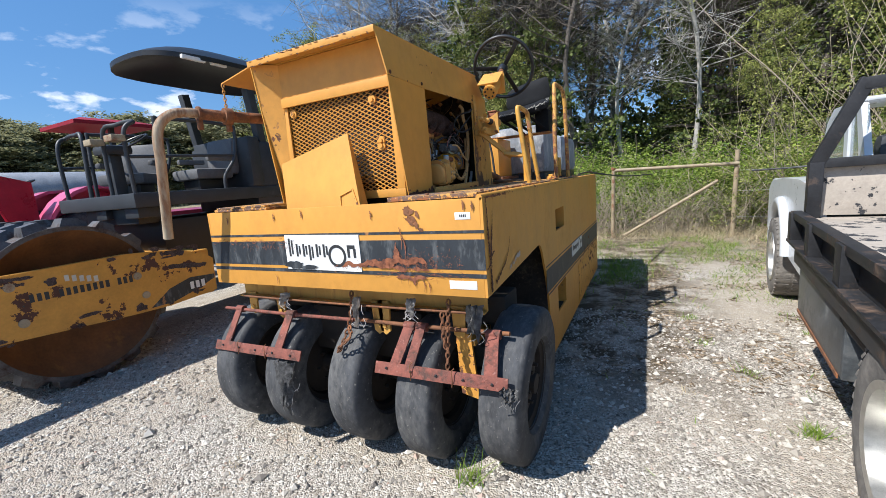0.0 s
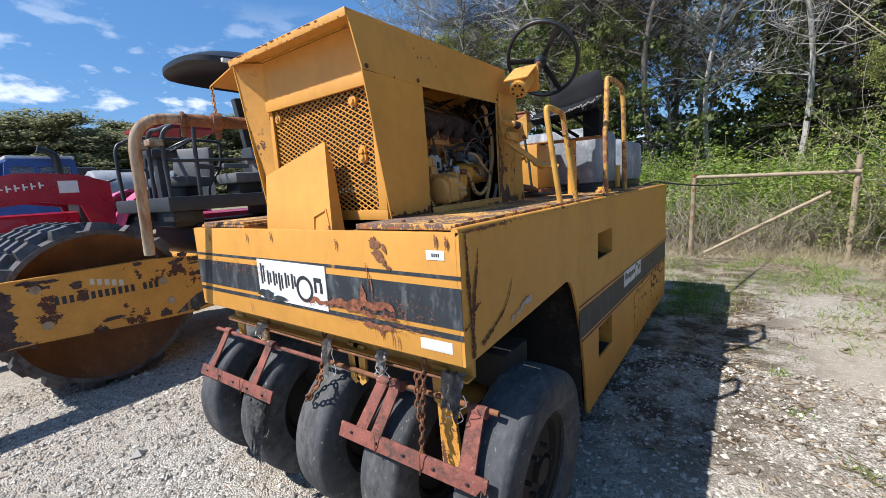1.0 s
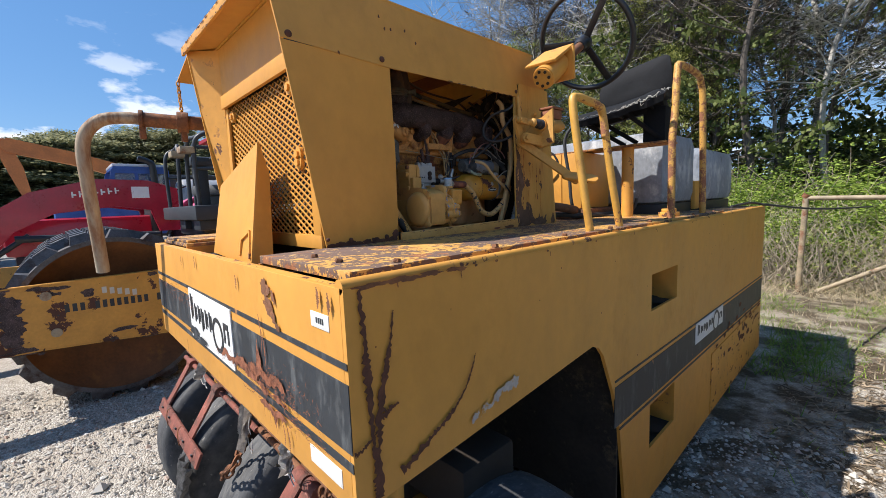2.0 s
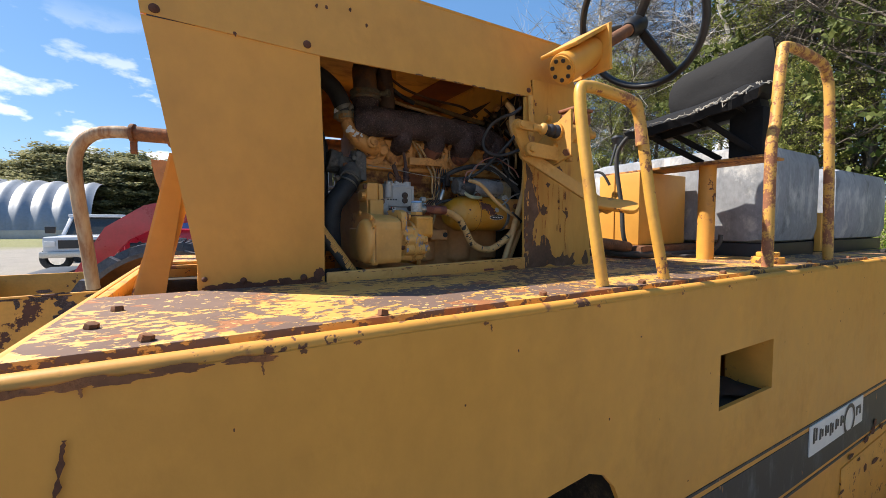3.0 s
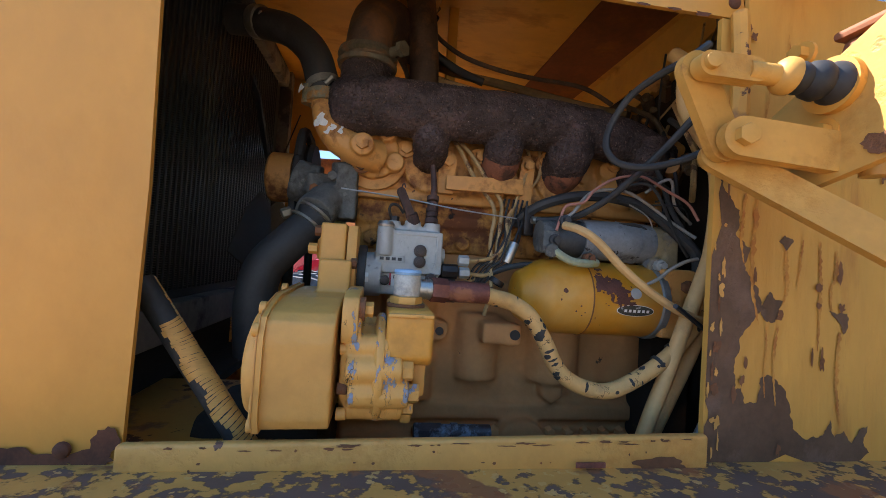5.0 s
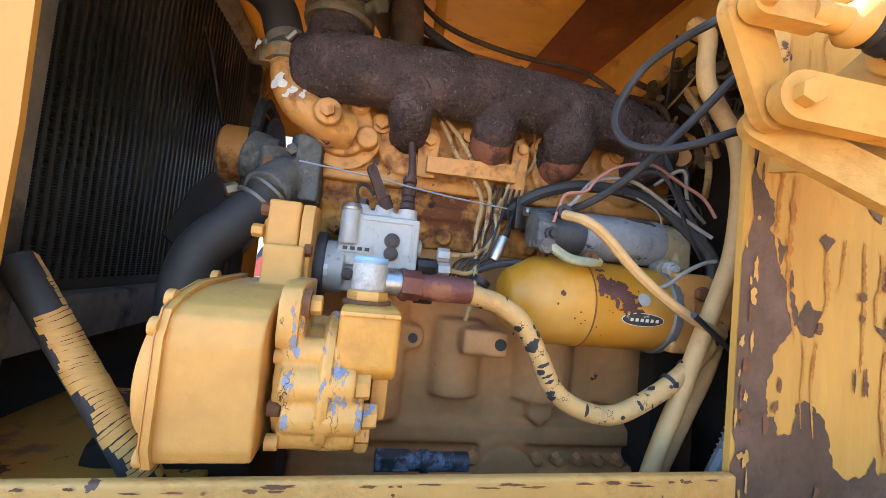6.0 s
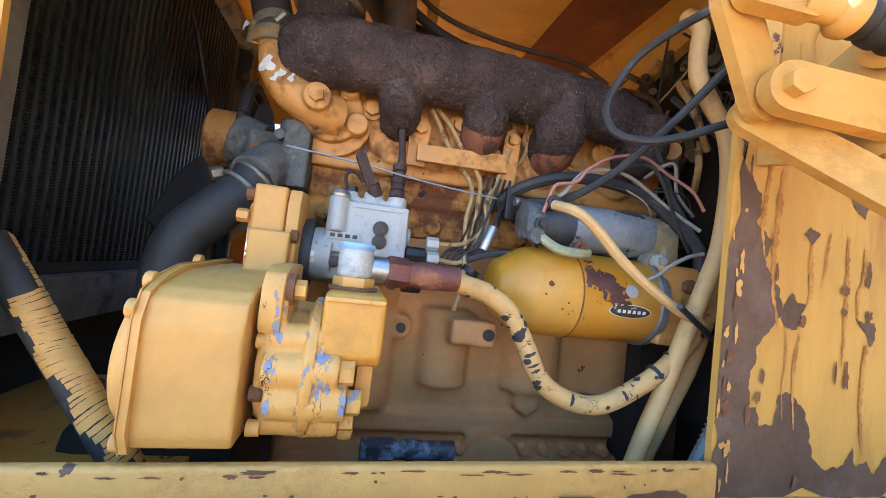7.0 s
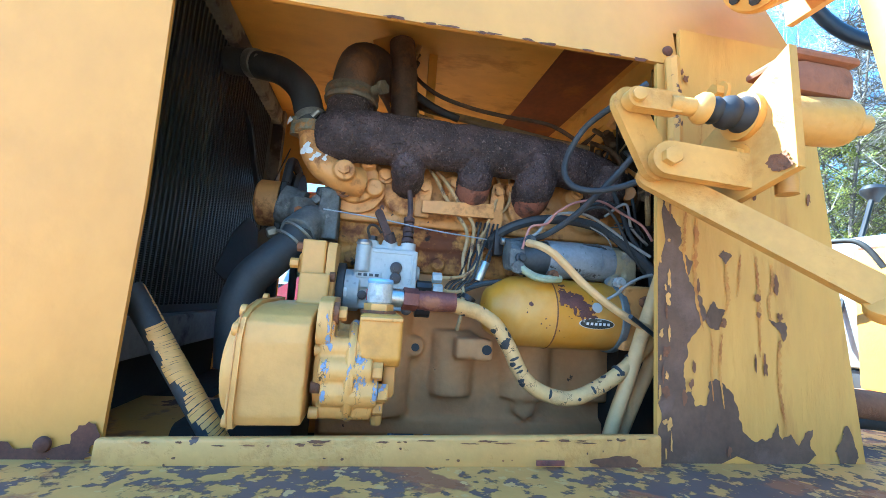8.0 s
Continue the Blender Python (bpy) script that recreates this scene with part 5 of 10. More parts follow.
for i in range(60):
    x = rr.uniform(HX0 + 0.02, HX1 - 0.04)
    blot(bm, "y", 0.1012, (x, HT - 0.012 + rr.choice((-0.010, 0.016)) + rr.gauss(0, 0.002)), rr.uniform(0.003, 0.016), rr.uniform(0.001, 0.003), 1200 + i, n=14, rough=0.8)
for i in range(14):
    y = rr.uniform(0.49, 1.11)
    blot(bm, "x", HX1 + 0.0045, (y, 1.8655 + 0.006 * (y - 0.48)), rr.uniform(0.003, 0.014), rr.uniform(0.0008, 0.0025), 1400 + i, n=14, rough=0.8)
part("edge_wear", bm, bpy.data.materials["crack_rust"], hood, "rust along the hood's worn edges", kind="stuff")
# expanded-metal grille
bm = bm_new()
gx0, gx1, gz0, gz1 = HX0 + 0.13, HX1 - 0.05, 1.355, 1.845
px, pz = 0.040, 0.0215
slope = pz / px
k = -int((gz1 - gz0) / pz) - 2
while k * px < (gx1 - gx0) + 2 * px + (gz1 - gz0) / slope:
    for s in (1, -1):
        xa = gx0 + k * px
        pts = []
        for x in (gx0, gx1):
            z = gz0 + (x - xa) * slope if s > 0 else gz0 + (xa - x) * slope
            pts.append((x, z))
        (xl, zl), (xr, zr) = pts
        if s > 0:
            if zl < gz0: xl, zl = xl + (gz0 - zl) / slope, gz0
            if zr > gz1: xr, zr = xr - (zr - gz1) / slope, gz1
        else:
            if zl > gz1: xl, zl = xl + (zl - gz1) / slope, gz1
            if zr < gz0: xr, zr = xr - (gz0 - zr) / slope, gz0
        if xr - xl > 0.004:
            beam(bm, (xl, 0.228 + 0.002 * s, zl), (xr, 0.228 + 0.002 * s, zr), 0.004, 0.0042, up=(0, 1, 0.2))
    k += 1
part("grille", bm, paint, hood, "yellow expanded-metal grille")
bm = bm_new()
for x, z in ((-0.63, 1.80), (-1.16, 1.805), (-0.60, 1.575), (-0.60, 1.60)):
    bm = bm_new()
    cyl(bm, (x, 0.215, z), (x, 0.226, z), 0.022, seg=18)
    cyl(bm, (x, 0.208, z), (x, 0.215, z), 0.012, seg=6)
    part("grille_washer", bm, paint_edge, hood)

# raised side door of the hood on the far side, with its chain
bm = bm_new()
a = [(HX0, 0.125, HT - 0.004), (HX0, 1.1, HT - 0.004), (-1.60, 1.1, 2.03), (-1.60, 0.135, 2.03)]
vs = [bm.verts.new(p) for p in a]
f = bm.faces.new(vs)
e = bmesh.ops.extrude_face_region(bm, geom=[f])
bmesh.ops.translate(bm, vec=(0, 0, -0.006), verts=[g for g in e["geom"] if isinstance(g, bmesh.types.BMVert)])
part("raised_door", bm, paint, hood, "raised yellow hood door")


def chain(bm, pts, link=0.022, r=0.0035):
    line = smooth(pts, 20)
    acc, last = 0.0, line[0]
    i = 0
    for p in line[1:]:
        acc += (p - last).length
        if acc >= link * 0.72:
            d = (p - last).normalized()
            acc = 0.0
            o = d.orthogonal().normalized()
            if i % 2:
                o = d.cross(o)
            pts2 = [p + d * link * 0.5 * math.cos(a) + o * link * 0.3 * math.sin(a) for a in [2 * math.pi * k / 8 for k in range(9)]]
            tube(bm, pts2, r, 5, 1, cap=False)
            i += 1
        last = p


bm = bm_new()
chain(bm, [(-1.59, 0.135, 2.03), (-1.592, 0.137, 1.96), (-1.597, 0.14, 1.89)])
part("door_chain", bm, paint_edge, hood)

# ---- exhaust ----
bm = bm_new()
tube(bm, [(-1.36, 0.95, 1.84), (-1.45, 0.72, 1.842), (-1.52, 0.45, 1.845), (-1.597, 0.14, 1.846), (-1.634, -0.01, 1.851)], 0.031, 20, 6)
exhaust = part("exhaust_pipe", bm, rust, roller, "rusty exhaust pipe with pale painted tail bend")
bm = bm_new()
tube(bm, [(-1.630, 0.0, 1.850), (-1.645, -0.07, 1.853), (-1.664, -0.145, 1.838), (-1.683, -0.195, 1.790), (-1.694, -0.215, 1.72), (-1.708, -0.214, 1.60), (-1.76, -0.203, 1.38), (-1.805, -0.195, 1.185)], 0.0250, 22, 7, cap=False)
part("tail_pipe", bm, pipe_rust, exhaust, "cream and rust painted downturned tail pipe")
# black plug in the pipe's mouth, for the dark inside it
bm = bm_new()
tube(bm, [(-1.76, -0.203, 1.38), (-1.805, -0.195, 1.187)], 0.0225, 16, 1, cap=True)
part("pipe_bore", bm, decal_black, exhaust)
d = Vector((-0.037, -0.15, 0.005)).normalized()
for p, r, w in ((Vector((-1.597, 0.14, 1.846)), 0.047, 0.022), (Vector((-1.634, -0.01, 1.851)), 0.040, 0.008)):
    bm = bm_new()
    cyl(bm, p - d * w, p + d * w, r, seg=24, bev=0.003)
    box(bm, p + Vector((-0.012, -0.012, -0.085)), p + Vector((0.012, 0.012, -0.03)), 0.003)
    part("pipe_clamp", bm, rust, exhaust)

# ---- front wheels ----
def tyre_profile(R, w):
    h = w / 2
    return [(R * 0.56, -h * 0.62), (R * 0.62, -h * 0.92), (R * 0.76, -h * 1.0), (R * 0.90, -h * 0.96), (R * 0.965, -h * 0.86), (R * 0.988, -h * 0.72), (R * 0.998, -h * 0.35), (R, 0),
            (R * 0.998, h * 0.35), (R * 0.988, h * 0.72), (R * 0.965, h * 0.86), (R * 0.90, h * 0.96), (R * 0.76, h * 1.0), (R * 0.62, h * 0.92), (R * 0.56, h * 0.62)]


WR, WW, WY = 0.385, 0.205, 0.33
for i, dx in enumerate((-0.88, -0.44, 0.0, 0.44, 0.88)):
    c = Vector((-0.864 + dx + (0.04, 0.02, 0.04, 0.02, 0.0)[i], (0.30, 0.31, 0.32, 0.32, 0.345)[i], WR - 0.012 + (-0.075, -0.080, -0.068, -0.072, -0.022)[i]))
    tilt = Matrix.Translation(c) @ Matrix.Rotation(radians((-2.5, -1, 1.5, 2, 3)[i]), 4, "Y")
    bm = bm_new()
    lathe(bm, tyre_profile(WR, WW), (0, 0, 0), (1, 0, 0), 56)
    bmesh.ops.transform(bm, matrix=tilt, verts=bm.verts)
    ty = part("tyre", bm, tread_rubber, roller, "smooth bald compactor tyre")
    bm = bm_new()
    R = WR
    lathe(bm, [(R * 0.56, -0.07), (R * 0.60, -0.075), (R * 0.60, -0.065), (R * 0.50, -0.05), (R * 0.46, 0.0), (R * 0.46, 0.025), (R * 0.20, 0.045), (0.05, 0.05), (0.05, 0.075), (0, 0.075)], (0, 0, 0), (1, 0, 0), 40)
    lathe(bm, [(R * 0.46, 0.0), (R * 0.50, 0.05), (R * 0.60, 0.065), (R * 0.60, 0.075), (R * 0.56, 0.07)], (0, 0, 0), (1, 0, 0), 40)
    for k in range(6):
        a = 2 * math.pi * k / 6
        cyl(bm, (0.03, 0.09 * math.cos(a), 0.09 * math.sin(a)), (0.07, 0.09 * math.cos(a), 0.09 * math.sin(a)), 0.010, seg=6)
    bmesh.ops.transform(bm, matrix=tilt, verts=bm.verts)
    part("rim", bm, shade_dark, ty)
# axle in the same near-black, for the shade under the front
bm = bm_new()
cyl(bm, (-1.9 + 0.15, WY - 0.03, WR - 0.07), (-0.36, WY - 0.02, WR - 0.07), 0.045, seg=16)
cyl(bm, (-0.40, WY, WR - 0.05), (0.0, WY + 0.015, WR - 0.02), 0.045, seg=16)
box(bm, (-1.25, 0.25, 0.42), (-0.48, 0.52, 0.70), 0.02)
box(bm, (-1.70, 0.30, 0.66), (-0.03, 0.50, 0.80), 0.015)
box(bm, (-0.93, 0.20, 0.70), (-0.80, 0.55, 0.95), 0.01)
part("front_axle", bm, shade_dark, roller)
bm = bm_new()
sheet(bm, [[(-0.215, 0.36), (-0.125, 0.34), (-0.150, 0.66), (-0.225, 0.68)]], "y", 0.125, 0.014)
box(bm, (-0.235, 0.139, 0.60), (-0.135, 0.36, 0.63), 0.005)
part("yoke_plate", bm, paint_edge, roller, "yellow yoke plate between the tyres")
# rusty yellow cross beam with its brackets under the front
bm = bm_new()
box(bm, (-1.68, 0.13, 0.775), (-0.06, 0.15, 0.875), 0.006)
box(bm, (-1.68, 0.09, 0.775), (-0.06, 0.13, 0.785), 0.003)
part("front_beam", bm, peel_paint, roller, "rust-stained yellow cross beam")
for x, z in ((-1.36, 0.65), (-0.66, 0.62), (-0.62, 0.62), (-0.20, 0.64), (-1.60, 0.66)):
    bm = bm_new()
    sheet(bm, [[(x - 0.035, 0.80), (x + 0.035, 0.80), (x + 0.028, z + 0.02), (x, z), (x - 0.028, z + 0.02)]], "y", 0.115, 0.012)
    cyl(bm, (x, 0.105, z + 0.05), (x, 0.115, z + 0.05), 0.012, seg=6)
    part("beam_bracket", bm, peel_paint, roller)
for x0, x1, y, z, mt in ((-1.83, -0.80, 0.09, 0.690, red_primer), (-0.80, 0.05, 0.10, 0.693, rust), (-1.60, -0.10, 0.06, 0.790, rust)):
    bm = bm_new()
    tube(bm, [(x0, y, z), ((x0 + x1) / 2, y + 0.004, z - 0.004), (x1, y, z + 0.003)], 0.0105 if z < 0.75 else 0.007, 10, 4)
    part("scraper_rod", bm, mt, roller)


def scraper(arms, xa, xb, zb):
    """A tyre scraper: a flat strip hung on arms from the rod."""
    b = bm_new()
    beam(b, (xa, -0.040, zb), (xb, -0.036, zb + 0.006), 0.010, 0.056, up=(0, 0.45, 1), bev=0.002)
    ob = part("tyre_scraper", b, red_primer, roller, "rusty red-primed tyre scraper strip on flat arms")
    for x, xt, w in arms:
        b = bm_new()
        beam(b, (xt, 0.075, 0.690), (x, -0.034, zb + 0.01), w, 0.009, up=(0, 1, -0.4), bev=0.002)
        cyl(b, (xt - w * 0.55, 0.09, 0.692), (xt + w * 0.55, 0.09, 0.692), 0.021, seg=16)
        part("arm", b, red_primer, ob)
    # solid black discs, drawn as the dark of bolt holes
    for k in range(5):
        x = xa + (xb - xa) * (k + 0.5) / 5
        b = bm_new()
        cyl(b, (x, -0.050, zb + 0.004), (x, -0.044, zb + 0.006), 0.006, seg=12)
        part("bolt_hole", b, decal_black, ob)
    for f in (0.3, 0.62):
        b = bm_new()
        x = xa + (xb - xa) * f
        tube(b, [(x, -0.052, zb - 0.035), (x + 0.006, -0.056, zb), (x + 0.002, -0.05, zb + 0.036), (x + 0.012, -0.04, zb + 0.05)], 0.0022, 5, 4)
        part("wire_tie", b, rust, ob)
    return ob


scraper(((-1.70, -1.69, 0.05), (-1.27, -1.255, 0.055)), -1.792, -1.09, 0.500)
scraper(((-0.485, -0.452, 0.055), (-0.405, -0.385, 0.05), (-0.002, -0.022, 0.062)), -0.588, 0.075, 0.520)
for pts in ([(-0.775, 0.07, 0.87), (-0.79, 0.055, 0.72), (-0.83, 0.03, 0.60), (-0.845, -0.01, 0.545)], [(-0.80, 0.05, 0.68), (-0.76, 0.0, 0.64), (-0.80, -0.02, 0.60), (-0.835, -0.02, 0.56)], [(-0.215, 0.06, 0.86), (-0.225, 0.05, 0.72), (-0.235, 0.04, 0.56), (-0.24, 0.03, 0.47)], [(-0.255, 0.06, 0.80), (-0.245, 0.04, 0.66), (-0.225, 0.04, 0.60)]):
    bm = bm_new()
    chain(bm, pts, 0.030, 0.0048)
    part("hanging_chain", bm, rust, roller, "rusty hanging chain")
rag_mat = surf("grey_rag", (0.16, 0.155, 0.15), 0.95, var=0.35, scale=60, bump=0.6)
pale_rag = surf("pale_rag", (0.50, 0.47, 0.44), 0.95, var=0.2, scale=60, bump=0.5)


def rag(c, w, h, seed, material):
    """A limp torn cloth: a folded sheet with a frayed lower edge."""
    rnd = random.Random(seed)
    b = bm_new()
    nu, nv = 9, 8
    g = [[b.verts.new((c[0] + w * (i / (nu - 1) - 0.5) * (1 - 0.45 * j / nv) + rnd.gauss(0, 0.004),
                       c[1] - 0.012 - 0.016 * math.sin(i * 2.1 + seed) - 0.004 * j + rnd.gauss(0, 0.003),
                       c[2] - h * j / (nv - 1) * (1 + (0.35 * rnd.uniform(-1, 1) if j == nv - 1 else 0)))) for i in range(nu)] for j in range(nv)]
    for j in range(nv - 1):
        for i in range(nu - 1):
            if j < nv - 2 or rnd.random() > 0.4:
                b.faces.new((g[j][i], g[j][i + 1], g[j + 1][i + 1], g[j + 1][i]))
    bmesh.ops.solidify(b, geom=b.faces[:], thickness=0.003)
    for k in range(9):
        p = Vector((c[0] + rnd.gauss(0, w * 0.3), c[1] - 0.02, c[2] - h * rnd.uniform(0.3, 0.9)))
        tube(b, [p, p + Vector((rnd.gauss(0, 0.012), -0.006, -0.025)), p + Vector((rnd.gauss(0, 0.02), -0.004, -0.05))], 0.0016, 4, 3)
    part("rag", b, material, roller, "frayed torn rag", kind="stuff")


rag((-0.085, 0.055, 0.835), 0.075, 0.14, 1, rag_mat)
rag((0.085, -0.045, 0.525), 0.075, 0.05, 2, rag_mat)
rag((-1.18, -0.055, 0.475), 0.17, 0.12, 3, rag_mat)
rag((-1.165, -0.075, 0.39), 0.075, 0.17, 7, rag_mat)
rag((-0.73, 0.06, 0.835), 0.05, 0.12, 4, pale_rag)
rag((-0.405, 0.06, 0.845), 0.05, 0.07, 5, pale_rag)
rag((-1.235, 0.06, 0.83), 0.05, 0.05, 6, pale_rag)

# ---- operator's station ----
rail_paint = surf("rail_paint", (0.61, 0.325, 0.06), 0.45, var=0.08, scale=10, bump=0.25, col2=(0.22, 0.09, 0.045), mask=(0.575, 0.595), mscale=16, frag=0.35, col3=(0.46, 0.23, 0.05), mask3=(0.55, 0.7), m3scale=12)
for feet, top in (([(-0.07, 1.005), (-0.07, 1.245)], [(-0.114, 0.966, 1.775), (-0.108, 1.176, 1.765)]),):
    bm = bm_new()
    a, b = feet
    t0, t1 = Vector(top[0]), Vector(top[1])
    tube(bm, [(*a, 1.322), (a[0] - 0.02, a[1] - 0.022, 1.52), t0 + Vector((0, 0.004, -0.03)), t0 + Vector((0, 0.03, 0.002)), (t0 + t1) / 2 + Vector((0, 0, 0.004)), t1 + Vector((0, -0.03, 0.0)), t1 + Vector((0, 0.004, -0.03)), (b[0] - 0.02, b[1] - 0.035, 1.52), (*b, 1.322)], 0.0138, 14, 8)
    rail_ob = part("grab_rail", bm, rail_paint, roller, "yellow tubular grab rail with rusted bend")
    bm = bm_new()
    tube(bm, [t0 + Vector((0, 0.06, 0.004)), (t0 + t1) / 2 + Vector((0, 0, 0.005)), t1 + Vector((0, -0.03, 0.0)), t1 + Vector((0, 0.004, -0.03)), (b[0] - 0.032, b[1] - 0.06, 1.66)], 0.0141, 14, 8, cap=False)
    part("rusted_bend", bm, surf("rubbed_rail", (0.58, 0.31, 0.065), 0.5, var=0.1, scale=8, bump=0.3, col2=(0.27, 0.11, 0.055), mask=(0.49, 0.54), mscale=20, frag=0.35), rail_ob)
bm = bm_new()
tube(bm, [(-0.07, 1.83, 1.322), (-0.07, 1.822, 1.70), (-0.07, 1.845, 1.80), (-0.075, 1.885, 2.01), (-0.075, 1.93, 2.055), (-0.075, 2.20, 2.06), (-0.075, 2.275, 2.02), (-0.07, 2.30, 1.9), (-0.07, 2.36, 1.322)], 0.0165, 14, 8)
part("grab_rail", bm, bpy.data.materials["rubbed_rail"], roller, "yellow tubular grab rail rubbed to rust")
MOT, HUB = Vector((-0.352, 1.165, 1.925)), Vector((-0.372, 1.555, 2.160))
ax = (HUB - MOT).normalized()
bm = bm_new()
cyl(bm, MOT, MOT + ax * 0.16, 0.046, seg=28, bev=0.004)
cyl(bm, MOT - ax * 0.006, MOT, 0.040, seg=28)
steer = part("steering_motor", bm, paint, roller, "yellow steering motor with bolted end cap")
bm = bm_new()
up = ax.orthogonal().normalized()
o = ax.cross(up)
for k in range(7):
    a = 2 * math.pi * k / 7
    p = MOT - ax * 0.006 + 0.029 * (math.cos(a) * up + math.sin(a) * o)
    cyl(bm, p, p - ax * 0.004, 0.0065, seg=8)
part("end_bolt", bm, shade_dark, steer)
bm = bm_new()
box(bm, (-0.07, -0.075, -0.01), (0.07, 0.075, 0.18), 0.004, Matrix.Translation(MOT + Vector((-0.01, 0, 0.06))) @ ax.to_track_quat("Z", "Y").to_matrix().to_4x4() @ Matrix.Diagonal((1, 0.08, 1, 1)))
beam(bm, MOT + ax * 0.155 + Vector((0, 0, 0.06)), MOT + ax * 0.165 + Vector((0, 0.0, -0.075)), 0.14, 0.012, up=(0, 1, 0.4))
part("motor_bracket", bm, paint_edge, steer)
bm = bm_new()
cyl(bm, MOT + ax * 0.16, HUB - ax * 0.06, 0.020, seg=16)
part("steering_column", bm, rust, steer)
bm = bm_new()
lathe(bm, [(0.0, 0.02), (0.025, 0.018), (0.034, 0.0), (0.034, -0.05), (0.024, -0.07), (0.0, -0.07)], HUB, HUB + ax, 24)
side = Vector((1, 0, 0))
side = (side - ax * side.dot(ax)).normalized()
upw = ax.cross(side)
RW = 0.215
ring = [HUB + RW * (math.cos(2 * math.pi * k / 48) * side + math.sin(2 * math.pi * k / 48) * upw) for k in range(49)]
tube(bm, ring, 0.0125, 10, 1, cap=False)
for a in (70, 190, 310):
    e = math.cos(radians(a)) * side + math.sin(radians(a)) * upw
    beam(bm, HUB + e * 0.02 - ax * 0.01, HUB + e * RW, 0.030, 0.012, up=ax, bev=0.004)
part("steering_wheel", bm, black_plastic, steer, "black three-spoke steering wheel")
# seat
seat_m = pose(-0.345, 1.905, 1.865, 8, -9, 8)


def seat_sag(q):
    """How far the worn cushion sinks at a place on it."""
    return -0.022 * max(0.0, -q.y - 0.04) / 0.09 - 0.016 * (1 - (q.x / 0.24) ** 2) + 0.006 * noise.noise(q * 14)


bm = bm_new()
vs = bmesh.ops.create_grid(bm, x_segments=18, y_segments=12, size=1)["verts"]
for v in vs:
    x, y = v.co.x * 0.23, v.co.y * 0.13
    e = max(abs(v.co.x), abs(v.co.y))
    v.co = (x, y + (0.012 * noise.noise(Vector((x * 30, 0, 3))) if v.co.y < -0.95 else 0.0), 0.072 - 0.020 * max(0.0, e - 0.85) / 0.15)
e = bmesh.ops.extrude_face_region(bm, geom=bm.faces[:])
for v in [g for g in e["geom"] if isinstance(g, bmesh.types.BMVert)]:
    v.co.z = 0.022 + 0.006 * noise.noise(v.co * 20)
    v.co.xy *= 0.95
bmesh.ops.recalc_face_normals(bm, faces=bm.faces[:])
for v in bm.verts:
    v.co.z += seat_sag(v.co)
bm.transform(seat_m)
seat = part("seat", bm, seat_vinyl, roller, "torn black vinyl operator's seat with stuffing showing")
bm = bm_new()
back = [(-0.105, 0.05), (-0.112, 0.11), (-0.104, 0.16), (-0.085, 0.192), (-0.05, 0.212), (0.02, 0.224), (0.10, 0.230), (0.18, 0.232), (0.235, 0.230), (0.250, 0.215), (0.252, 0.15), (0.246, 0.09), (0.230, 0.05)]
cols = []
for f in (0.0, 0.25, 0.5, 0.75, 0.92, 1.0):
    row = []
    for u, v in back:
        cu, cv = 0.07, 0.13
        row.append((cu + (u - cu) * f, cv + (v - cv) * f, f))
    cols.append(row)
sides = []
for sgn in (-1, 1):
    grid_v = []
    for row in cols:
        ring_v = []
        for u, v, f in row:
            thick = 0.026 * (1 - f ** 4) + 0.012
            bow = 0.9 * (u - 0.07) ** 2
            ring_v.append(bm.verts.new(seat_m @ Vector((u, 0.085 - bow + 0.22 * (v - 0.05) + sgn * thick + 0.003 * noise.noise(Vector((u * 25, v * 25, sgn))), v))))
        grid_v.append(ring_v)
    for r0, r1 in zip(grid_v[1:], grid_v[2:]):
        for k in range(len(back)):
            j = (k + 1) % len(back)
            bm.faces.new((r0[k], r0[j], r1[j], r1[k]))
    bm.faces.new(grid_v[1])
    for v in grid_v[0]:
        bm.verts.remove(v)
    sides.append(grid_v[-1])
for k in range(len(back)):
    j = (k + 1) % len(back)
    bm.faces.new((sides[0][k], sides[0][j], sides[1][j], sides[1][k]))
bmesh.ops.recalc_face_normals(bm, faces=bm.faces[:])
part("backrest", bm, seat_vinyl, seat)
rr = random.Random(8)
bm = bm_new()
for x0, x1, y0, y1, r in ((-0.22, 0.06, -0.134, -0.134, 0.0016), (0.04, 0.20, -0.136, -0.128, 0.0030), (0.205, 0.226, -0.120, 0.06, 0.0024)):
    line = []
    for k in range(27):
        q = Vector((x0 + (x1 - x0) * k / 26 + rr.gauss(0, 0.003), y0 + (y1 - y0) * k / 26 + rr.gauss(0, 0.002), 0.060 + rr.gauss(0, 0.0035)))
        line.append(seat_m @ (q + Vector((0, 0, seat_sag(q)))))
    tube(bm, line, r, 5, 2)
    for p in line[::3]:
        tube(bm, [p, p + Vector((rr.gauss(0, 0.006), -0.004, rr.gauss(0, 0.006))), p + Vector((rr.gauss(0, 0.010), -0.006, rr.gauss(-0.004, 0.006)))], 0.0012, 4, 2)
part("stuffing", bm, stuffing, seat, "pale torn stuffing along the seam", kind="stuff")
bm = bm_new()
for x in (-0.15, 0.0, 0.15):
    tube(bm, [seat_m @ Vector(p) for p in ((x, -0.11, 0.0), (x, -0.03, -0.01), (x, 0.05, -0.03), (x, 0.12, 0.0))], 0.007, 8, 4)
tube(bm, [seat_m @ Vector(p) for p in ((-0.19, -0.06, 0.0), (0.19, -0.06, 0.0))], 0.007, 8, 1)
box(bm, (-0.17, 0.0, -0.03), (0.20, 0.12, 0.012), 0.006, seat_m)
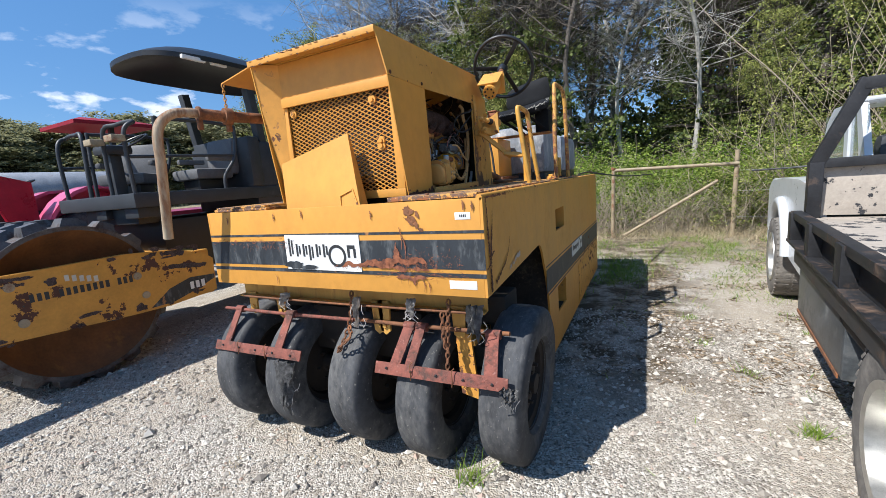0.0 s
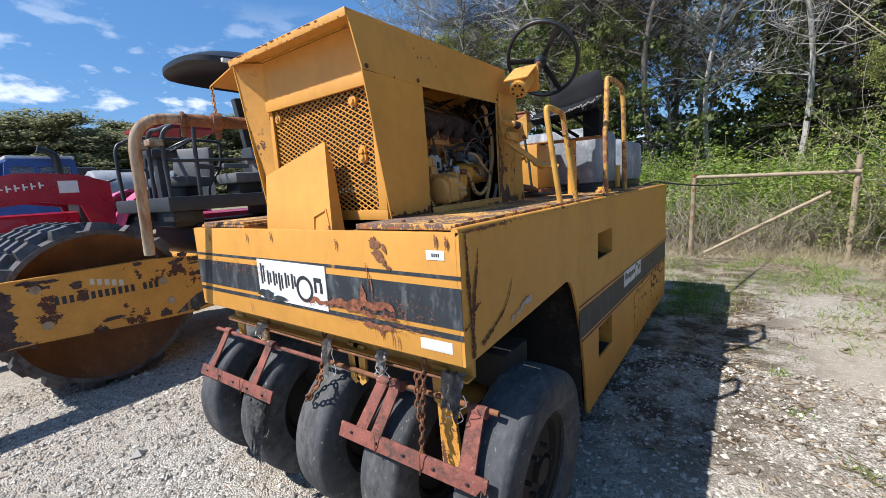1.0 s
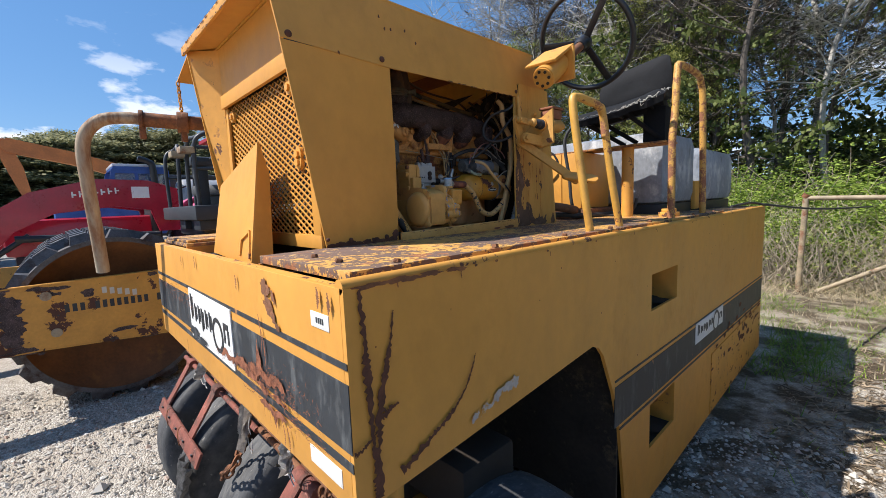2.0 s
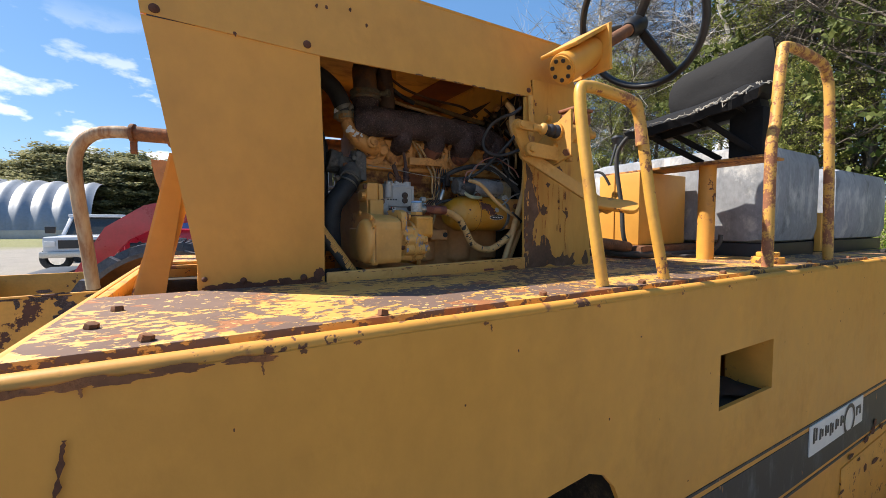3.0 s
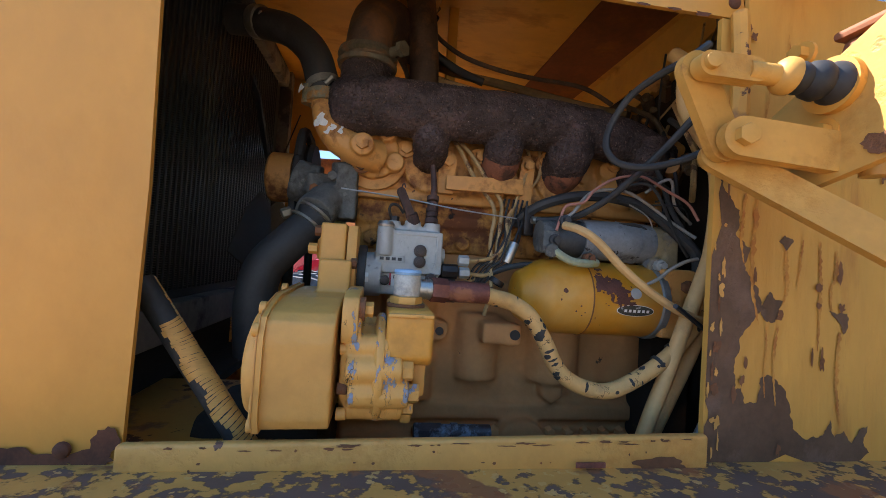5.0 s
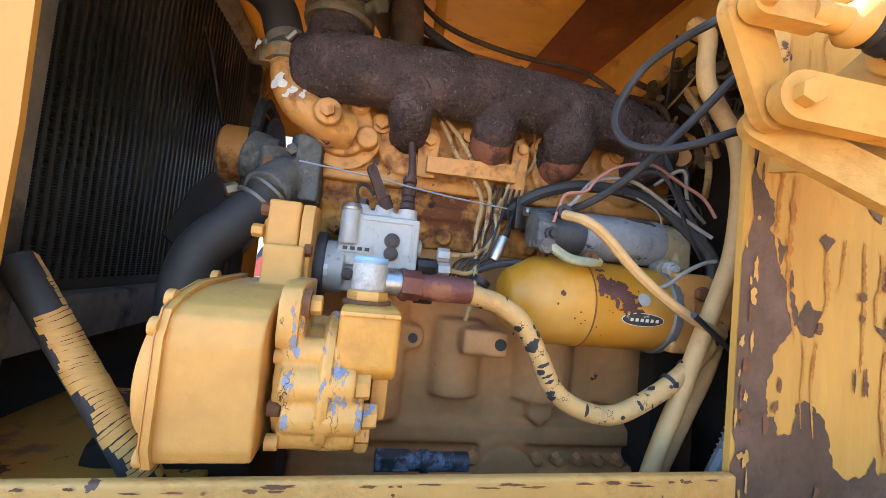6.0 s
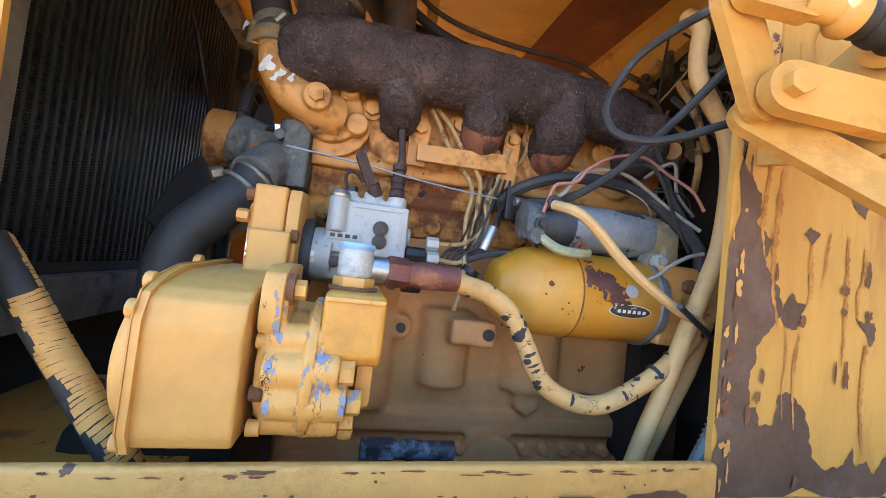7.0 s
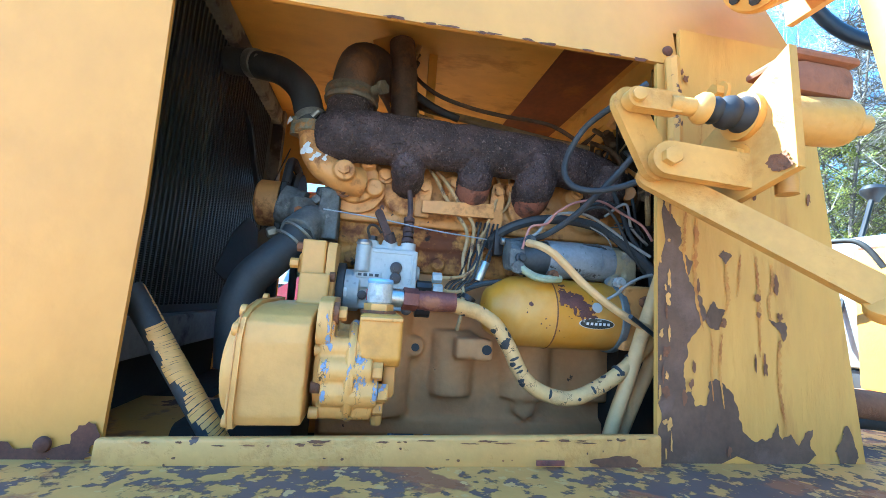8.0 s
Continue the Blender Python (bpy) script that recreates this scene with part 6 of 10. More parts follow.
for a, b in (((-0.50, 1.83, 1.83), (-0.34, 1.94, 1.706)), ((-0.45, 1.90, 1.84), (-0.28, 1.95, 1.712)), ((-0.30, 1.84, 1.86), (-0.16, 1.93, 1.72))):
    beam(bm, a, b, 0.022, 0.008, up=(0, 1, 0.3), bev=0.002)
box(bm, (-0.245, 1.925, 1.704), (-0.135, 2.05, 1.88), 0.010)
part("seat_base", bm, seat_vinyl, seat)
bm = bm_new()
box(bm, (-0.780, 1.905, 1.697), (-0.125, 2.08, 1.706), 0.002)
part("seat_platform", bm, surf("platform_rust", (0.40, 0.19, 0.05), 0.75, var=0.15, scale=8, bump=0.3, col2=RUST, mask=(0.5, 0.56), mscale=11, frag=0.4), roller, "rusty seat platform plate")
bm = bm_new()
cyl(bm, (-0.345, 1.99, 1.312), (-0.345, 1.99, 1.697), 0.031, seg=20)
part("seat_post", bm, paint_edge, roller)
bm = bm_new()
box(bm, (-0.75, 1.845, 1.375), (-0.545, 2.20, 1.69), 0.006)
box(bm, (-0.68, 1.84, 1.35), (-0.665, 1.848, 1.69), 0.002)
part("control_box", bm, paint, roller, "yellow steel control box")
bm = bm_new()
box(bm, (-0.78, 1.80, 1.314), (-0.50, 2.28, 1.373), 0.01)
part("box_foot", bm, rust, roller)
bm = bm_new()
box(bm, (-0.50, 2.30, 1.33), (-0.42, 2.42, 1.47), 0.006)
for k in range(7):
    box(bm, (-0.502, 2.296, 1.35 + 0.015 * k), (-0.418, 2.30, 1.358 + 0.015 * k))
part("battery", bm, black_plastic, roller, "black finned regulator box")
for (a, b), nm in ((((-1.15, 2.24, 1.375), (-0.24, 2.86, 1.810)), "water_tank"), (((-1.15, 3.06, 1.375), (-0.24, 3.92, 1.765)), "water_tank")):
    bm = bm_new()
    box(bm, a, b, 0.07)
    t = part(nm, bm, grey_plastic, roller, "scuffed grey rounded water tank")
    bm = bm_new()
    box(bm, (a[0] + 0.02, a[1] + 0.03, 1.314), (b[0] - 0.02, b[1] - 0.03, 1.38), 0.004)
    part("tank_cradle", bm, decal_black, t)
bm = bm_new()
box(bm, (-0.26, 2.83, 1.33), (-0.235, 2.93, 1.52), 0.004)
part("tank_bracket", bm, paint, roller)
bm = bm_new()
cyl(bm, (-0.13, 1.99, 1.314), (-0.13, 1.99, 1.345), 0.05, seg=24, bev=0.006)
cyl(bm, (-0.13, 1.99, 1.345), (-0.13, 1.99, 1.362), 0.035, seg=24, bev=0.004)
part("filler_cap", bm, paint_edge, roller)
for pts, r, mt in (([(-0.10, 3.2, 1.33), (-0.05, 3.6, 1.345), (0.0, 3.9, 1.32), (0.25, 5.0, 1.24), (0.6, 6.6, 1.20)], 0.009, hose_black),
                   ([(-0.53, 1.76, 1.84), (-0.59, 1.75, 1.75), (-0.57, 1.76, 1.55), (-0.55, 1.78, 1.37), (-0.50, 1.95, 1.335), (-0.40, 2.03, 1.33), (-0.34, 2.07, 1.37), (-0.33, 2.08, 1.42)], 0.009, hose_black),
                   ([(-0.60, 1.50, 1.35), (-0.56, 1.65, 1.35), (-0.50, 1.85, 1.335), (-0.46, 2.2, 1.335), (-0.4, 2.5, 1.33)], 0.014, hose_black),
                   ([(-0.50, 1.42, 1.40), (-0.50, 1.55, 1.39), (-0.53, 1.75, 1.37)], 0.022, rust),
                   ([(-0.86, 1.80, 1.60), (-0.80, 1.75, 1.68), (-0.70, 1.78, 1.70), (-0.66, 1.8, 1.64)], 0.006, hose_black)):
    bm = bm_new()
    tube(bm, pts, r, 10, 7)
    part("cable" if r < 0.012 else "hose", bm, mt, roller)
bm = bm_new()
cyl(bm, (-1.06, 2.12, 1.31), (-1.072, 2.40, 1.955), 0.008, seg=8)
lathe(bm, [(0.0, -0.035), (0.012, -0.034), (0.020, -0.018), (0.034, 0.0), (0.036, 0.012), (0.026, 0.026), (0.0, 0.030)], (-1.072, 2.408, 1.974), (-1.072, 2.44, 2.974), 18)
part("shift_lever", bm, black_plastic, roller, "thin lever with black knob")

# ---- brake linkage on the cowl ----
PA, PB = Vector((-0.364, 1.015, 1.746)), Vector((-0.375, 1.057, 1.682))


def strap(bm, p, q, w, t, nrm=(1, 0, 0)):
    """A flat bar with round ends, as thick as t, across nrm."""
    p, q, n = Vector(p), Vector(q), Vector(nrm).normalized()
    d = q - p
    d = (d - n * d.dot(n)).normalized()
    s = n.cross(d)
    pts = []
    for k in range(13):
        a = math.pi / 2 + math.pi * k / 12
        pts.append(p + w * (math.cos(a) * d + math.sin(a) * s))
    for k in range(13):
        a = -math.pi / 2 + math.pi * k / 12
        pts.append(q + w * (math.cos(a) * d + math.sin(a) * s))
    vs = [bm.verts.new(v - n * t / 2) for v in pts]
    f = bm.faces.new(vs)
    e = bmesh.ops.extrude_face_region(bm, geom=[f])
    bmesh.ops.translate(bm, vec=n * t, verts=[g for g in e["geom"] if isinstance(g, bmesh.types.BMVert)])


bm = bm_new()
strap(bm, PA + Vector((-0.014, 0, 0)), PB + Vector((-0.012, 0, 0)), 0.0195, 0.010, (1, 0.05, 0))
linkage = part("brake_linkage", bm, link_paint, roller, "yellow brake bell crank and master cylinder")
bm = bm_new()
strap(bm, PB + Vector((0.008, 0.002, 0)), (-0.352, 1.155, 1.672), 0.0195, 0.014, (1, -0.2, 0))
part("pivot_bar", bm, link_paint, linkage)
bm = bm_new()
strap(bm, PB + Vector((-0.024, 0.006, -0.010)), (-0.27, 1.275, 1.512), 0.0175, 0.010, (0.9, -0.35, 0.2))
part("pedal_arm", bm, link_paint, linkage)
bm = bm_new()
strap(bm, (-0.285, 1.235, 1.530), (-0.205, 1.295, 1.510), 0.0225, 0.014, (0.35, -0.55, 0.75))
bmesh.ops.bevel(bm, geom=[e for e in bm.edges if e.calc_face_angle(0) > 0.9], offset=0.003, segments=2, affect="EDGES", profile=0.5)
part("pedal", bm, paint_edge, linkage)
bm = bm_new()
cyl(bm, PB + Vector((0.014, 0, 0)), PB + Vector((0.024, -0.002, 0)), 0.0105, seg=6, bev=0.0015)
part("pivot_bolt", bm, link_paint, linkage)
bm = bm_new()
cyl(bm, PA + Vector((0.004, 0, 0)), PA + Vector((0.014, -0.002, 0)), 0.0075, seg=12, bev=0.001)
part("pivot_bolt", bm, link_paint, linkage)
bm = bm_new()
strap(bm, PA, PA + Vector((0.004, 0.045, -0.002)), 0.012, 0.014, (1, 0, 0))
cyl(bm, PA + Vector((0.004, 0.04, -0.002)), PA + Vector((0.010, 0.075, -0.005)), 0.010, seg=16)
lathe(bm, [(0.009, 0.0), (0.013, 0.002), (0.0175, 0.008), (0.0175, 0.014), (0.014, 0.016)], PA + Vector((0.009, 0.066, -0.004)), PA + Vector((0.016, 0.125, -0.008)), 24)
part("push_rod", bm, link_paint, linkage)
bm = bm_new()
p0, p1 = PA + Vector((0.0085, 0.080, -0.004)), PA + Vector((0.016, 0.125, -0.008))
lathe(bm, [(0.010, 0.0), (0.014, 0.004), (0.0155, 0.011), (0.0135, 0.016), (0.0175, 0.021), (0.019, 0.029), (0.016, 0.035), (0.020, 0.041), (0.021, 0.050), (0.018, 0.058)], p0, p1, 24)
part("rubber_boot", bm, surf("boot_rubber", (0.02, 0.022, 0.028), 0.6, var=0.2, scale=20, bump=0.2, col2=(0.5, 0.4, 0.2), mask=(0.66, 0.68), mscale=30), linkage, "ribbed black rubber boot")
bm = bm_new()
sheet(bm, [[(-0.47, 1.70), (-0.300, 1.795), (-0.296, 1.662), (-0.37, 1.642), (-0.47, 1.66)]], "y", 1.146, 0.010)
mount = part("mounting_plate", bm, link_paint, linkage)
bm = bm_new()
blot(bm, "y", 1.1445, (-0.312, 1.672), 0.014, 0.010, 7)
part("bare_patch", bm, rust, mount, kind="stuff")
bm = bm_new()
for x, z in ((-0.385, 1.785), (-0.36, 1.695)):
    bolt(bm, (x, 1.146, z), (0, -1, 0), 0.009, 0.012)
cyl(bm, (-0.352, 1.146, 1.738), (-0.352, 1.138, 1.738), 0.027, seg=24)
part("flange", bm, paint_edge, mount)
bm = bm_new()
cyl(bm, (-0.35, 1.156, 1.738), (-0.338, 1.262, 1.740), 0.027, seg=24, bev=0.006)
cyl(bm, (-0.338, 1.262, 1.740), (-0.335, 1.288, 1.741), 0.012, seg=14)
cyl(bm, (-0.37, 1.22, 1.70), (-0.37, 1.22, 1.66), 0.012, seg=12)
part("master_cylinder", bm, link_paint, linkage)
bm = bm_new()
box(bm, (-0.385, 1.188, 1.764), (-0.325, 1.268, 1.805), 0.012)
box(bm, (-0.388, 1.184, 1.805), (-0.322, 1.272, 1.815), 0.005)
part("fluid_reservoir", bm, surf("reservoir_rust", (0.27, 0.095, 0.042), 0.75, var=0.15, scale=12, bump=0.3, col2=RUST, mask=(0.5, 0.65), mscale=12), linkage, "rust-red fluid reservoir")
bm = bm_new()
tube(bm, [(-0.455, 1.135, 1.87), (-0.45, 1.135, 1.80), (-0.455, 1.14, 1.72)], 0.010, 8, 4)
part("door_hinge_rod", bm, paint_edge, hood)

# ---- engine ----
def fuse(bm, voxel=0.003, rounds=4, pitted=None):
    """Melts the overlapping solids of a bmesh into one casting with filleted joins, and pits its skin where asked."""
    bmesh.ops.recalc_face_normals(bm, faces=bm.faces)
    me = bpy.data.meshes.new("casting")
    bm.to_mesh(me)
    bm.free()
    tmp = new("casting", me)
    mod = tmp.modifiers.new("fuse", "REMESH")
    mod.mode, mod.voxel_size = "VOXEL", voxel
    out = bm_new()
    out.from_mesh(tmp.evaluated_get(bpy.context.evaluated_depsgraph_get()).data)
    bpy.data.objects.remove(tmp)
    bpy.data.meshes.remove(me)
    for _ in range(rounds):
        bmesh.ops.smooth_vert(out, verts=out.verts, factor=0.5, use_axis_x=True, use_axis_y=True, use_axis_z=True)
    if pitted:
        out.normal_update()
        for v in out.verts:
            v.co += v.normal * sum(a * noise.noise(v.co * s) for s, a in pitted)
    return out


bm = bm_new()
box(bm, (-0.82, 0.665, 1.10), (-0.742, 1.255, 1.57))
for y, w, z0, z1, d in ((0.90, 0.043, 1.335, 1.455, 0.012), (1.045, 0.055, 1.335, 1.46, 0.010), (1.18, 0.05, 1.335, 1.46, 0.010), (0.775, 0.05, 1.30, 1.50, 0.020)):
    cyl(bm, (-0.742 - w * 0.42 + d * 0.6, y, z0), (-0.742 - w * 0.42 + d * 0.6, y, z1), w, seg=24)
box(bm, (-0.80, 0.67, 1.265), (-0.728, 1.25, 1.296))
box(bm, (-0.80, 0.67, 1.49), (-0.732, 1.25, 1.512))
cyl(bm, (-0.76, 0.828, 1.422), (-0.716, 0.828, 1.422), 0.019, seg=20)
box(bm, (-0.76, 0.895, 1.408), (-0.676, 0.950, 1.446))
box(bm, (-0.70, 0.928, 1.408), (-0.672, 0.962, 1.446))
cyl(bm, (-0.76, 1.04, 1.322), (-0.716, 1.04, 1.322), 0.024, seg=6)
cyl(bm, (-0.76, 0.985, 1.225), (-0.70, 0.985, 1.225), 0.05, seg=20)
box(bm, (-0.79, 0.67, 1.225), (-0.712, 1.25, 1.243))
box(bm, (-0.79, 0.67, 1.10), (-0.69, 1.25, 1.226))
engine = part("engine", fuse(bm, 0.0035, 14, ((45, 0.0009), (140, 0.0003))), block_paint, roller, "dusty yellow-brown diesel engine in the open bay")
bm = bm_new()
box(bm, (-1.05, 0.67, 1.10), (-0.815, 1.26, 1.56))
part("block_back", bm, block_paint, engine)
for k in range(12):
    bm = bm_new()
    cyl(bm, (-0.72, 0.80 + 0.034 * k, 1.252), (-0.706, 0.80 + 0.034 * k, 1.252), 0.011, 0.008, seg=6, bev=0.002)
    part("pan_bolt", bm, block_paint, engine)
# black discs on the bosses, for the shade inside their holes
bm = bm_new()
cyl(bm, (-0.675, 0.948, 1.428), (-0.6695, 0.948, 1.428), 0.0085, seg=16)
part("bore", bm, decal_black, engine)
bm = bm_new()
cyl(bm, (-0.72, 0.828, 1.422), (-0.7135, 0.828, 1.422), 0.007, seg=16)
part("bore", bm, decal_black, engine)
bm = bm_new()
lathe(bm, [(0.008, 0.0), (0.013, 0.0), (0.013, 0.003), (0.008, 0.003)], (-0.7165, 0.828, 1.422), (0, 0.828, 1.422), 20, close=True)
part("block_boss", bm, block_paint, engine)
bm = bm_new()
box(bm, (-1.04, 0.672, 1.556), (-0.734, 1.25, 1.645), 0.004)
box(bm, (-0.76, 0.674, 1.600), (-0.726, 1.25, 1.622), 0.006)
for y in (0.70, 0.86, 1.0, 1.12):
    cyl(bm, (-0.75, y, 1.575), (-0.724, y, 1.575), 0.014, seg=6, bev=0.002)
part("block_deck", fuse(bm, 0.0035, 3, ((60, 0.0012), (160, 0.0005))), surf("rust_stained_deck", (0.52, 0.235, 0.055), 0.65, var=0.14, scale=10, bump=0.4, col2=(0.165, 0.058, 0.024), mask=(0.46, 0.56), mscale=7, frag=0.35,
     col3=(0.045, 0.028, 0.020), mask3=(0.62, 0.66), m3scale=26, spec=0.3), engine, "block flank stained with rust and oil")
PORTS = (0.79, 0.908, 1.028, 1.150)
bm = bm_new()
box(bm, (-0.95, 0.672, 1.642), (-0.726, 1.245, 1.778))
box(bm, (-0.80, 0.672, 1.642), (-0.720, 1.245, 1.660))
for y in PORTS:
    cyl(bm, (-0.76, y, 1.700), (-0.712, y, 1.700), 0.042, seg=28)
    cyl(bm, (-0.76, y - 0.032, 1.727), (-0.708, y - 0.032, 1.727), 0.017, seg=20)
    cyl(bm, (-0.76, y + 0.034, 1.690), (-0.708, y + 0.034, 1.690), 0.015, seg=20)
head = part("cylinder_head", fuse(bm, 0.0028, 4, ((70, 0.0008),)), engine_paint, engine, "orange-yellow cylinder head with rust stains")
for y, z in ((0.750, 1.727), (0.878, 1.727), (1.000, 1.733), (1.128, 1.739), (1.066, 1.705), (0.822, 1.690)):
    bm = bm_new()
    cyl(bm, (-0.712, y, z), (-0.7035, y, z), 0.0145, seg=20, bev=0.001)
    cyl(bm, (-0.705, y, z), (-0.695, y, z), 0.0100, seg=6, bev=0.0012)
    part("flange_bolt", bm, engine_paint, head)
bm = bm_new()
box(bm, (-1.03, 0.70, 1.775), (-0.80, 1.24, 1.85), 0.02)
part("valve_cover", bm, engine_paint, engine)

# exhaust manifold, flaked rust
bm = bm_new()
tube(bm, [(-0.69, 0.655, 1.779), (-0.672, 0.68, 1.780), (-0.665, 0.78, 1.781), (-0.666, 0.95, 1.781), (-0.672, 1.06, 1.778), (-0.685, 1.15, 1.768), (-0.700, 1.215, 1.750)], 0.047, 32, 10, r2=0.037)
for y, w, z in ((0.787, 0.028, 1.722), (0.908, 0.030, 1.728), (1.022, 0.035, 1.726), (1.165, 0.030, 1.722)):
    tube(bm, [(-0.664, y, 1.775), (-0.666, y, 1.735), (-0.684, y + 0.002, z), (-0.728, y + 0.002, z - 0.006)], w * 1.1, 24, 8, r2=w)
cyl(bm, (-0.69, 0.676, 1.79), (-0.70, 0.676, 1.855), 0.041, seg=28)
manifold = part("exhaust_manifold", fuse(bm, 0.0022, 6, ((38, 0.0022), (120, 0.0010), (310, 0.0011))), manifold_rust, engine, "exhaust manifold scaled with dark rust")
for y, z in ((0.910, 1.718), (1.026, 1.714)):
    bm = bm_new()
    tube(bm, [(-0.675, y, z + 0.006), (-0.690, y, z - 0.006), (-0.725, y + 0.001, z - 0.010)], 0.0300, 24, 6, r2=0.030)
    part("port_foot", bm, surf("rust_red_iron", (0.25, 0.095, 0.055), 0.8, var=0.2, scale=30, bump=0.4, col2=(0.09, 0.045, 0.035), mask=(0.5, 0.6), mscale=30) if y < 1 else bpy.data.materials["rust_red_iron"], manifold, "port foot burnt rust-red")
pipe_brown = surf("oily_brown_pipe", (0.085, 0.055, 0.038), 0.7, var=0.25, scale=24, bump=0.35, col2=(0.20, 0.10, 0.045), mask=(0.5, 0.64), mscale=18)
bm = bm_new()
tube(bm, [(-0.70, 0.676, 1.85), (-0.704, 0.676, 1.90), (-0.735, 0.685, 1.955), (-0.80, 0.72, 1.985), (-0.90, 0.77, 1.97), (-1.0, 0.80, 1.93)], 0.037, 24, 6)
elb = part("exhaust_elbow", bm, pipe_brown, manifold, "brown exhaust elbow with a clamp flange")
bm = bm_new()
lathe(bm, [(0.036, -0.012), (0.047, -0.012), (0.049, -0.006), (0.042, -0.002), (0.042, 0.002), (0.049, 0.006), (0.047, 0.014), (0.036, 0.014)], (-0.7, 0.676, 1.862), (-0.7, 0.676, 2.9), 36)
cyl(bm, (-0.668, 0.715, 1.868), (-0.650, 0.732, 1.868), 0.008, seg=10)
cyl(bm, (-0.655, 0.727, 1.868), (-0.648, 0.734, 1.868), 0.0125, seg=6, bev=0.001)
part("pipe_clamp", bm, surf("green_brown_clamp", (0.12, 0.105, 0.070), 0.65, 0.2, var=0.25, scale=30, bump=0.4, col2=(0.22, 0.11, 0.05), mask=(0.5, 0.62), mscale=24), elb)
bm = bm_new()
tube(bm, [(-0.78, 0.760, 2.04), (-0.775, 0.770, 1.96), (-0.765, 0.775, 1.88), (-0.76, 0.775, 1.80)], 0.027, 20, 5)
part("breather_pipe", bm, pipe_brown, engine)

# coolant: thermostat elbow, hoses, pump
bm = bm_new()
tube(bm, [(-0.70, 0.612, 1.800), (-0.694, 0.615, 1.776), (-0.686, 0.624, 1.747), (-0.680, 0.645, 1.722), (-0.684, 0.678, 1.708), (-0.700, 0.705, 1.706)], 0.0205, 24, 8, r2=0.027)
cyl(bm, (-0.735, 0.695, 1.715), (-0.698, 0.695, 1.715), 0.044, seg=32)
for y, z in ((0.717, 1.747), (0.679, 1.690), (0.732, 1.700)):
    cyl(bm, (-0.72, y, z), (-0.690, y, z), 0.0155, seg=20)
cyl(bm, (-0.68, 0.680, 1.714), (-0.650, 0.680, 1.714), 0.018, seg=24)
elbow = part("coolant_elbow", fuse(bm, 0.0022, 5, ((80, 0.0006),)), engine_paint, engine, "painted coolant elbow, chipped to bare metal")
bm = bm_new()
cyl(bm, (-0.735, 0.697, 1.710), (-0.712, 0.697, 1.710), 0.056, seg=40, bev=0.003)
part("elbow_gasket_plate", bm, engine_paint, elbow)
for x, y, z, r, mt in ((-0.653, 0.680, 1.714, 0.0100, engine_paint), (-0.690, 0.717, 1.747, 0.0100, engine_paint), (-0.690, 0.679, 1.690, 0.0110, rust)):
    bm = bm_new()
    cyl(bm, (x - 0.002, y, z), (x + 0.002, y, z), r * 1.35, seg=24, bev=0.0008)
    cyl(bm, (x + 0.002, y, z), (x + 0.010, y, z), r, seg=6, bev=0.0015)
    part("elbow_bolt", bm, mt, elbow)
bm = bm_new()
strap(bm, (-0.700, 0.590, 1.796), (-0.694, 0.645, 1.792), 0.014, 0.030, (0.1, 0.05, 1))
cyl(bm, (-0.699, 0.613, 1.782), (-0.7005, 0.612, 1.802), 0.030, seg=28, bev=0.003)
part("elbow_flange", bm, surf("flange_grey_olive", (0.20, 0.185, 0.12), 0.6, 0.2, var=0.2, scale=30, bump=0.35, col2=(0.40, 0.20, 0.06), mask=(0.5, 0.6), mscale=30), elbow)
rr = random.Random(8)
bm = bm_new()
for cc, nn, r in (((-0.686, 0.625, 1.744), (1, -0.55, 0.10), 0.013), ((-0.683, 0.637, 1.730), (1, -0.45, 0.25), 0.011), ((-0.681, 0.648, 1.722), (1, -0.2, 0.5), 0.008), ((-0.700, 0.596, 1.797), (1, -1.2, 0.2), 0.008)):
    nn = Vector(nn).normalized()
    o1 = nn.orthogonal().normalized()
    o2 = nn.cross(o1)
    mid = bm.verts.new(Vector(cc) + nn * 0.0262)
    vs = []
    for k in range(22):
        a = 2 * math.pi * k / 22
        q = r * (rr.uniform(0.75, 1.0) + 0.25 * math.sin(3 * a + r * 900))
        vs.append(bm.verts.new(Vector(cc) + nn * (0.0262 - q * q * 16) + q * (o1 * math.cos(a) + o2 * math.sin(a))))
    for k in range(22):
        bm.faces.new((mid, vs[k], vs[(k + 1) % 22]))
part("bare_metal_chip", bm, surf("bare_white_metal", (0.75, 0.74, 0.70), 0.5, var=0.1, scale=60, bump=0.3), elbow, "paint chipped to bright metal", kind="stuff")
bm = bm_new()
tube(bm, [(-0.700, 0.612, 1.800), (-0.706, 0.603, 1.830), (-0.725, 0.582, 1.880), (-0.755, 0.535, 1.925), (-0.79, 0.47, 1.950), (-0.80, 0.42, 1.955)], 0.0265, 18, 7)
part("upper_radiator_hose", bm, hose_black, engine, "black upper radiator hose")
for p, q in (((-0.701, 0.611, 1.808), (-0.7035, 0.607, 1.820)), ((-0.782, 0.482, 1.947), (-0.790, 0.467, 1.951))):
    bm = bm_new()
    cyl(bm, p, q, 0.0285, seg=28, bev=0.001)
    cyl(bm, Vector(p) + Vector((0.026, 0.004, 0)), Vector(q) + Vector((0.030, 0.018, 0)), 0.005, seg=8)
    part("hose_clamp", bm, surf("tarnished_clamp", (0.24, 0.22, 0.18), 0.5, 0.6, var=0.2, scale=30, bump=0.2) if "tarnished_clamp" not in bpy.data.materials else bpy.data.materials["tarnished_clamp"], engine, "tarnished hose clamp")
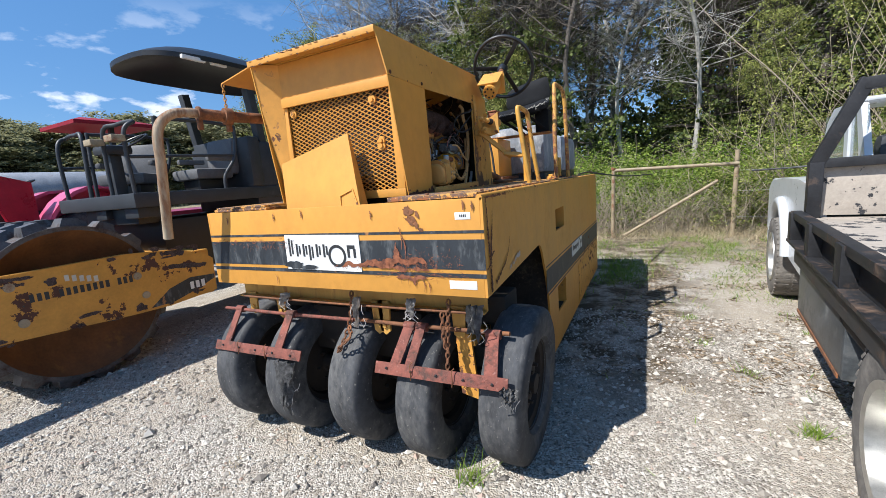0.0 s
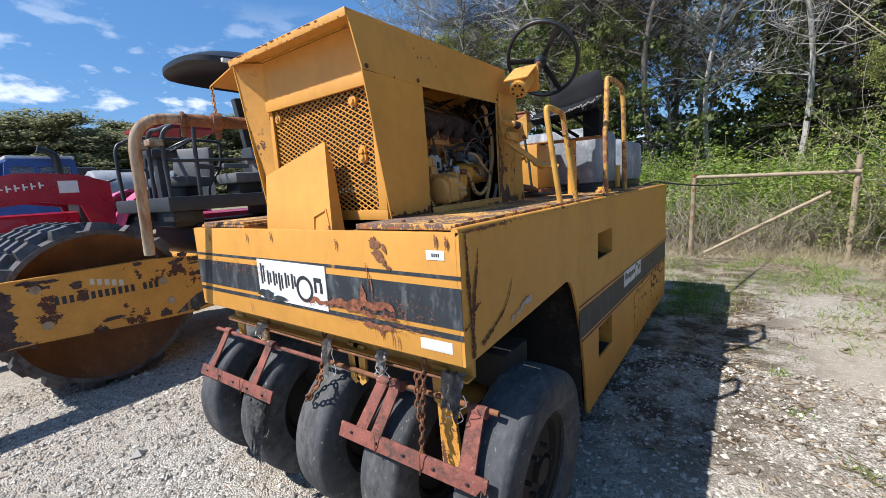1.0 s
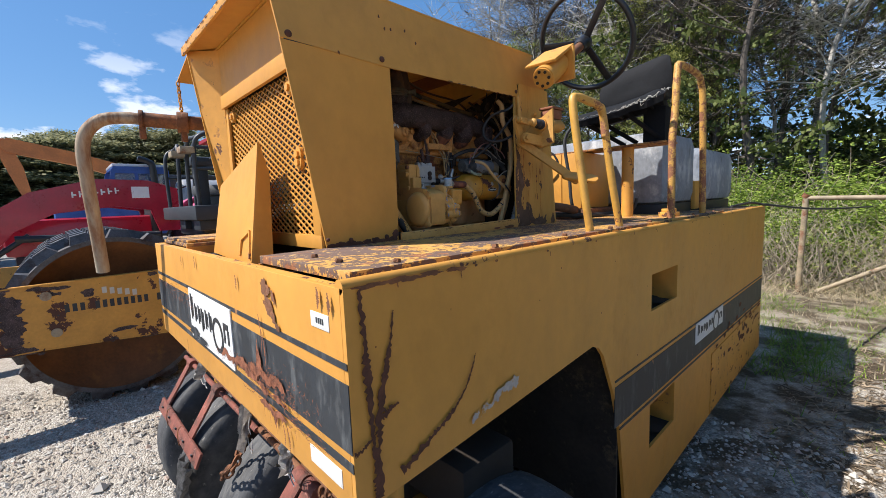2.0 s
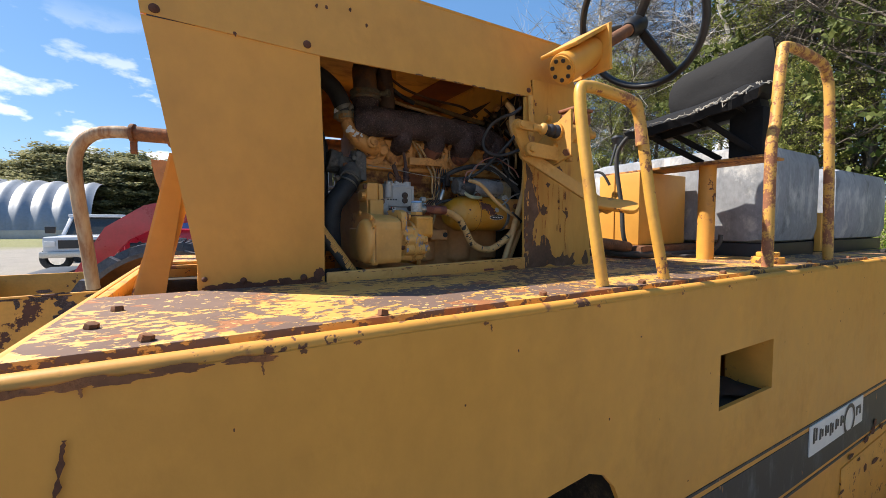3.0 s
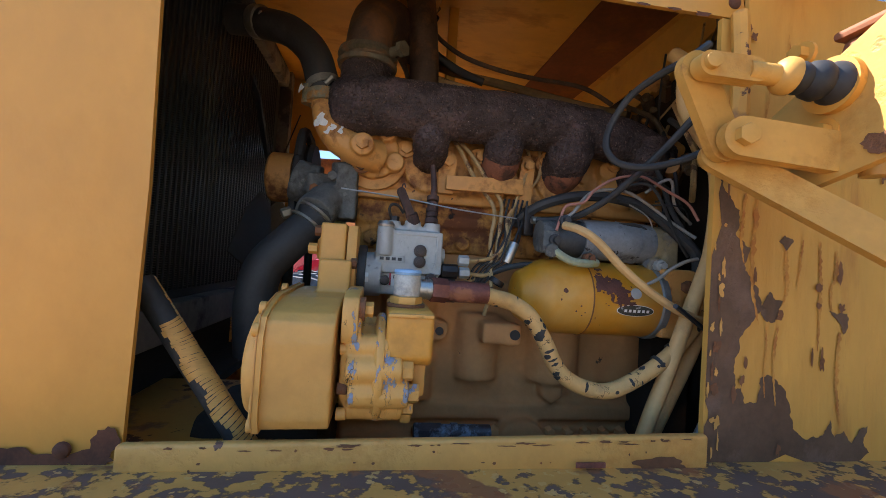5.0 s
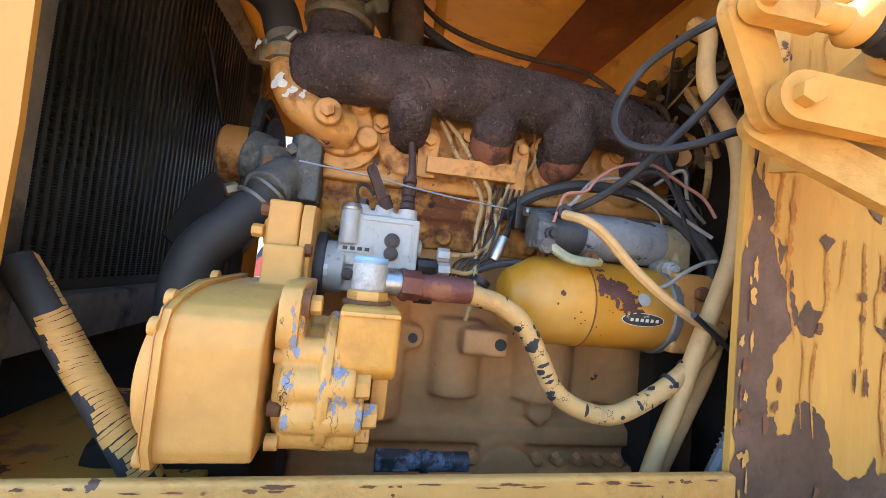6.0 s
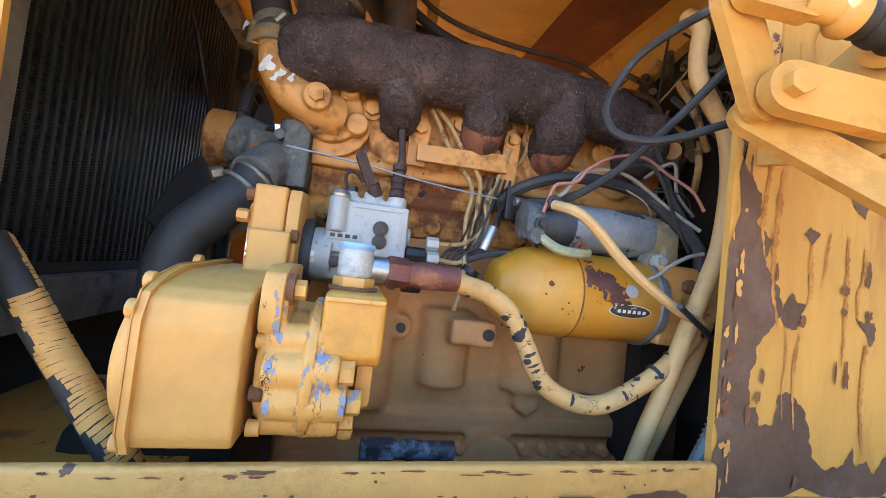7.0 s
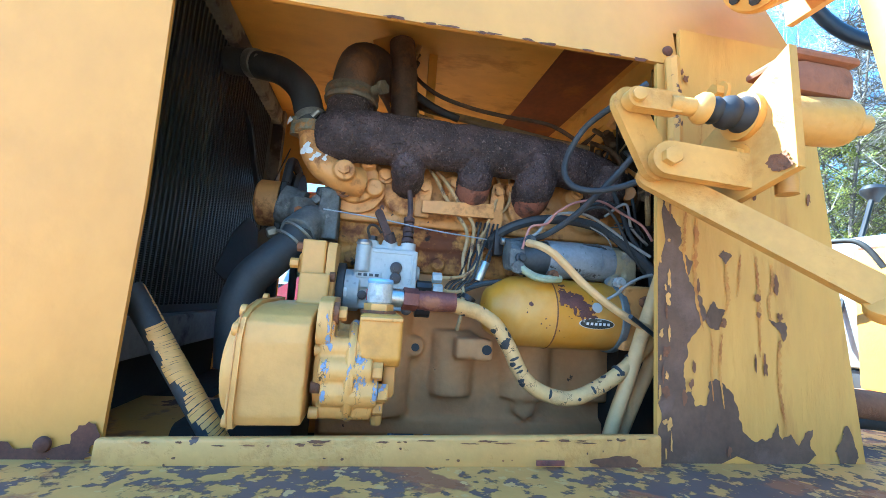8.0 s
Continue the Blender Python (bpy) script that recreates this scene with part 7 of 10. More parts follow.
pump_iron = surf("grey_pump_iron", (0.125, 0.130, 0.125), 0.7, 0.15, var=0.22, scale=25, bump=0.45, col2=(0.055, 0.048, 0.042), mask=(0.5, 0.65), mscale=20, col3=(0.26, 0.25, 0.22), mask3=(0.62, 0.72), m3scale=45)
bm = bm_new()
box(bm, (-0.79, 0.600, 1.612), (-0.700, 0.672, 1.672))
box(bm, (-0.77, 0.640, 1.60), (-0.690, 0.674, 1.690))
cyl(bm, (-0.745, 0.604, 1.655), (-0.745, 0.565, 1.665), 0.036, seg=24)
cyl(bm, (-0.715, 0.603, 1.640), (-0.715, 0.603, 1.672), 0.016, seg=16)
cyl(bm, (-0.712, 0.642, 1.66), (-0.712, 0.642, 1.694), 0.013, seg=16)
cyl(bm, (-0.712, 0.662, 1.66), (-0.712, 0.662, 1.700), 0.012, seg=16)
cyl(bm, (-0.715, 0.628, 1.632), (-0.672, 0.612, 1.600), 0.031, seg=24)
wp = part("water_pump", fuse(bm, 0.0024, 4, ((90, 0.0010),)), pump_iron, engine, "grey cast water pump")
for y, z, mt in ((0.607, 1.645, rust), (0.655, 1.64, pump_iron), (0.634, 1.668, pump_iron)):
    bm = bm_new()
    cyl(bm, (-0.704, y, z), (-0.690, y, z), 0.0080, seg=6, bev=0.001)
    part("pump_bolt", bm, mt, wp)
bm = bm_new()
tube(bm, [(-0.68, 0.616, 1.606), (-0.675, 0.61, 1.587), (-0.66, 0.582, 1.554), (-0.65, 0.555, 1.52), (-0.645, 0.546, 1.486), (-0.645, 0.544, 1.449), (-0.65, 0.548, 1.39)], 0.0285, 24, 8)
part("lower_radiator_hose", bm, hose_black, engine, "thick black lower radiator hose")
bm = bm_new()
d = Vector((0.306, -0.521, -0.797))
p = Vector((-0.678, 0.613, 1.597))
for s in (-0.004, 0.016):
    lathe(bm, [(0.0288, -0.003), (0.0318, -0.002), (0.0318, 0.002), (0.0288, 0.003)], p + d * s, p + d * 2, 32, close=True)
cyl(bm, p + Vector((0.006, -0.034, 0.006)), p + Vector((0.012, -0.046, 0.000)), 0.0085, seg=6, bev=0.001)
part("hose_clamp", bm, bpy.data.materials["tarnished_clamp"], engine)
bm = bm_new()
lathe(bm, [(0.02, 0.0), (0.060, 0.0), (0.064, 0.006), (0.056, 0.014), (0.064, 0.022), (0.060, 0.030), (0.02, 0.030)], (-0.85, 0.552, 1.690), (-0.85, 0.60, 1.690), 32)
part("fan_belt_pulley", bm, steel_dark, engine)
bm = bm_new()
lathe(bm, [(0.0, 0.0), (0.042, 0.0), (0.047, 0.005), (0.047, 0.045), (0.0, 0.045)], (-0.84, 0.500, 1.682), (-0.84, 0.60, 1.682), 32)
part("fan_pulley", bm, engine_paint, engine, "yellow fan hub")
bm = bm_new()
tube(bm, [(-0.775, 0.562, 1.71), (-0.80, 0.562, 1.76), (-0.85, 0.562, 1.768), (-0.91, 0.562, 1.73), (-0.95, 0.562, 1.45), (-0.85, 0.562, 1.35), (-0.77, 0.562, 1.42), (-0.76, 0.562, 1.6), (-0.775, 0.562, 1.71)], 0.009, 8, 5)
part("fan_belt", bm, hose_black, engine)
fan = new("fan", None)
fan.parent = engine
for k in range(4):
    a = radians(45 + 90 * k)
    bm = bm_new()
    sheet(bm, [[(0.05, -0.018), (0.12, -0.05), (0.225, -0.058), (0.235, 0.03), (0.12, 0.032), (0.05, 0.018)]], "y", -0.0015, 0.003)
    bmesh.ops.transform(bm, matrix=pose(-0.94, 0.475, 1.682) @ Matrix.Rotation(a, 4, "Y") @ Matrix.Rotation(radians(24), 4, "X"), verts=bm.verts)
    part("fan_blade", bm, hose_black, fan)
# radiator and its shroud
bm = bm_new()
box(bm, (-1.22, 0.30, 1.455), (-0.535, 0.405, 2.02), 0.004)
rad = part("radiator", bm, steel_dark, roller, "dark finned radiator behind the grille")
bm = bm_new()
for k in range(40):
    x = -0.553 - 0.0158 * k
    box(bm, (x - 0.0028, 0.405, 1.47), (x + 0.0028, 0.4105, 2.0), 0.001)
part("radiator_tube", bm, surf("radiator_black", (0.028, 0.034, 0.042), 0.45, 0.3, var=0.3, scale=20, bump=0.3, col2=(0.075, 0.075, 0.07), mask=(0.58, 0.70), mscale=6), rad, kind="stuff")
bm = bm_new()
for k in range(150):
    z = 1.474 + 0.0035 * k
    box(bm, (-1.18, 0.403, z), (-0.546, 0.4088, z + 0.0009))
part("radiator_fin", bm, surf("fin_metal", (0.060, 0.062, 0.062), 0.45, 0.5, var=0.3, scale=30, bump=0.1, col2=(0.42, 0.40, 0.36), mask=(0.60, 0.66), mscale=5, frag=0.5), rad, kind="stuff")
bm = bm_new()
box(bm, (-0.545, 0.285, 1.40), (-0.505, 0.445, 2.05), 0.003)
box(bm, (-1.25, 0.285, 1.40), (-1.22, 0.435, 2.05), 0.003)
box(bm, (-1.22, 0.29, 1.40), (-0.535, 0.43, 1.455), 0.004)
box(bm, (-1.22, 0.29, 2.0), (-0.535, 0.43, 2.05), 0.01)
part("radiator_frame", bm, surf("rad_frame", (0.16, 0.145, 0.125), 0.75, var=0.2, scale=10, bump=0.2, col2=(0.05, 0.045, 0.042), mask=(0.50, 0.58), mscale=9), rad)
# added sheet: stops daylight under the radiator, near-black for shade
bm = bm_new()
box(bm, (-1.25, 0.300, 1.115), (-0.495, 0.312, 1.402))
part("daylight_block", bm, shade_dark, rad, "added dark sheet blocking daylight under the radiator")
SA, SB = Vector((-0.530, 0.452, 1.497)), Vector((-0.522, 0.585, 1.308))
bm = bm_new()
cyl(bm, SA, SB, 0.0140, seg=20)
brace = part("stay_tube", bm, hose_black, roller, "stay tube with cracked flaking yellow paint")
rr = random.Random(44)
sd = (SB - SA).normalized()
s1 = Vector((1, 0, 0)) - sd * sd.x
s1.normalize()
s2 = sd.cross(s1)
f = 0.02
while f < 0.97:
    ln = rr.uniform(0.003, 0.010)
    a0 = -2.7 + 0.9 * noise.noise(Vector((f * 14, 2, 0))) + rr.gauss(0, 0.08)
    a1 = 0.15 + 0.8 * noise.noise(Vector((f * 9, 7, 0))) + rr.gauss(0, 0.08) - (1.7 if f < 0.22 or f > 0.93 else 0.0)
    L = (SB - SA).length
    bm = bm_new()
    rows = []
    for k in range(13):
        a = a0 + (a1 - a0) * k / 12
        e = s1 * math.cos(a) + s2 * math.sin(a)
        r0 = 0.0147 + rr.uniform(0, 0.0006)
        sk = 0.0026 * math.sin(a * 1.3 + f * 9)
        rows.append((bm.verts.new(SA + sd * (f * L + sk + rr.uniform(0, 0.0007)) + e * r0), bm.verts.new(SA + sd * (f * L + sk + ln - rr.uniform(-0.0002, 0.0005)) + e * r0)))
    for p, q in zip(rows, rows[1:]):
        bm.faces.new((p[0], p[1], q[1], q[0]))
    part("paint_flake", bm, flake_cream, brace)
    f += ln / L
bm = bm_new()
box(bm, (-0.80, 0.36, 1.300), (-0.50, 0.62, 1.306), 0.002)
part("bay_floor", bm, paint_edge, hood, "yellow floor plate under the radiator")
bm = bm_new()
box(bm, (-0.72, 0.50, 1.08), (-0.56, 0.66, 1.33), 0.02)
part("engine_mount", bm, shade_dark, engine)

# gear case with the two pumps
bm = bm_new()
sheet(bm, [[(-0.645, 1.360), (-0.456, 1.360), (-0.450, 1.372), (-0.447, 1.45), (-0.452, 1.470), (-0.466, 1.479), (-0.490, 1.485), (-0.52, 1.490), (-0.645, 1.493)]], "y", 0.608, 0.072)
box(bm, (-0.645, 0.600, 1.362), (-0.452, 0.612, 1.452))
box(bm, (-0.64, 0.64, 1.48), (-0.575, 0.682, 1.535))
gear = part("gear_case", fuse(bm, 0.0022, 5, ((30, 0.0006), (110, 0.0002))), pump_paint, engine, "cream-yellow pump drive gear case")
bm = bm_new()
sheet(bm, [[(-0.642, 1.358), (-0.4515, 1.358), (-0.4435, 1.375), (-0.4435, 1.455), (-0.452, 1.475), (-0.474, 1.485), (-0.51, 1.493), (-0.642, 1.497)]], "y", 0.6065, 0.0055)
part("case_flange", bm, pump_paint, gear)
bm = bm_new()
sheet(bm, [[(-0.642, 1.356), (-0.4525, 1.356), (-0.4425, 1.375), (-0.4425, 1.455), (-0.451, 1.476), (-0.474, 1.4865), (-0.51, 1.494), (-0.642, 1.498)]], "y", 0.6052, 0.0012)
part("case_seam", bm, engine_paint, gear)
for x, z in ((-0.455, 1.366), (-0.450, 1.462), (-0.470, 1.481), (-0.56, 1.494)):
    bm = bm_new()
    cyl(bm, (x, 0.600, z), (x, 0.607, z), 0.0075, seg=10, bev=0.0015)
    part("case_bolt", bm, pump_paint, gear)
bm = bm_new()
lathe(bm, [(0.0, 0.0), (0.045, 0.0), (0.056, 0.004), (0.060, 0.010), (0.060, 0.016), (0, 0.016)], (-0.508, 0.588, 1.418), (-0.508, 0.61, 1.418), 40)
part("rear_cover", bm, pump_paint, gear)
bm = bm_new()
box(bm, (-0.66, 0.637, 1.48), (-0.592, 0.672, 1.585))
box(bm, (-0.66, 0.632, 1.535), (-0.600, 0.650, 1.562))
upper = part("upper_case", fuse(bm, 0.0022, 4), pump_paint, gear)
bm = bm_new()
sheet(bm, [[(-0.66, 1.488), (-0.594, 1.488), (-0.590, 1.50), (-0.590, 1.568), (-0.598, 1.583), (-0.66, 1.587)]], "y", 0.6735, 0.0135)
bmesh.ops.bevel(bm, geom=[e for e in bm.edges if e.calc_face_angle(0) > 0.6], offset=0.002, segments=2, affect="EDGES", profile=0.6)
part("cover_plate", bm, pump_paint, upper)
for y0, y1, z, x, mt in ((0.622, 0.634, 1.548, -0.598, pump_paint), (0.629, 0.639, 1.573, -0.600, rust), (0.6805, 0.6885, 1.531, -0.5895, rust)):
    bm = bm_new()
    cyl(bm, (x, y0, z), (x, y1, z), 0.0075, seg=6, bev=0.001)
    part("case_bolt", bm, mt, upper)

c = Vector((-0.512, 0, 1.414))
bm = bm_new()
cyl(bm, (c.x, 0.686, c.z), (c.x, 0.722, c.z), 0.048, seg=40)
cyl(bm, (c.x, 0.735, c.z), (c.x, 0.752, c.z), 0.047, seg=40)
for k, (a, ext, r) in enumerate(((8, 0.760, 0.015), (-24, 0.768, 0.016), (-56, 0.764, 0.015), (-90, 0.758, 0.014), (40, 0.745, 0.014), (118, 0.745, 0.014), (180, 0.758, 0.014), (225, 0.758, 0.014))):
    e = Vector((math.cos(radians(a)), 0, math.sin(radians(a)))) * 0.046
    cyl(bm, (c.x + e.x, 0.692 + 0.004 * (k % 2), c.z + e.z), (c.x + e.x, ext - 0.008, c.z + e.z), r, seg=20)
box(bm, (-0.56, 0.688, 1.43), (-0.466, 0.705, 1.478))
hyd = part("hydraulic_pump", fuse(bm, 0.0019, 4, ((60, 0.0010), (170, 0.0004))), pump_blue, engine, "hydraulic pump, yellow paint flaking to blue")
bm = bm_new()
lathe(bm, [(0.045, 0.720), (0.0565, 0.721), (0.0610, 0.724), (0.0615, 0.728), (0.0600, 0.7315), (0.0560, 0.733), (0.0562, 0.7355), (0.0550, 0.738), (0.045, 0.739)], (c.x, 0, c.z), (c.x, 1, c.z), 56, close=True)
for v in bm.verts:
    v.co += Vector((1, 0, 1)) * 0.0008 * noise.noise(v.co * 90)
part("seam_flange", bm, pump_blue, hyd)
bm = bm_new()
sheet(bm, [[(-0.56, 1.448), (-0.464, 1.448), (-0.459, 1.458), (-0.459, 1.486), (-0.466, 1.497), (-0.485, 1.503), (-0.56, 1.503)]], "y", 0.6845, 0.0175)
bmesh.ops.bevel(bm, geom=[e for e in bm.edges if e.calc_face_angle(0) > 0.6], offset=0.003, segments=2, affect="EDGES", profile=0.6)
part("mount_ear", bm, pump_blue, hyd)
bm = bm_new()
cyl(bm, (-0.476, 0.702, 1.484), (-0.476, 0.708, 1.484), 0.013, seg=20)
part("ear_washer", bm, rust, hyd)
bm = bm_new()
cyl(bm, (-0.476, 0.708, 1.484), (-0.476, 0.717, 1.484), 0.0085, seg=6, bev=0.001)
part("ear_bolt", bm, pump_paint, hyd)
for a, ext, mt in ((8, 0.760, pump_blue), (-24, 0.768, pump_blue), (-56, 0.764, pump_blue), (-90, 0.758, pump_blue)):
    e = Vector((math.cos(radians(a)), 0, math.sin(radians(a)))) * 0.046
    bm = bm_new()
    cyl(bm, (c.x + e.x, ext - 0.008, c.z + e.z), (c.x + e.x, ext + 0.004, c.z + e.z), 0.0105, seg=6, bev=0.0012)
    part("pump_bolt", bm, mt, hyd)
for z, x, mt in ((1.441, -0.461, pump_paint), (1.400, -0.458, rust), (1.371, -0.463, pump_paint)):
    bm = bm_new()
    cyl(bm, (x - 0.010, 0.6845, z), (x - 0.010, 0.695, z), 0.0068, seg=10, bev=0.001)
    part("flange_bolt", bm, mt, hyd)
bm = bm_new()
sheet(bm, [[(-0.605, 1.424), (-0.474, 1.424), (-0.464, 1.434), (-0.464, 1.478), (-0.470, 1.486), (-0.605, 1.486)]], "y", 0.7325, 0.052)
bmesh.ops.bevel(bm, geom=[e for e in bm.edges if e.calc_face_angle(0) > 0.6], offset=0.006, segments=3, affect="EDGES", profile=0.6)
part("port_block", bm, surf("port_block_paint", (0.64, 0.30, 0.050), 0.5, var=0.08, scale=12, bump=0.3, col2=(0.44, 0.21, 0.05), mask=(0.52, 0.7), mscale=9), hyd)
bm = bm_new()
box(bm, (-0.60, 0.765, 1.385), (-0.486, 0.781, 1.428), 0.006)
box(bm, (-0.60, 0.755, 1.345), (-0.510, 0.770, 1.40), 0.006)
part("end_cover", bm, pump_paint, hyd)
bm = bm_new()
box(bm, (-0.575, 0.7335, 1.4785), (-0.4625, 0.7835, 1.4825), 0.0012)
part("port_gasket", bm, pump_blue, hyd)
FX, FY = -0.508, 0.754
bm = bm_new()
cyl(bm, (FX, FY, 1.485), (FX, FY, 1.4895), 0.0225, seg=32, bev=0.001)
part("seal_ring", bm, rust, hyd)
bm = bm_new()
cyl(bm, (FX, FY, 1.489), (FX, FY, 1.498), 0.0190, seg=6, bev=0.0015)
part("port_nut", bm, pump_paint, hyd)
bm = bm_new()
lathe(bm, [(0.0, 0.0), (0.0135, 0.0), (0.0140, 0.004), (0.0165, 0.007), (0.0165, 0.028), (0.0150, 0.031), (0.0, 0.031)], (FX, FY, 1.493), (FX, FY, 2.478), 12)
fitting = part("elbow_fitting", bm, surf("grimy_zinc", (0.50, 0.48, 0.43), 0.5, 0.25, var=0.14, scale=40, bump=0.3, col2=(0.30, 0.29, 0.27), mask=(0.5, 0.65), mscale=40), hyd, "grey plated elbow fitting with a blue cap")
bm = bm_new()
lathe(bm, [(0.0, 0.0), (0.0155, 0.0), (0.0168, 0.003), (0.0155, 0.006), (0.0, 0.007)], (FX, FY, 1.5235), (FX, FY, 2.5), 24)
part("cap", bm, blue_cap, fitting)
bm = bm_new()
cyl(bm, (FX - 0.006, FY + 0.012, 1.507), (FX - 0.008, FY + 0.030, 1.507), 0.0115, seg=18)
for k in range(6):
    cyl(bm, (FX - 0.007, FY + 0.0165 + 0.0022 * k, 1.507), (FX - 0.007, FY + 0.0175 + 0.0022 * k, 1.507), 0.0126, seg=20)
part("outlet_thread", bm, plated, fitting)
FO = Vector((FX - 0.008, FY + 0.030, 1.507))
bm = bm_new()
cyl(bm, FO, FO + Vector((-0.002, 0.020, -0.001)), 0.0150, seg=6, bev=0.001)
lathe(bm, [(0.0, 0.0), (0.012, 0.0), (0.0130, 0.004), (0.0122, 0.008), (0.0135, 0.012), (0.0135, 0.030), (0.0128, 0.052), (0.0, 0.053)], FO + Vector((-0.002, 0.020, -0.001)), FO + Vector((-0.03, 1.0, -0.01)), 24)
part("hose_ferrule", bm, surf("ferrule_rust", (0.17, 0.055, 0.040), 0.55, 0.2, var=0.25, scale=30, bump=0.35, col2=(0.30, 0.12, 0.06), mask=(0.5, 0.6), mscale=30), hyd, "rusty hose ferrule")
bm = bm_new()
PH = [(-0.522, 0.842, 1.505), (-0.53, 0.868, 1.500), (-0.538, 0.894, 1.494), (-0.54, 0.921, 1.478), (-0.54, 0.942, 1.448), (-0.54, 0.966, 1.407), (-0.54, 0.999, 1.386), (-0.54, 1.042, 1.381), (-0.545, 1.092, 1.401), (-0.548, 1.135, 1.430), (-0.552, 1.171, 1.466), (-0.56, 1.20, 1.50)]
tube(bm, PH, 0.0108, 16, 8)
press = part("pressure_hose", bm, hose_yellow, hyd, "cream-painted hose, paint flaking to black")
line = smooth(PH, 24)
bm = bm_new()
rr = random.Random(23)
for k in range(20, len(line) - 14, 3):
    if noise.noise(Vector((k * 0.040, 3.1, 0))) > 0.12 or k % 24 == 2:
        d = (line[k + 1] - line[k]).normalized()
        o = Vector((1, 0, 0)) - d * d.x
        o.normalize()
        o2 = d.cross(o)
        a0, w = rr.uniform(-1.9, 1.9), rr.uniform(0.3, 1.6)
        prev = None
        hw = rr.uniform(0.0010, 0.0055)
        for j in range(7):
            a = a0 + w * (j / 6 - 0.5)
            e = (o * math.cos(a) + o2 * math.sin(a)) * 0.01105
            q = hw * (1 - (j / 3 - 1) ** 2 * 0.8) * rr.uniform(0.6, 1.3)
            cur = (bm.verts.new(line[k] + e - d * q), bm.verts.new(line[k] + e + d * q))
            if prev:
                bm.faces.new((prev[0], prev[1], cur[1], cur[0]))
            prev = cur
part("flaked_gap", bm, hose_black, press, "black rubber where the paint has flaked", kind="stuff")

# injection pump
bm = bm_new()
box(bm, (-0.70, 0.712, 1.520), (-0.638, 0.813, 1.585))
box(bm, (-0.70, 0.722, 1.58), (-0.650, 0.806, 1.593))
box(bm, (-0.69, 0.718, 1.486), (-0.645, 0.810, 1.524))
cyl(bm, (-0.642, 0.7245, 1.545), (-0.642, 0.7245, 1.590), 0.0125, seg=20)
cyl(bm, (-0.66, 0.735, 1.585), (-0.66, 0.735, 1.600), 0.012, seg=16)
cyl(bm, (-0.66, 0.766, 1.585), (-0.66, 0.766, 1.602), 0.013, seg=16)
cyl(bm, (-0.66, 0.797, 1.585), (-0.66, 0.797, 1.600), 0.013, seg=16)
cyl(bm, (-0.665, 0.690, 1.515), (-0.665, 0.722, 1.515), 0.034, seg=28)
cyl(bm, (-0.66, 0.805, 1.55), (-0.66, 0.819, 1.55), 0.012, seg=16)
inj = part("injection_pump", fuse(bm, 0.0019, 3, ((90, 0.0004),)), alu, engine, "grey aluminium fuel injection pump")
bm = bm_new()
box(bm, (-0.6385, 0.7165, 1.5355), (-0.6360, 0.756, 1.5455), 0.0008)
box(bm, (-0.6385, 0.739, 1.578), (-0.6362, 0.806, 1.5815), 0.0008)
box(bm, (-0.6385, 0.8025, 1.530), (-0.6362, 0.806, 1.580), 0.0008)
part("raised_rib", bm, alu, inj)
bm = bm_new()
for k in range(4):
    box(bm, (-0.6362, 0.7185 + 0.009 * k, 1.5385), (-0.6355, 0.7245 + 0.009 * k, 1.5430))
part("plate_bars", bm, steel_dark, inj)
for y, z, r in ((0.7785, 1.555, 0.0098), (0.7785, 1.5385, 0.0092), (0.797, 1.514, 0.0085), (0.728, 1.508, 0.0075), (0.800, 1.489, 0.0085)):
    bm = bm_new()
    cyl(bm, (-0.642, y, z), (-0.632, y, z), r, seg=18, bev=0.0015)
    cyl(bm, (-0.632, y, z), (-0.6305, y, z), r * 0.55, seg=6)
    part("plug", bm, surf("oily_plug", (0.045, 0.028, 0.024), 0.4, 0.2, var=0.2, scale=60, bump=0.2) if "oily_plug" not in bpy.data.materials else bpy.data.materials["oily_plug"], inj)
bm = bm_new()
lathe(bm, [(0.0, 0.0), (0.0125, 0.0), (0.0132, 0.003), (0.0105, 0.008), (0.0, 0.010)], (-0.642, 0.7245, 1.589), (-0.642, 0.7245, 2.0), 20)
part("bright_cap", bm, plated, inj, "bright rubbed cap")
bm = bm_new()
box(bm, (-0.6465, 0.734, 1.500), (-0.6440, 0.752, 1.520), 0.0004)
tag = part("tag", bm, decal_white, inj, "white and red tag")
bm = bm_new()
box(bm, (-0.6442, 0.7345, 1.5005), (-0.6434, 0.7375, 1.5195))
part("tag_bar", bm, red_paint, tag)
bm = bm_new()
box(bm, (-0.6442, 0.741, 1.511), (-0.6434, 0.744, 1.5165))
box(bm, (-0.6442, 0.746, 1.511), (-0.6434, 0.7485, 1.5165))
part("tag_bar", bm, decal_black, tag)
bm = bm_new()
cyl(bm, (-0.640, 0.690, 1.512), (-0.640, 0.704, 1.512), 0.0110, seg=8, bev=0.001)
box(bm, (-0.650, 0.676, 1.498), (-0.628, 0.691, 1.524), 0.002)
part("coupling_nut", bm, decal_white, inj, "pale coupling nut")
bm = bm_new()
cyl(bm, (-0.665, 0.686, 1.515), (-0.665, 0.699, 1.515), 0.044, seg=32, bev=0.003)
part("pump_flange", bm, steel_dark, inj)
bm = bm_new()
cyl(bm, (-0.665, 0.808, 1.505), (-0.665, 0.838, 1.505), 0.019, seg=16)
cyl(bm, (-0.650, 0.815, 1.527), (-0.650, 0.84, 1.527), 0.0115, seg=8, bev=0.001)
cyl(bm, (-0.655, 0.815, 1.490), (-0.655, 0.84, 1.490), 0.012, seg=8, bev=0.001)
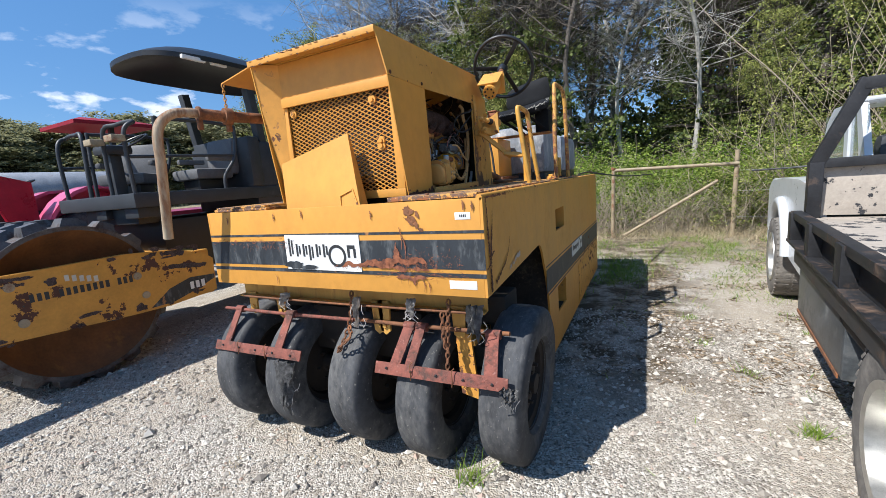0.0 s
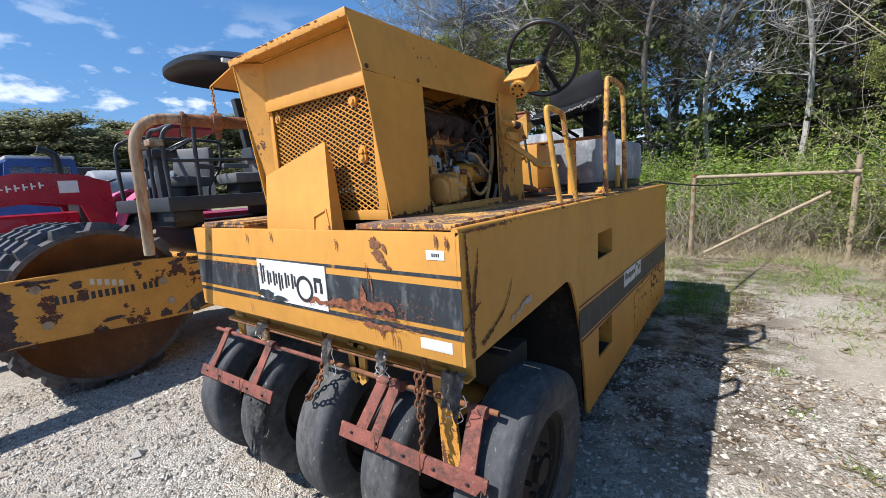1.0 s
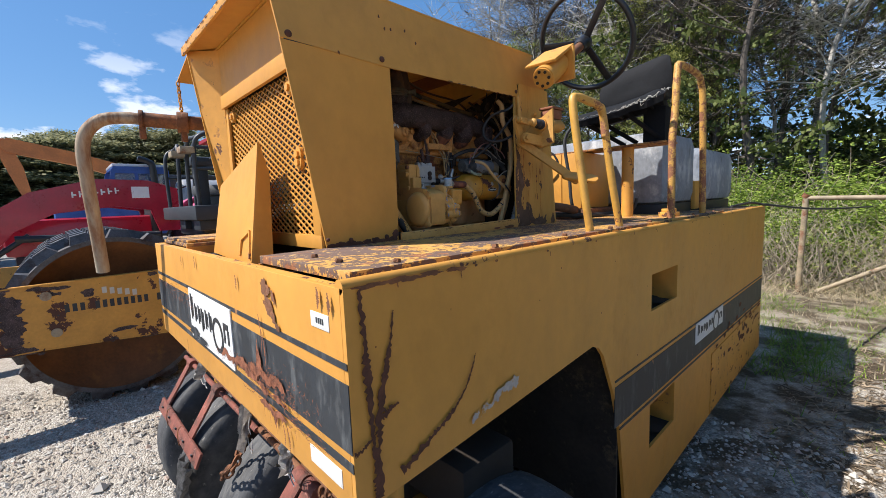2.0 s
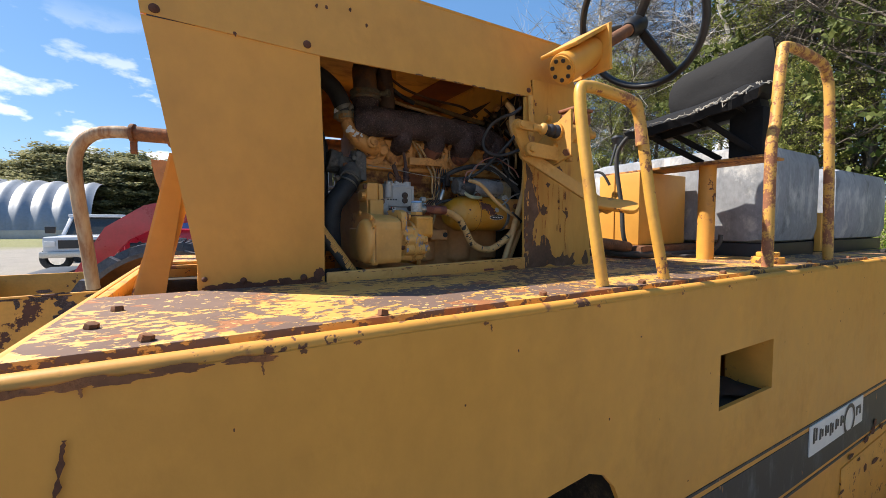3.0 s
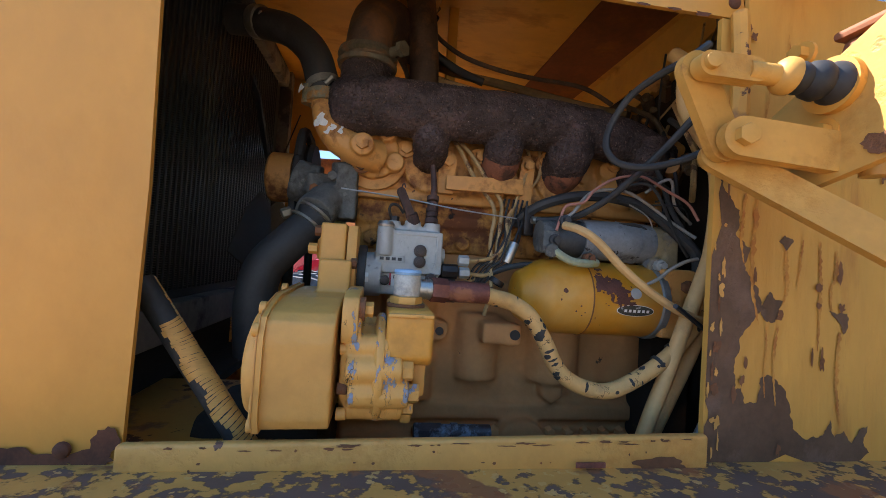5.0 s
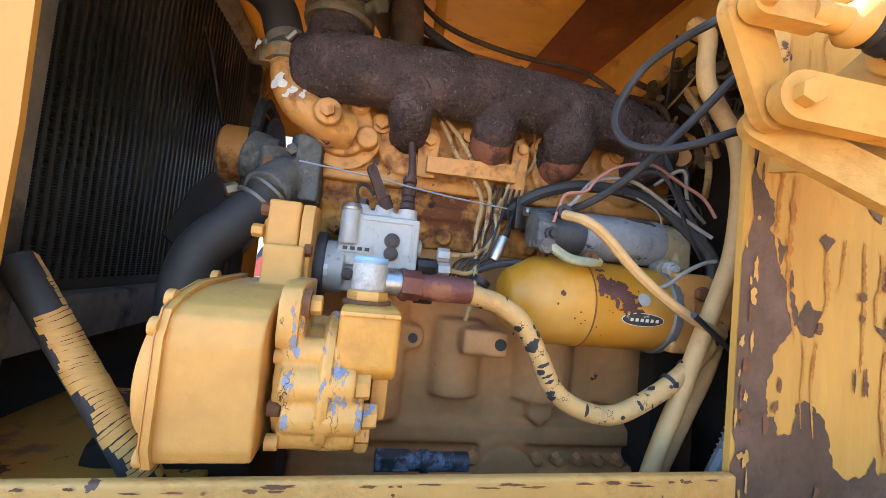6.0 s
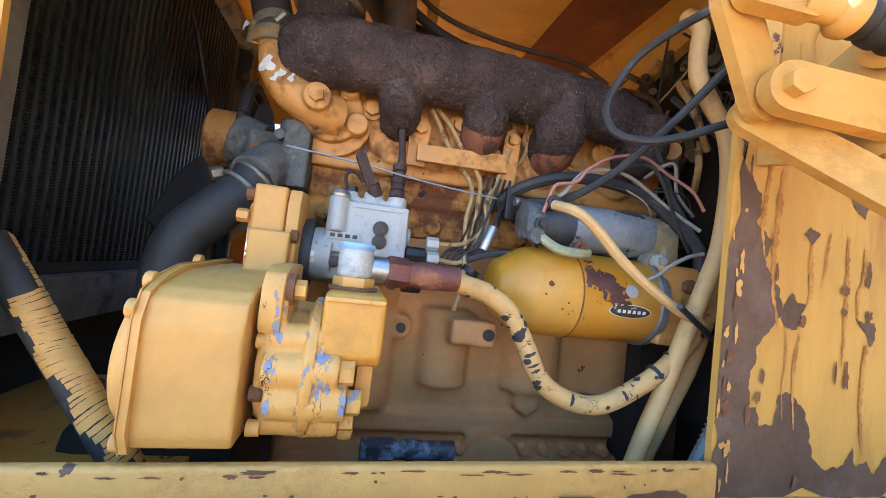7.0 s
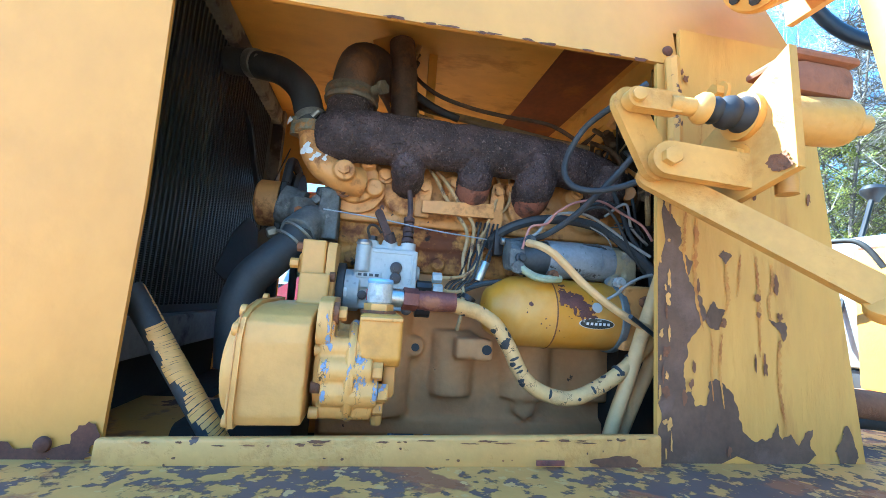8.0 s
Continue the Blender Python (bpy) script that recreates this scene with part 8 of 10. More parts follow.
part("pump_union", bm, surf("oil_black_steel", (0.030, 0.024, 0.022), 0.45, 0.3, var=0.3, scale=40, bump=0.3), inj)
for y, z in ((0.848, 1.545), (0.850, 1.526)):
    bm = bm_new()
    cyl(bm, (-0.646, y - 0.008, z), (-0.646, y + 0.008, z), 0.0088, seg=6, bev=0.001)
    part("union_nut", bm, alu, inj)
rub = surf("perished_boot", (0.065, 0.038, 0.035), 0.75, var=0.25, scale=40, bump=0.4, col2=(0.14, 0.07, 0.05), mask=(0.5, 0.62), mscale=30)
bm = bm_new()
tube(bm, [(-0.66, 0.796, 1.598), (-0.665, 0.795, 1.633), (-0.668, 0.797, 1.657), (-0.676, 0.793, 1.700)], 0.0062, 12, 6, r2=0.0045)
for z, r in ((1.604, 0.0105), (1.614, 0.0090), (1.622, 0.0098), (1.630, 0.0085), (1.640, 0.0095)):
    cyl(bm, (-0.6615, 0.7955, z - 0.004), (-0.6635, 0.7955, z + 0.004), r, seg=14, bev=0.001)
part("sealed_connector", bm, rub, inj)
bm = bm_new()
strap(bm, (-0.652, 0.764, 1.604), (-0.642, 0.744, 1.644), 0.0065, 0.006, (1, 0.2, 0))
cyl(bm, (-0.656, 0.768, 1.598), (-0.651, 0.762, 1.612), 0.0095, seg=14)
tube(bm, [(-0.640, 0.744, 1.640), (-0.638, 0.745, 1.652), (-0.638, 0.748, 1.656), (-0.638, 0.750, 1.650)], 0.0012, 6, 4)
part("stop_lever", bm, rub, inj)
bm = bm_new()
tube(bm, [(-0.655, 0.735, 1.598), (-0.650, 0.728, 1.615), (-0.648, 0.732, 1.624), (-0.648, 0.742, 1.622), (-0.650, 0.750, 1.612)], 0.0022, 8, 5)
cyl(bm, (-0.658, 0.737, 1.596), (-0.658, 0.737, 1.607), 0.0075, seg=6, bev=0.001)
part("return_pipe", bm, bpy.data.materials["oil_black_steel"], inj)
# fuel lines
fuel = surf("painted_fuel_line", (0.46, 0.30, 0.13), 0.5, 0.1, var=0.15, scale=20, bump=0.15, col2=(0.16, 0.09, 0.05), mask=(0.54, 0.6), mscale=40)
for pts in ([(-0.72, 0.818, 1.77), (-0.70, 0.825, 1.754), (-0.69, 0.843, 1.724), (-0.69, 0.869, 1.682), (-0.69, 0.899, 1.646), (-0.68, 0.903, 1.62), (-0.67, 0.896, 1.585), (-0.66, 0.896, 1.545), (-0.65, 0.896, 1.50), (-0.66, 0.89, 1.46)],
            [(-0.72, 0.828, 1.77), (-0.70, 0.833, 1.754), (-0.69, 0.86, 1.723), (-0.69, 0.885, 1.689), (-0.69, 0.914, 1.652), (-0.68, 0.914, 1.622), (-0.67, 0.908, 1.579), (-0.66, 0.903, 1.538), (-0.655, 0.885, 1.524), (-0.648, 0.855, 1.526)],
            [(-0.71, 0.959, 1.761), (-0.70, 0.964, 1.728), (-0.695, 0.955, 1.69), (-0.69, 0.938, 1.643), (-0.68, 0.925, 1.615), (-0.67, 0.922, 1.581), (-0.66, 0.897, 1.553), (-0.648, 0.856, 1.545)],
            [(-0.71, 0.985, 1.765), (-0.71, 0.989, 1.708), (-0.705, 0.967, 1.677), (-0.705, 0.955, 1.67)],
            [(-0.70, 0.949, 1.655), (-0.69, 0.934, 1.626), (-0.68, 0.93, 1.591), (-0.67, 0.919, 1.564), (-0.66, 0.873, 1.519), (-0.655, 0.85, 1.51)]):
    bm = bm_new()
    tube(bm, pts, 0.0034, 8, 6)
    part("fuel_line", bm, fuel, inj, "thin bent fuel line")
bm = bm_new()
cyl(bm, (-0.660, 0.922, 1.546), (-0.660, 0.934, 1.580), 0.0078, seg=14, bev=0.001)
part("line_clip", bm, plated, inj)
bm = bm_new()
lathe(bm, [(0.012, -0.004), (0.0135, -0.004), (0.0135, 0.004), (0.012, 0.004)], (-0.655, 0.905, 1.515), (-0.655, 0.93, 1.56), 20, close=True)
part("line_clip", bm, bpy.data.materials["oil_black_steel"], inj)
for k in range(6):
    y = 0.892 + 0.008 * k
    bm = bm_new()
    tube(bm, [(-0.69, y + 0.030, 1.655), (-0.684, y + 0.022, 1.62), (-0.668, y + 0.010 * math.sin(k * 2) + 0.01, 1.585), (-0.66, y - 0.004, 1.55), (-0.655, y - 0.024, 1.535), (-0.66, 0.855 + 0.004 * k, 1.50)], 0.0021, 6, 5)
    part("wire", bm, hose_black if k % 2 else bpy.data.materials["oil_black_steel"], engine)
# lifting bracket bar
bm = bm_new()
sheet(bm, [[(0.818, 1.661), (0.952, 1.663), (0.950, 1.690), (0.818, 1.684)]], "x", -0.692, 0.011)
bmesh.ops.bevel(bm, geom=[e for e in bm.edges if e.calc_face_angle(0) > 0.6], offset=0.002, segments=2, affect="EDGES", profile=0.6)
br = part("bracket_bar", bm, engine_paint, engine)
for loop in ([(0.806, 1.656), (0.832, 1.656), (0.836, 1.715), (0.828, 1.727), (0.812, 1.727), (0.805, 1.715)], [(0.940, 1.634), (0.962, 1.630), (0.970, 1.650), (0.974, 1.722), (0.962, 1.736), (0.950, 1.730), (0.946, 1.690)]):
    bm = bm_new()
    sheet(bm, [loop], "x", -0.703, 0.009)
    bmesh.ops.bevel(bm, geom=[e for e in bm.edges if e.calc_face_angle(0) > 0.6], offset=0.0015, segments=2, affect="EDGES", profile=0.6)
    part("bracket_leg", bm, engine_paint, br)
for y, z in ((0.821, 1.709), (0.960, 1.716)):
    bm = bm_new()
    cyl(bm, (-0.695, y, z), (-0.6925, y, z), 0.0125, seg=20)
    cyl(bm, (-0.6925, y, z), (-0.684, y, z), 0.0085, seg=6, bev=0.001)
    part("bracket_bolt", bm, engine_paint, br)
bm = bm_new()
box(bm, (-0.690, 0.952, 1.595), (-0.670, 0.968, 1.642), 0.002)
part("cable_stop", bm, bpy.data.materials["oil_black_steel"], br)
# oil filter
bm = bm_new()
lathe(bm, [(0.0, 0.911), (0.022, 0.912), (0.030, 0.914), (0.0345, 0.917), (0.0525, 0.948), (0.0545, 0.953), (0.0555, 0.960), (0.0555, 1.006), (0.0562, 1.008), (0.0566, 1.012), (0.0562, 1.016), (0.0555, 1.018), (0.0555, 1.122), (0.052, 1.128)], (-0.612, 0.008, 1.500), (-0.612, 1, 1.500), 64)
filt = part("oil_filter", bm, filter_yellow, engine, "glossy yellow spin-on oil filter, paint scraped")
bm = bm_new()
lathe(bm, [(0.055, 1.118), (0.0580, 1.120), (0.0585, 1.124), (0.0580, 1.130), (0.053, 1.134)], (-0.612, 0.008, 1.500), (-0.612, 1, 1.500), 56)
part("filter_band", bm, surf("band_grey", (0.20, 0.21, 0.21), 0.45, 0.4, var=0.15, scale=30, bump=0.1), filt)
bm = bm_new()
lathe(bm, [(0.0556, 1.0100), (0.0569, 1.0112), (0.0569, 1.0128), (0.0556, 1.0140)], (-0.612, 0.008, 1.500), (-0.612, 1, 1.500), 56)
part("filter_seam", bm, rust, filt)
bm = bm_new()
box(bm, (-0.66, 1.132, 1.450), (-0.565, 1.19, 1.552))
cyl(bm, (-0.612, 1.12, 1.50), (-0.612, 1.16, 1.50), 0.052, seg=28)
cyl(bm, (-0.60, 1.165, 1.525), (-0.566, 1.165, 1.525), 0.016, seg=16)
fh = part("filter_head", fuse(bm, 0.0026, 4), engine_paint, filt)
bm = bm_new()
cyl(bm, (-0.57, 1.168, 1.527), (-0.556, 1.168, 1.527), 0.0095, seg=6, bev=0.001)
part("head_bolt", bm, rust, fh)


def on_can(bm, y, a, ry, ra, r=0.0563, seed=0, n=22, rough=0.0):
    """A patch wrapped on the filter can."""
    rnd = random.Random(seed)
    vs = []
    for k in range(n):
        t = 2 * math.pi * k / n
        s = 1 + rnd.uniform(-rough, rough)
        yy, aa = y + 0.016 + ry * s * math.cos(t), a + ra * s * math.sin(t)
        vs.append(bm.verts.new((-0.612 + r * math.cos(aa), yy, 1.500 + r * math.sin(aa))))
    mid = bm.verts.new((-0.612 + (r + 0.0006) * math.cos(a), y + 0.016, 1.500 + (r + 0.0006) * math.sin(a)))
    for k in range(n):
        bm.faces.new((mid, vs[k], vs[(k + 1) % n]))


bm = bm_new()
rr = random.Random(6)
for k in range(70):
    u = rr.random()
    on_can(bm, 1.012 + 0.048 * u + rr.gauss(0, 0.003), 0.62 - 0.62 * u + rr.gauss(0, 0.14), rr.uniform(0.002, 0.008), rr.uniform(0.02, 0.11), 0.0560, k, 14, 0.45)
on_can(bm, 0.962, 0.22, 0.0035, 0.065, 0.0560, 77, 12, 0.2)
for k in range(14):
    on_can(bm, 1.03 + rr.gauss(0, 0.03), rr.gauss(0.1, 0.35), rr.uniform(0.0006, 0.0016), rr.uniform(0.01, 0.03), 0.0558, 90 + k, 10, 0.4)
part("scraped_patch", bm, surf("scraped_to_primer", (0.115, 0.045, 0.034), 0.7, var=0.25, scale=50, bump=0.3), filt, "paint scraped to dark primer", kind="stuff")
bm = bm_new()
on_can(bm, 1.068, -0.20, 0.029, 0.15, 0.0560, 1, 30)
lbl = part("filter_label", bm, decal_white, filt, "oval maker's label")
bm = bm_new()
on_can(bm, 1.068, -0.20, 0.0275, 0.135, 0.0564, 2, 30)
part("label_ground", bm, surf("label_dark", (0.045, 0.042, 0.030), 0.45, var=0.2, scale=60, bump=0.1, col2=(0.40, 0.40, 0.36), mask=(0.60, 0.64), mscale=60), lbl)
bm = bm_new()
for k in range(6):
    y0 = 1.066 + 0.0068 * k
    a0, a1 = -0.165, -0.235
    q = [bm.verts.new((-0.612 + 0.0575 * math.cos(a), y, 1.500 + 0.0575 * math.sin(a))) for a, y in ((a0, y0), (a0, y0 + 0.0042), (a1, y0 + 0.0042), (a1, y0))]
    bm.faces.new(q)
part("label_bars", bm, decal_white, lbl, kind="stuff")
bm = bm_new()
on_can(bm, 1.068, 0.24, 0.0085, 0.14, 0.0566, 9, 18)
part("paint_dab", bm, alu, filt)
filt.matrix_basis = Matrix.Translation((-0.118, 0.755, 1.517)) @ Matrix.Scale(1.046, 4) @ Matrix.Translation((0.118, -0.755, -1.517))
# starter motor
bm = bm_new()
cyl(bm, (-0.635, 1.03, 1.592), (-0.635, 1.150, 1.592), 0.0325, seg=32, bev=0.004)
cyl(bm, (-0.635, 1.122, 1.592), (-0.635, 1.126, 1.592), 0.0335, seg=32)
starter = part("starter_motor", bm, surf("starter_grey", (0.235, 0.25, 0.265), 0.55, 0.15, var=0.16, scale=22, bump=0.3, col2=(0.10, 0.105, 0.11), mask=(0.56, 0.66), mscale=26, col3=(0.05, 0.05, 0.05), mask3=(0.66, 0.68), m3scale=50), engine, "grey starter motor")
bm = bm_new()
cyl(bm, (-0.635, 1.148, 1.592), (-0.635, 1.182, 1.592), 0.0315, 0.030, seg=24)
box(bm, (-0.66, 1.165, 1.555), (-0.605, 1.188, 1.612))
cyl(bm, (-0.625, 1.150, 1.560), (-0.606, 1.150, 1.555), 0.014, seg=16)
part("starter_nose", fuse(bm, 0.0026, 4), surf("nose_cast", (0.30, 0.235, 0.13), 0.6, 0.1, var=0.16, scale=24, bump=0.3, col2=(0.17, 0.17, 0.17), mask=(0.46, 0.56), mscale=18), starter, "cast nose stained yellow")
bm = bm_new()
cyl(bm, (-0.635, 0.985, 1.590), (-0.635, 1.032, 1.592), 0.030, seg=28, bev=0.004)
part("brush_cover", bm, surf("brush_cover_dark", (0.060, 0.070, 0.080), 0.5, 0.2, var=0.2, scale=22, bump=0.3), starter)
bm = bm_new()
cyl(bm, (-0.632, 0.962, 1.592), (-0.632, 0.988, 1.592), 0.026, seg=20, bev=0.005)
box(bm, (-0.615, 0.958, 1.565), (-0.60, 0.984, 1.600), 0.004)
cyl(bm, (-0.60, 0.970, 1.569), (-0.592, 0.970, 1.569), 0.0105, seg=8, bev=0.001)
part("end_cap", bm, bpy.data.materials["grey_pump_iron"], starter)
for x, y, z, mt in ((-0.598, 0.990, 1.615, steel_dark), (-0.594, 1.030, 1.560, rust), (-0.600, 1.152, 1.558, alu), (-0.600, 0.976, 1.585, steel_dark)):
    bm = bm_new()
    cyl(bm, (x - 0.008, y, z), (x + 0.004, y, z), 0.0095, seg=8, bev=0.001)
    cyl(bm, (x + 0.004, y, z), (x + 0.011, y, z), 0.0055, seg=6)
    part("terminal", bm, mt, starter)
# hoses and wires at the rear of the bay
def run(kind, material, r, pts):
    """A hose, cable or wire along pts."""
    b = bm_new()
    tube(b, pts, r, 8 if r < 0.01 else 14, 7)
    return part(kind, b, material, engine)


pale_hose = surf("pale_painted_hose", (0.60, 0.375, 0.155), 0.65, var=0.07, scale=14, bump=0.3, col2=(0.40, 0.26, 0.12), mask=(0.5, 0.7), mscale=12, col3=(0.05, 0.045, 0.04), mask3=(0.73, 0.735), m3scale=34)
run("hose", pale_hose, 0.0060, [(-0.560, 0.972, 1.604), (-0.535, 0.985, 1.596), (-0.530, 1.007, 1.582), (-0.53, 1.046, 1.548), (-0.53, 1.086, 1.52), (-0.53, 1.126, 1.498), (-0.535, 1.159, 1.487), (-0.545, 1.185, 1.48)])
run("hose", pale_hose, 0.0105, [(-0.56, 1.128, 1.87), (-0.54, 1.131, 1.845), (-0.54, 1.131, 1.809), (-0.54, 1.136, 1.781), (-0.54, 1.158, 1.751), (-0.54, 1.182, 1.719), (-0.54, 1.192, 1.664), (-0.54, 1.187, 1.585), (-0.54, 1.172, 1.535), (-0.542, 1.153, 1.478), (-0.545, 1.130, 1.403), (-0.55, 1.107, 1.33), (-0.56, 1.07, 1.18)])
run("hose", pale_hose, 0.0100, [(-0.58, 1.235, 1.66), (-0.575, 1.225, 1.57), (-0.565, 1.190, 1.45), (-0.565, 1.150, 1.36), (-0.57, 1.12, 1.28), (-0.58, 1.08, 1.12)])
run("cable", hose_black, 0.0050, [(-0.46, 1.10, 1.83), (-0.47, 1.077, 1.811), (-0.50, 1.067, 1.807), (-0.54, 1.05, 1.791), (-0.56, 1.034, 1.755), (-0.56, 1.028, 1.722), (-0.55, 1.04, 1.698), (-0.53, 1.068, 1.689), (-0.51, 1.099, 1.695), (-0.50, 1.129, 1.708), (-0.495, 1.15, 1.716)])
run("cable", hose_black, 0.0052, [(-0.49, 1.16, 1.80), (-0.50, 1.144, 1.786), (-0.54, 1.111, 1.728), (-0.58, 1.069, 1.67), (-0.60, 1.036, 1.639), (-0.62, 1.008, 1.623), (-0.65, 0.965, 1.618)])
run("cable", hose_black, 0.0085, [(-0.70, 0.945, 1.615), (-0.68, 0.958, 1.632), (-0.66, 0.983, 1.649), (-0.65, 1.029, 1.663), (-0.65, 1.082, 1.667), (-0.64, 1.122, 1.660), (-0.62, 1.145, 1.645), (-0.60, 1.177, 1.61), (-0.59, 1.203, 1.581), (-0.59, 1.21, 1.55)])
run("wire", surf("faded_red_wire", (0.46, 0.20, 0.15), 0.5, var=0.1), 0.0022, [(-0.60, 0.978, 1.60), (-0.60, 0.983, 1.617), (-0.60, 0.992, 1.638), (-0.60, 1.019, 1.646), (-0.60, 1.037, 1.667), (-0.60, 1.072, 1.688), (-0.60, 1.115, 1.694), (-0.60, 1.157, 1.676), (-0.59, 1.186, 1.657), (-0.58, 1.198, 1.630)])
grey_wire = surf("grey_wire", (0.30, 0.28, 0.25), 0.5, var=0.15, scale=30)
run("wire", grey_wire, 0.0026, [(-0.60, 0.994, 1.622), (-0.60, 1.005, 1.631), (-0.61, 1.032, 1.661), (-0.61, 1.064, 1.671), (-0.61, 1.099, 1.669), (-0.61, 1.136, 1.652), (-0.60, 1.166, 1.628), (-0.58, 1.195, 1.603)])
run("wire", hose_black, 0.0034, [(-0.64, 1.10, 1.66), (-0.63, 1.134, 1.651), (-0.61, 1.147, 1.638), (-0.60, 1.177, 1.617), (-0.59, 1.191, 1.603), (-0.59, 1.20, 1.57)])
run("wire", hose_black, 0.0040, [(-0.64, 1.16, 1.73), (-0.63, 1.171, 1.694), (-0.61, 1.173, 1.65), (-0.60, 1.186, 1.619), (-0.59, 1.197, 1.59)])
run("cable", hose_black, 0.0046, [(-0.66, 0.838, 1.497), (-0.66, 0.881, 1.520), (-0.65, 0.932, 1.542), (-0.63, 0.989, 1.548), (-0.62, 1.017, 1.548)])
run("pipe", surf("green_tube", (0.33, 0.36, 0.24), 0.5, var=0.15, scale=20, bump=0.2, col2=(0.5, 0.4, 0.12), mask=(0.5, 0.6), mscale=20), 0.0062, [(-0.60, 0.974, 1.572), (-0.592, 0.985, 1.562), (-0.588, 1.000, 1.555), (-0.585, 1.022, 1.553), (-0.59, 1.04, 1.555)])
run("wire", grey_wire, 0.0026, [(-0.58, 1.118, 1.528), (-0.57, 1.129, 1.538), (-0.56, 1.139, 1.552), (-0.56, 1.163, 1.565), (-0.56, 1.183, 1.571)])
coil = run("conduit", alu, 0.0095, [(-0.57, 1.195, 1.27), (-0.56, 1.202, 1.312), (-0.555, 1.214, 1.346), (-0.55, 1.223, 1.376), (-0.55, 1.24, 1.43)])
for k in range(14):
    p = Vector((-0.562, 1.199, 1.295)).lerp(Vector((-0.551, 1.226, 1.392)), k / 13)
    bm = bm_new()
    lathe(bm, [(0.009, -0.0015), (0.0108, 0.0), (0.009, 0.0015)], p, p + Vector((0.03, 0.08, 0.28)), 14)
    part("conduit_ridge", bm, alu, coil)
run("cable_tie", decal_black, 0.0034, [(-0.515, 1.115, 1.503), (-0.52, 1.125, 1.499), (-0.53, 1.159, 1.481), (-0.54, 1.191, 1.464)])
for z in (1.418, 1.436):
    bm = bm_new()
    p = Vector((-0.548, 1.118 + (z - 1.418) * 1.2, z))
    lathe(bm, [(0.0105, -0.0025), (0.0120, -0.0025), (0.0120, 0.0025), (0.0105, 0.0025)], p, p + Vector((0, 0.8, 0.55)), 18, close=True)
    part("tape_band", bm, hose_black, engine)
oily_tube = surf("oily_tube", (0.16, 0.11, 0.05), 0.5, 0.3, var=0.2, scale=15, col2=(0.36, 0.22, 0.08), mask=(0.5, 0.65), mscale=14)
for mt, r, dx, dz in ((oily_tube, 0.010, 0.0, 0.0), (hose_black, 0.009, 0.05, -0.012), (oily_tube, 0.0085, 0.085, 0.006), (hose_black, 0.008, -0.04, 0.004), (fuel, 0.006, 0.11, -0.03)):
    run("hose", mt, r, [(-0.93 + dx, 0.80, 2.068), (-0.945 + dx, 0.775, 2.03 + dz), (-0.955 + dx, 0.762, 1.995 + dz), (-0.945 + dx, 0.775, 1.955 + dz), (-0.925 + dx, 0.84, 1.925 + dz), (-0.90 + dx, 0.95, 1.90 + dz), (-0.87 + dx, 1.08, 1.868 + dz), (-0.85 + dx, 1.18, 1.85 + dz)])
bm = bm_new()
tube(bm, [(-0.630, 0.656, 1.639), (-0.645, 0.745, 1.635), (-0.650, 0.836, 1.625), (-0.655, 0.933, 1.619)], 0.0012, 6, 5)
cyl(bm, (-0.653, 0.958, 1.6185), (-0.653, 0.985, 1.619), 0.0062, seg=14)
part("throttle_rod", bm, plated, engine, "thin bare control wire")
oily = surf("oily_fitting", (0.10, 0.065, 0.035), 0.55, 0.2, var=0.3, scale=30, bump=0.3, col2=(0.28, 0.16, 0.06), mask=(0.55, 0.65), mscale=25)
rr = random.Random(9)
for k in range(34):
    p = Vector((-0.58 - rr.uniform(0, 0.24), 1.25 + rr.uniform(-0.04, 0.02), 1.84 + rr.uniform(-0.14, 0.10)))
    bm = bm_new()
    q = p + Vector((rr.uniform(0.01, 0.04), rr.uniform(-0.03, 0.02), rr.uniform(-0.03, 0.03)))
    r = rr.uniform(0.005, 0.015)
    cyl(bm, p, q, r, seg=6 if k % 3 else 14, bev=0.001)
    if k % 2:
        cyl(bm, q, q + (q - p) * 0.4, r * 0.6, seg=10)
    part("hose_fitting", bm, oily if k % 4 else engine_paint, engine)
for k in range(16):
    a = Vector((-0.58 - rr.uniform(0, 0.2), 1.23, 1.76 + rr.uniform(-0.12, 0.1)))
    b = a + Vector((rr.uniform(-0.1, 0.1), rr.uniform(-0.04, 0.03), rr.uniform(0.05, 0.16)))
    bm = bm_new()
    tube(bm, [a, a.lerp(b, 0.4) + Vector((0.03, rr.uniform(-0.04, 0.01), 0)), b], rr.choice((0.002, 0.003, 0.005)), 7, 6)
    part("hose", bm, (oily, hose_black, fuel)[k % 3], engine)
for k in range(4):
    bm = bm_new()
    p = Vector((-0.56, 1.165 + 0.014 * k, 1.765 + 0.004 * k))
    lathe(bm, [(0.0105, -0.001), (0.012, -0.001), (0.012, 0.001), (0.0105, 0.001)], p, p + Vector((0.1, 1, 0.2)), 18, close=True)
    part("spring_coil", bm, oily, engine)
bm = bm_new()
box(bm, (-1.02, 1.20, 1.10), (-0.68, 1.29, 1.60), 0.03)
part("bell_housing", bm, shade_dark, engine)
bm = bm_new()
box(bm, (-0.86, 0.825, 1.90), (-0.845, 0.845, 2.07), 0.002)
part("hood_stay", bm, under_paint, hood)
bm = bm_new()
beam(bm, (-0.80, 0.72, 2.06), (-0.90, 0.80, 1.88), 0.05, 0.006, up=(1, 0, 0))
part("hood_stay", bm, under_paint, hood)
bm = bm_new()
beam(bm, (-1.25, 1.285, 1.85), (-0.545, 1.285, 2.03), 0.04, 0.02, up=(0, 1, 0))
part("hood_stay", bm, under_paint, hood)
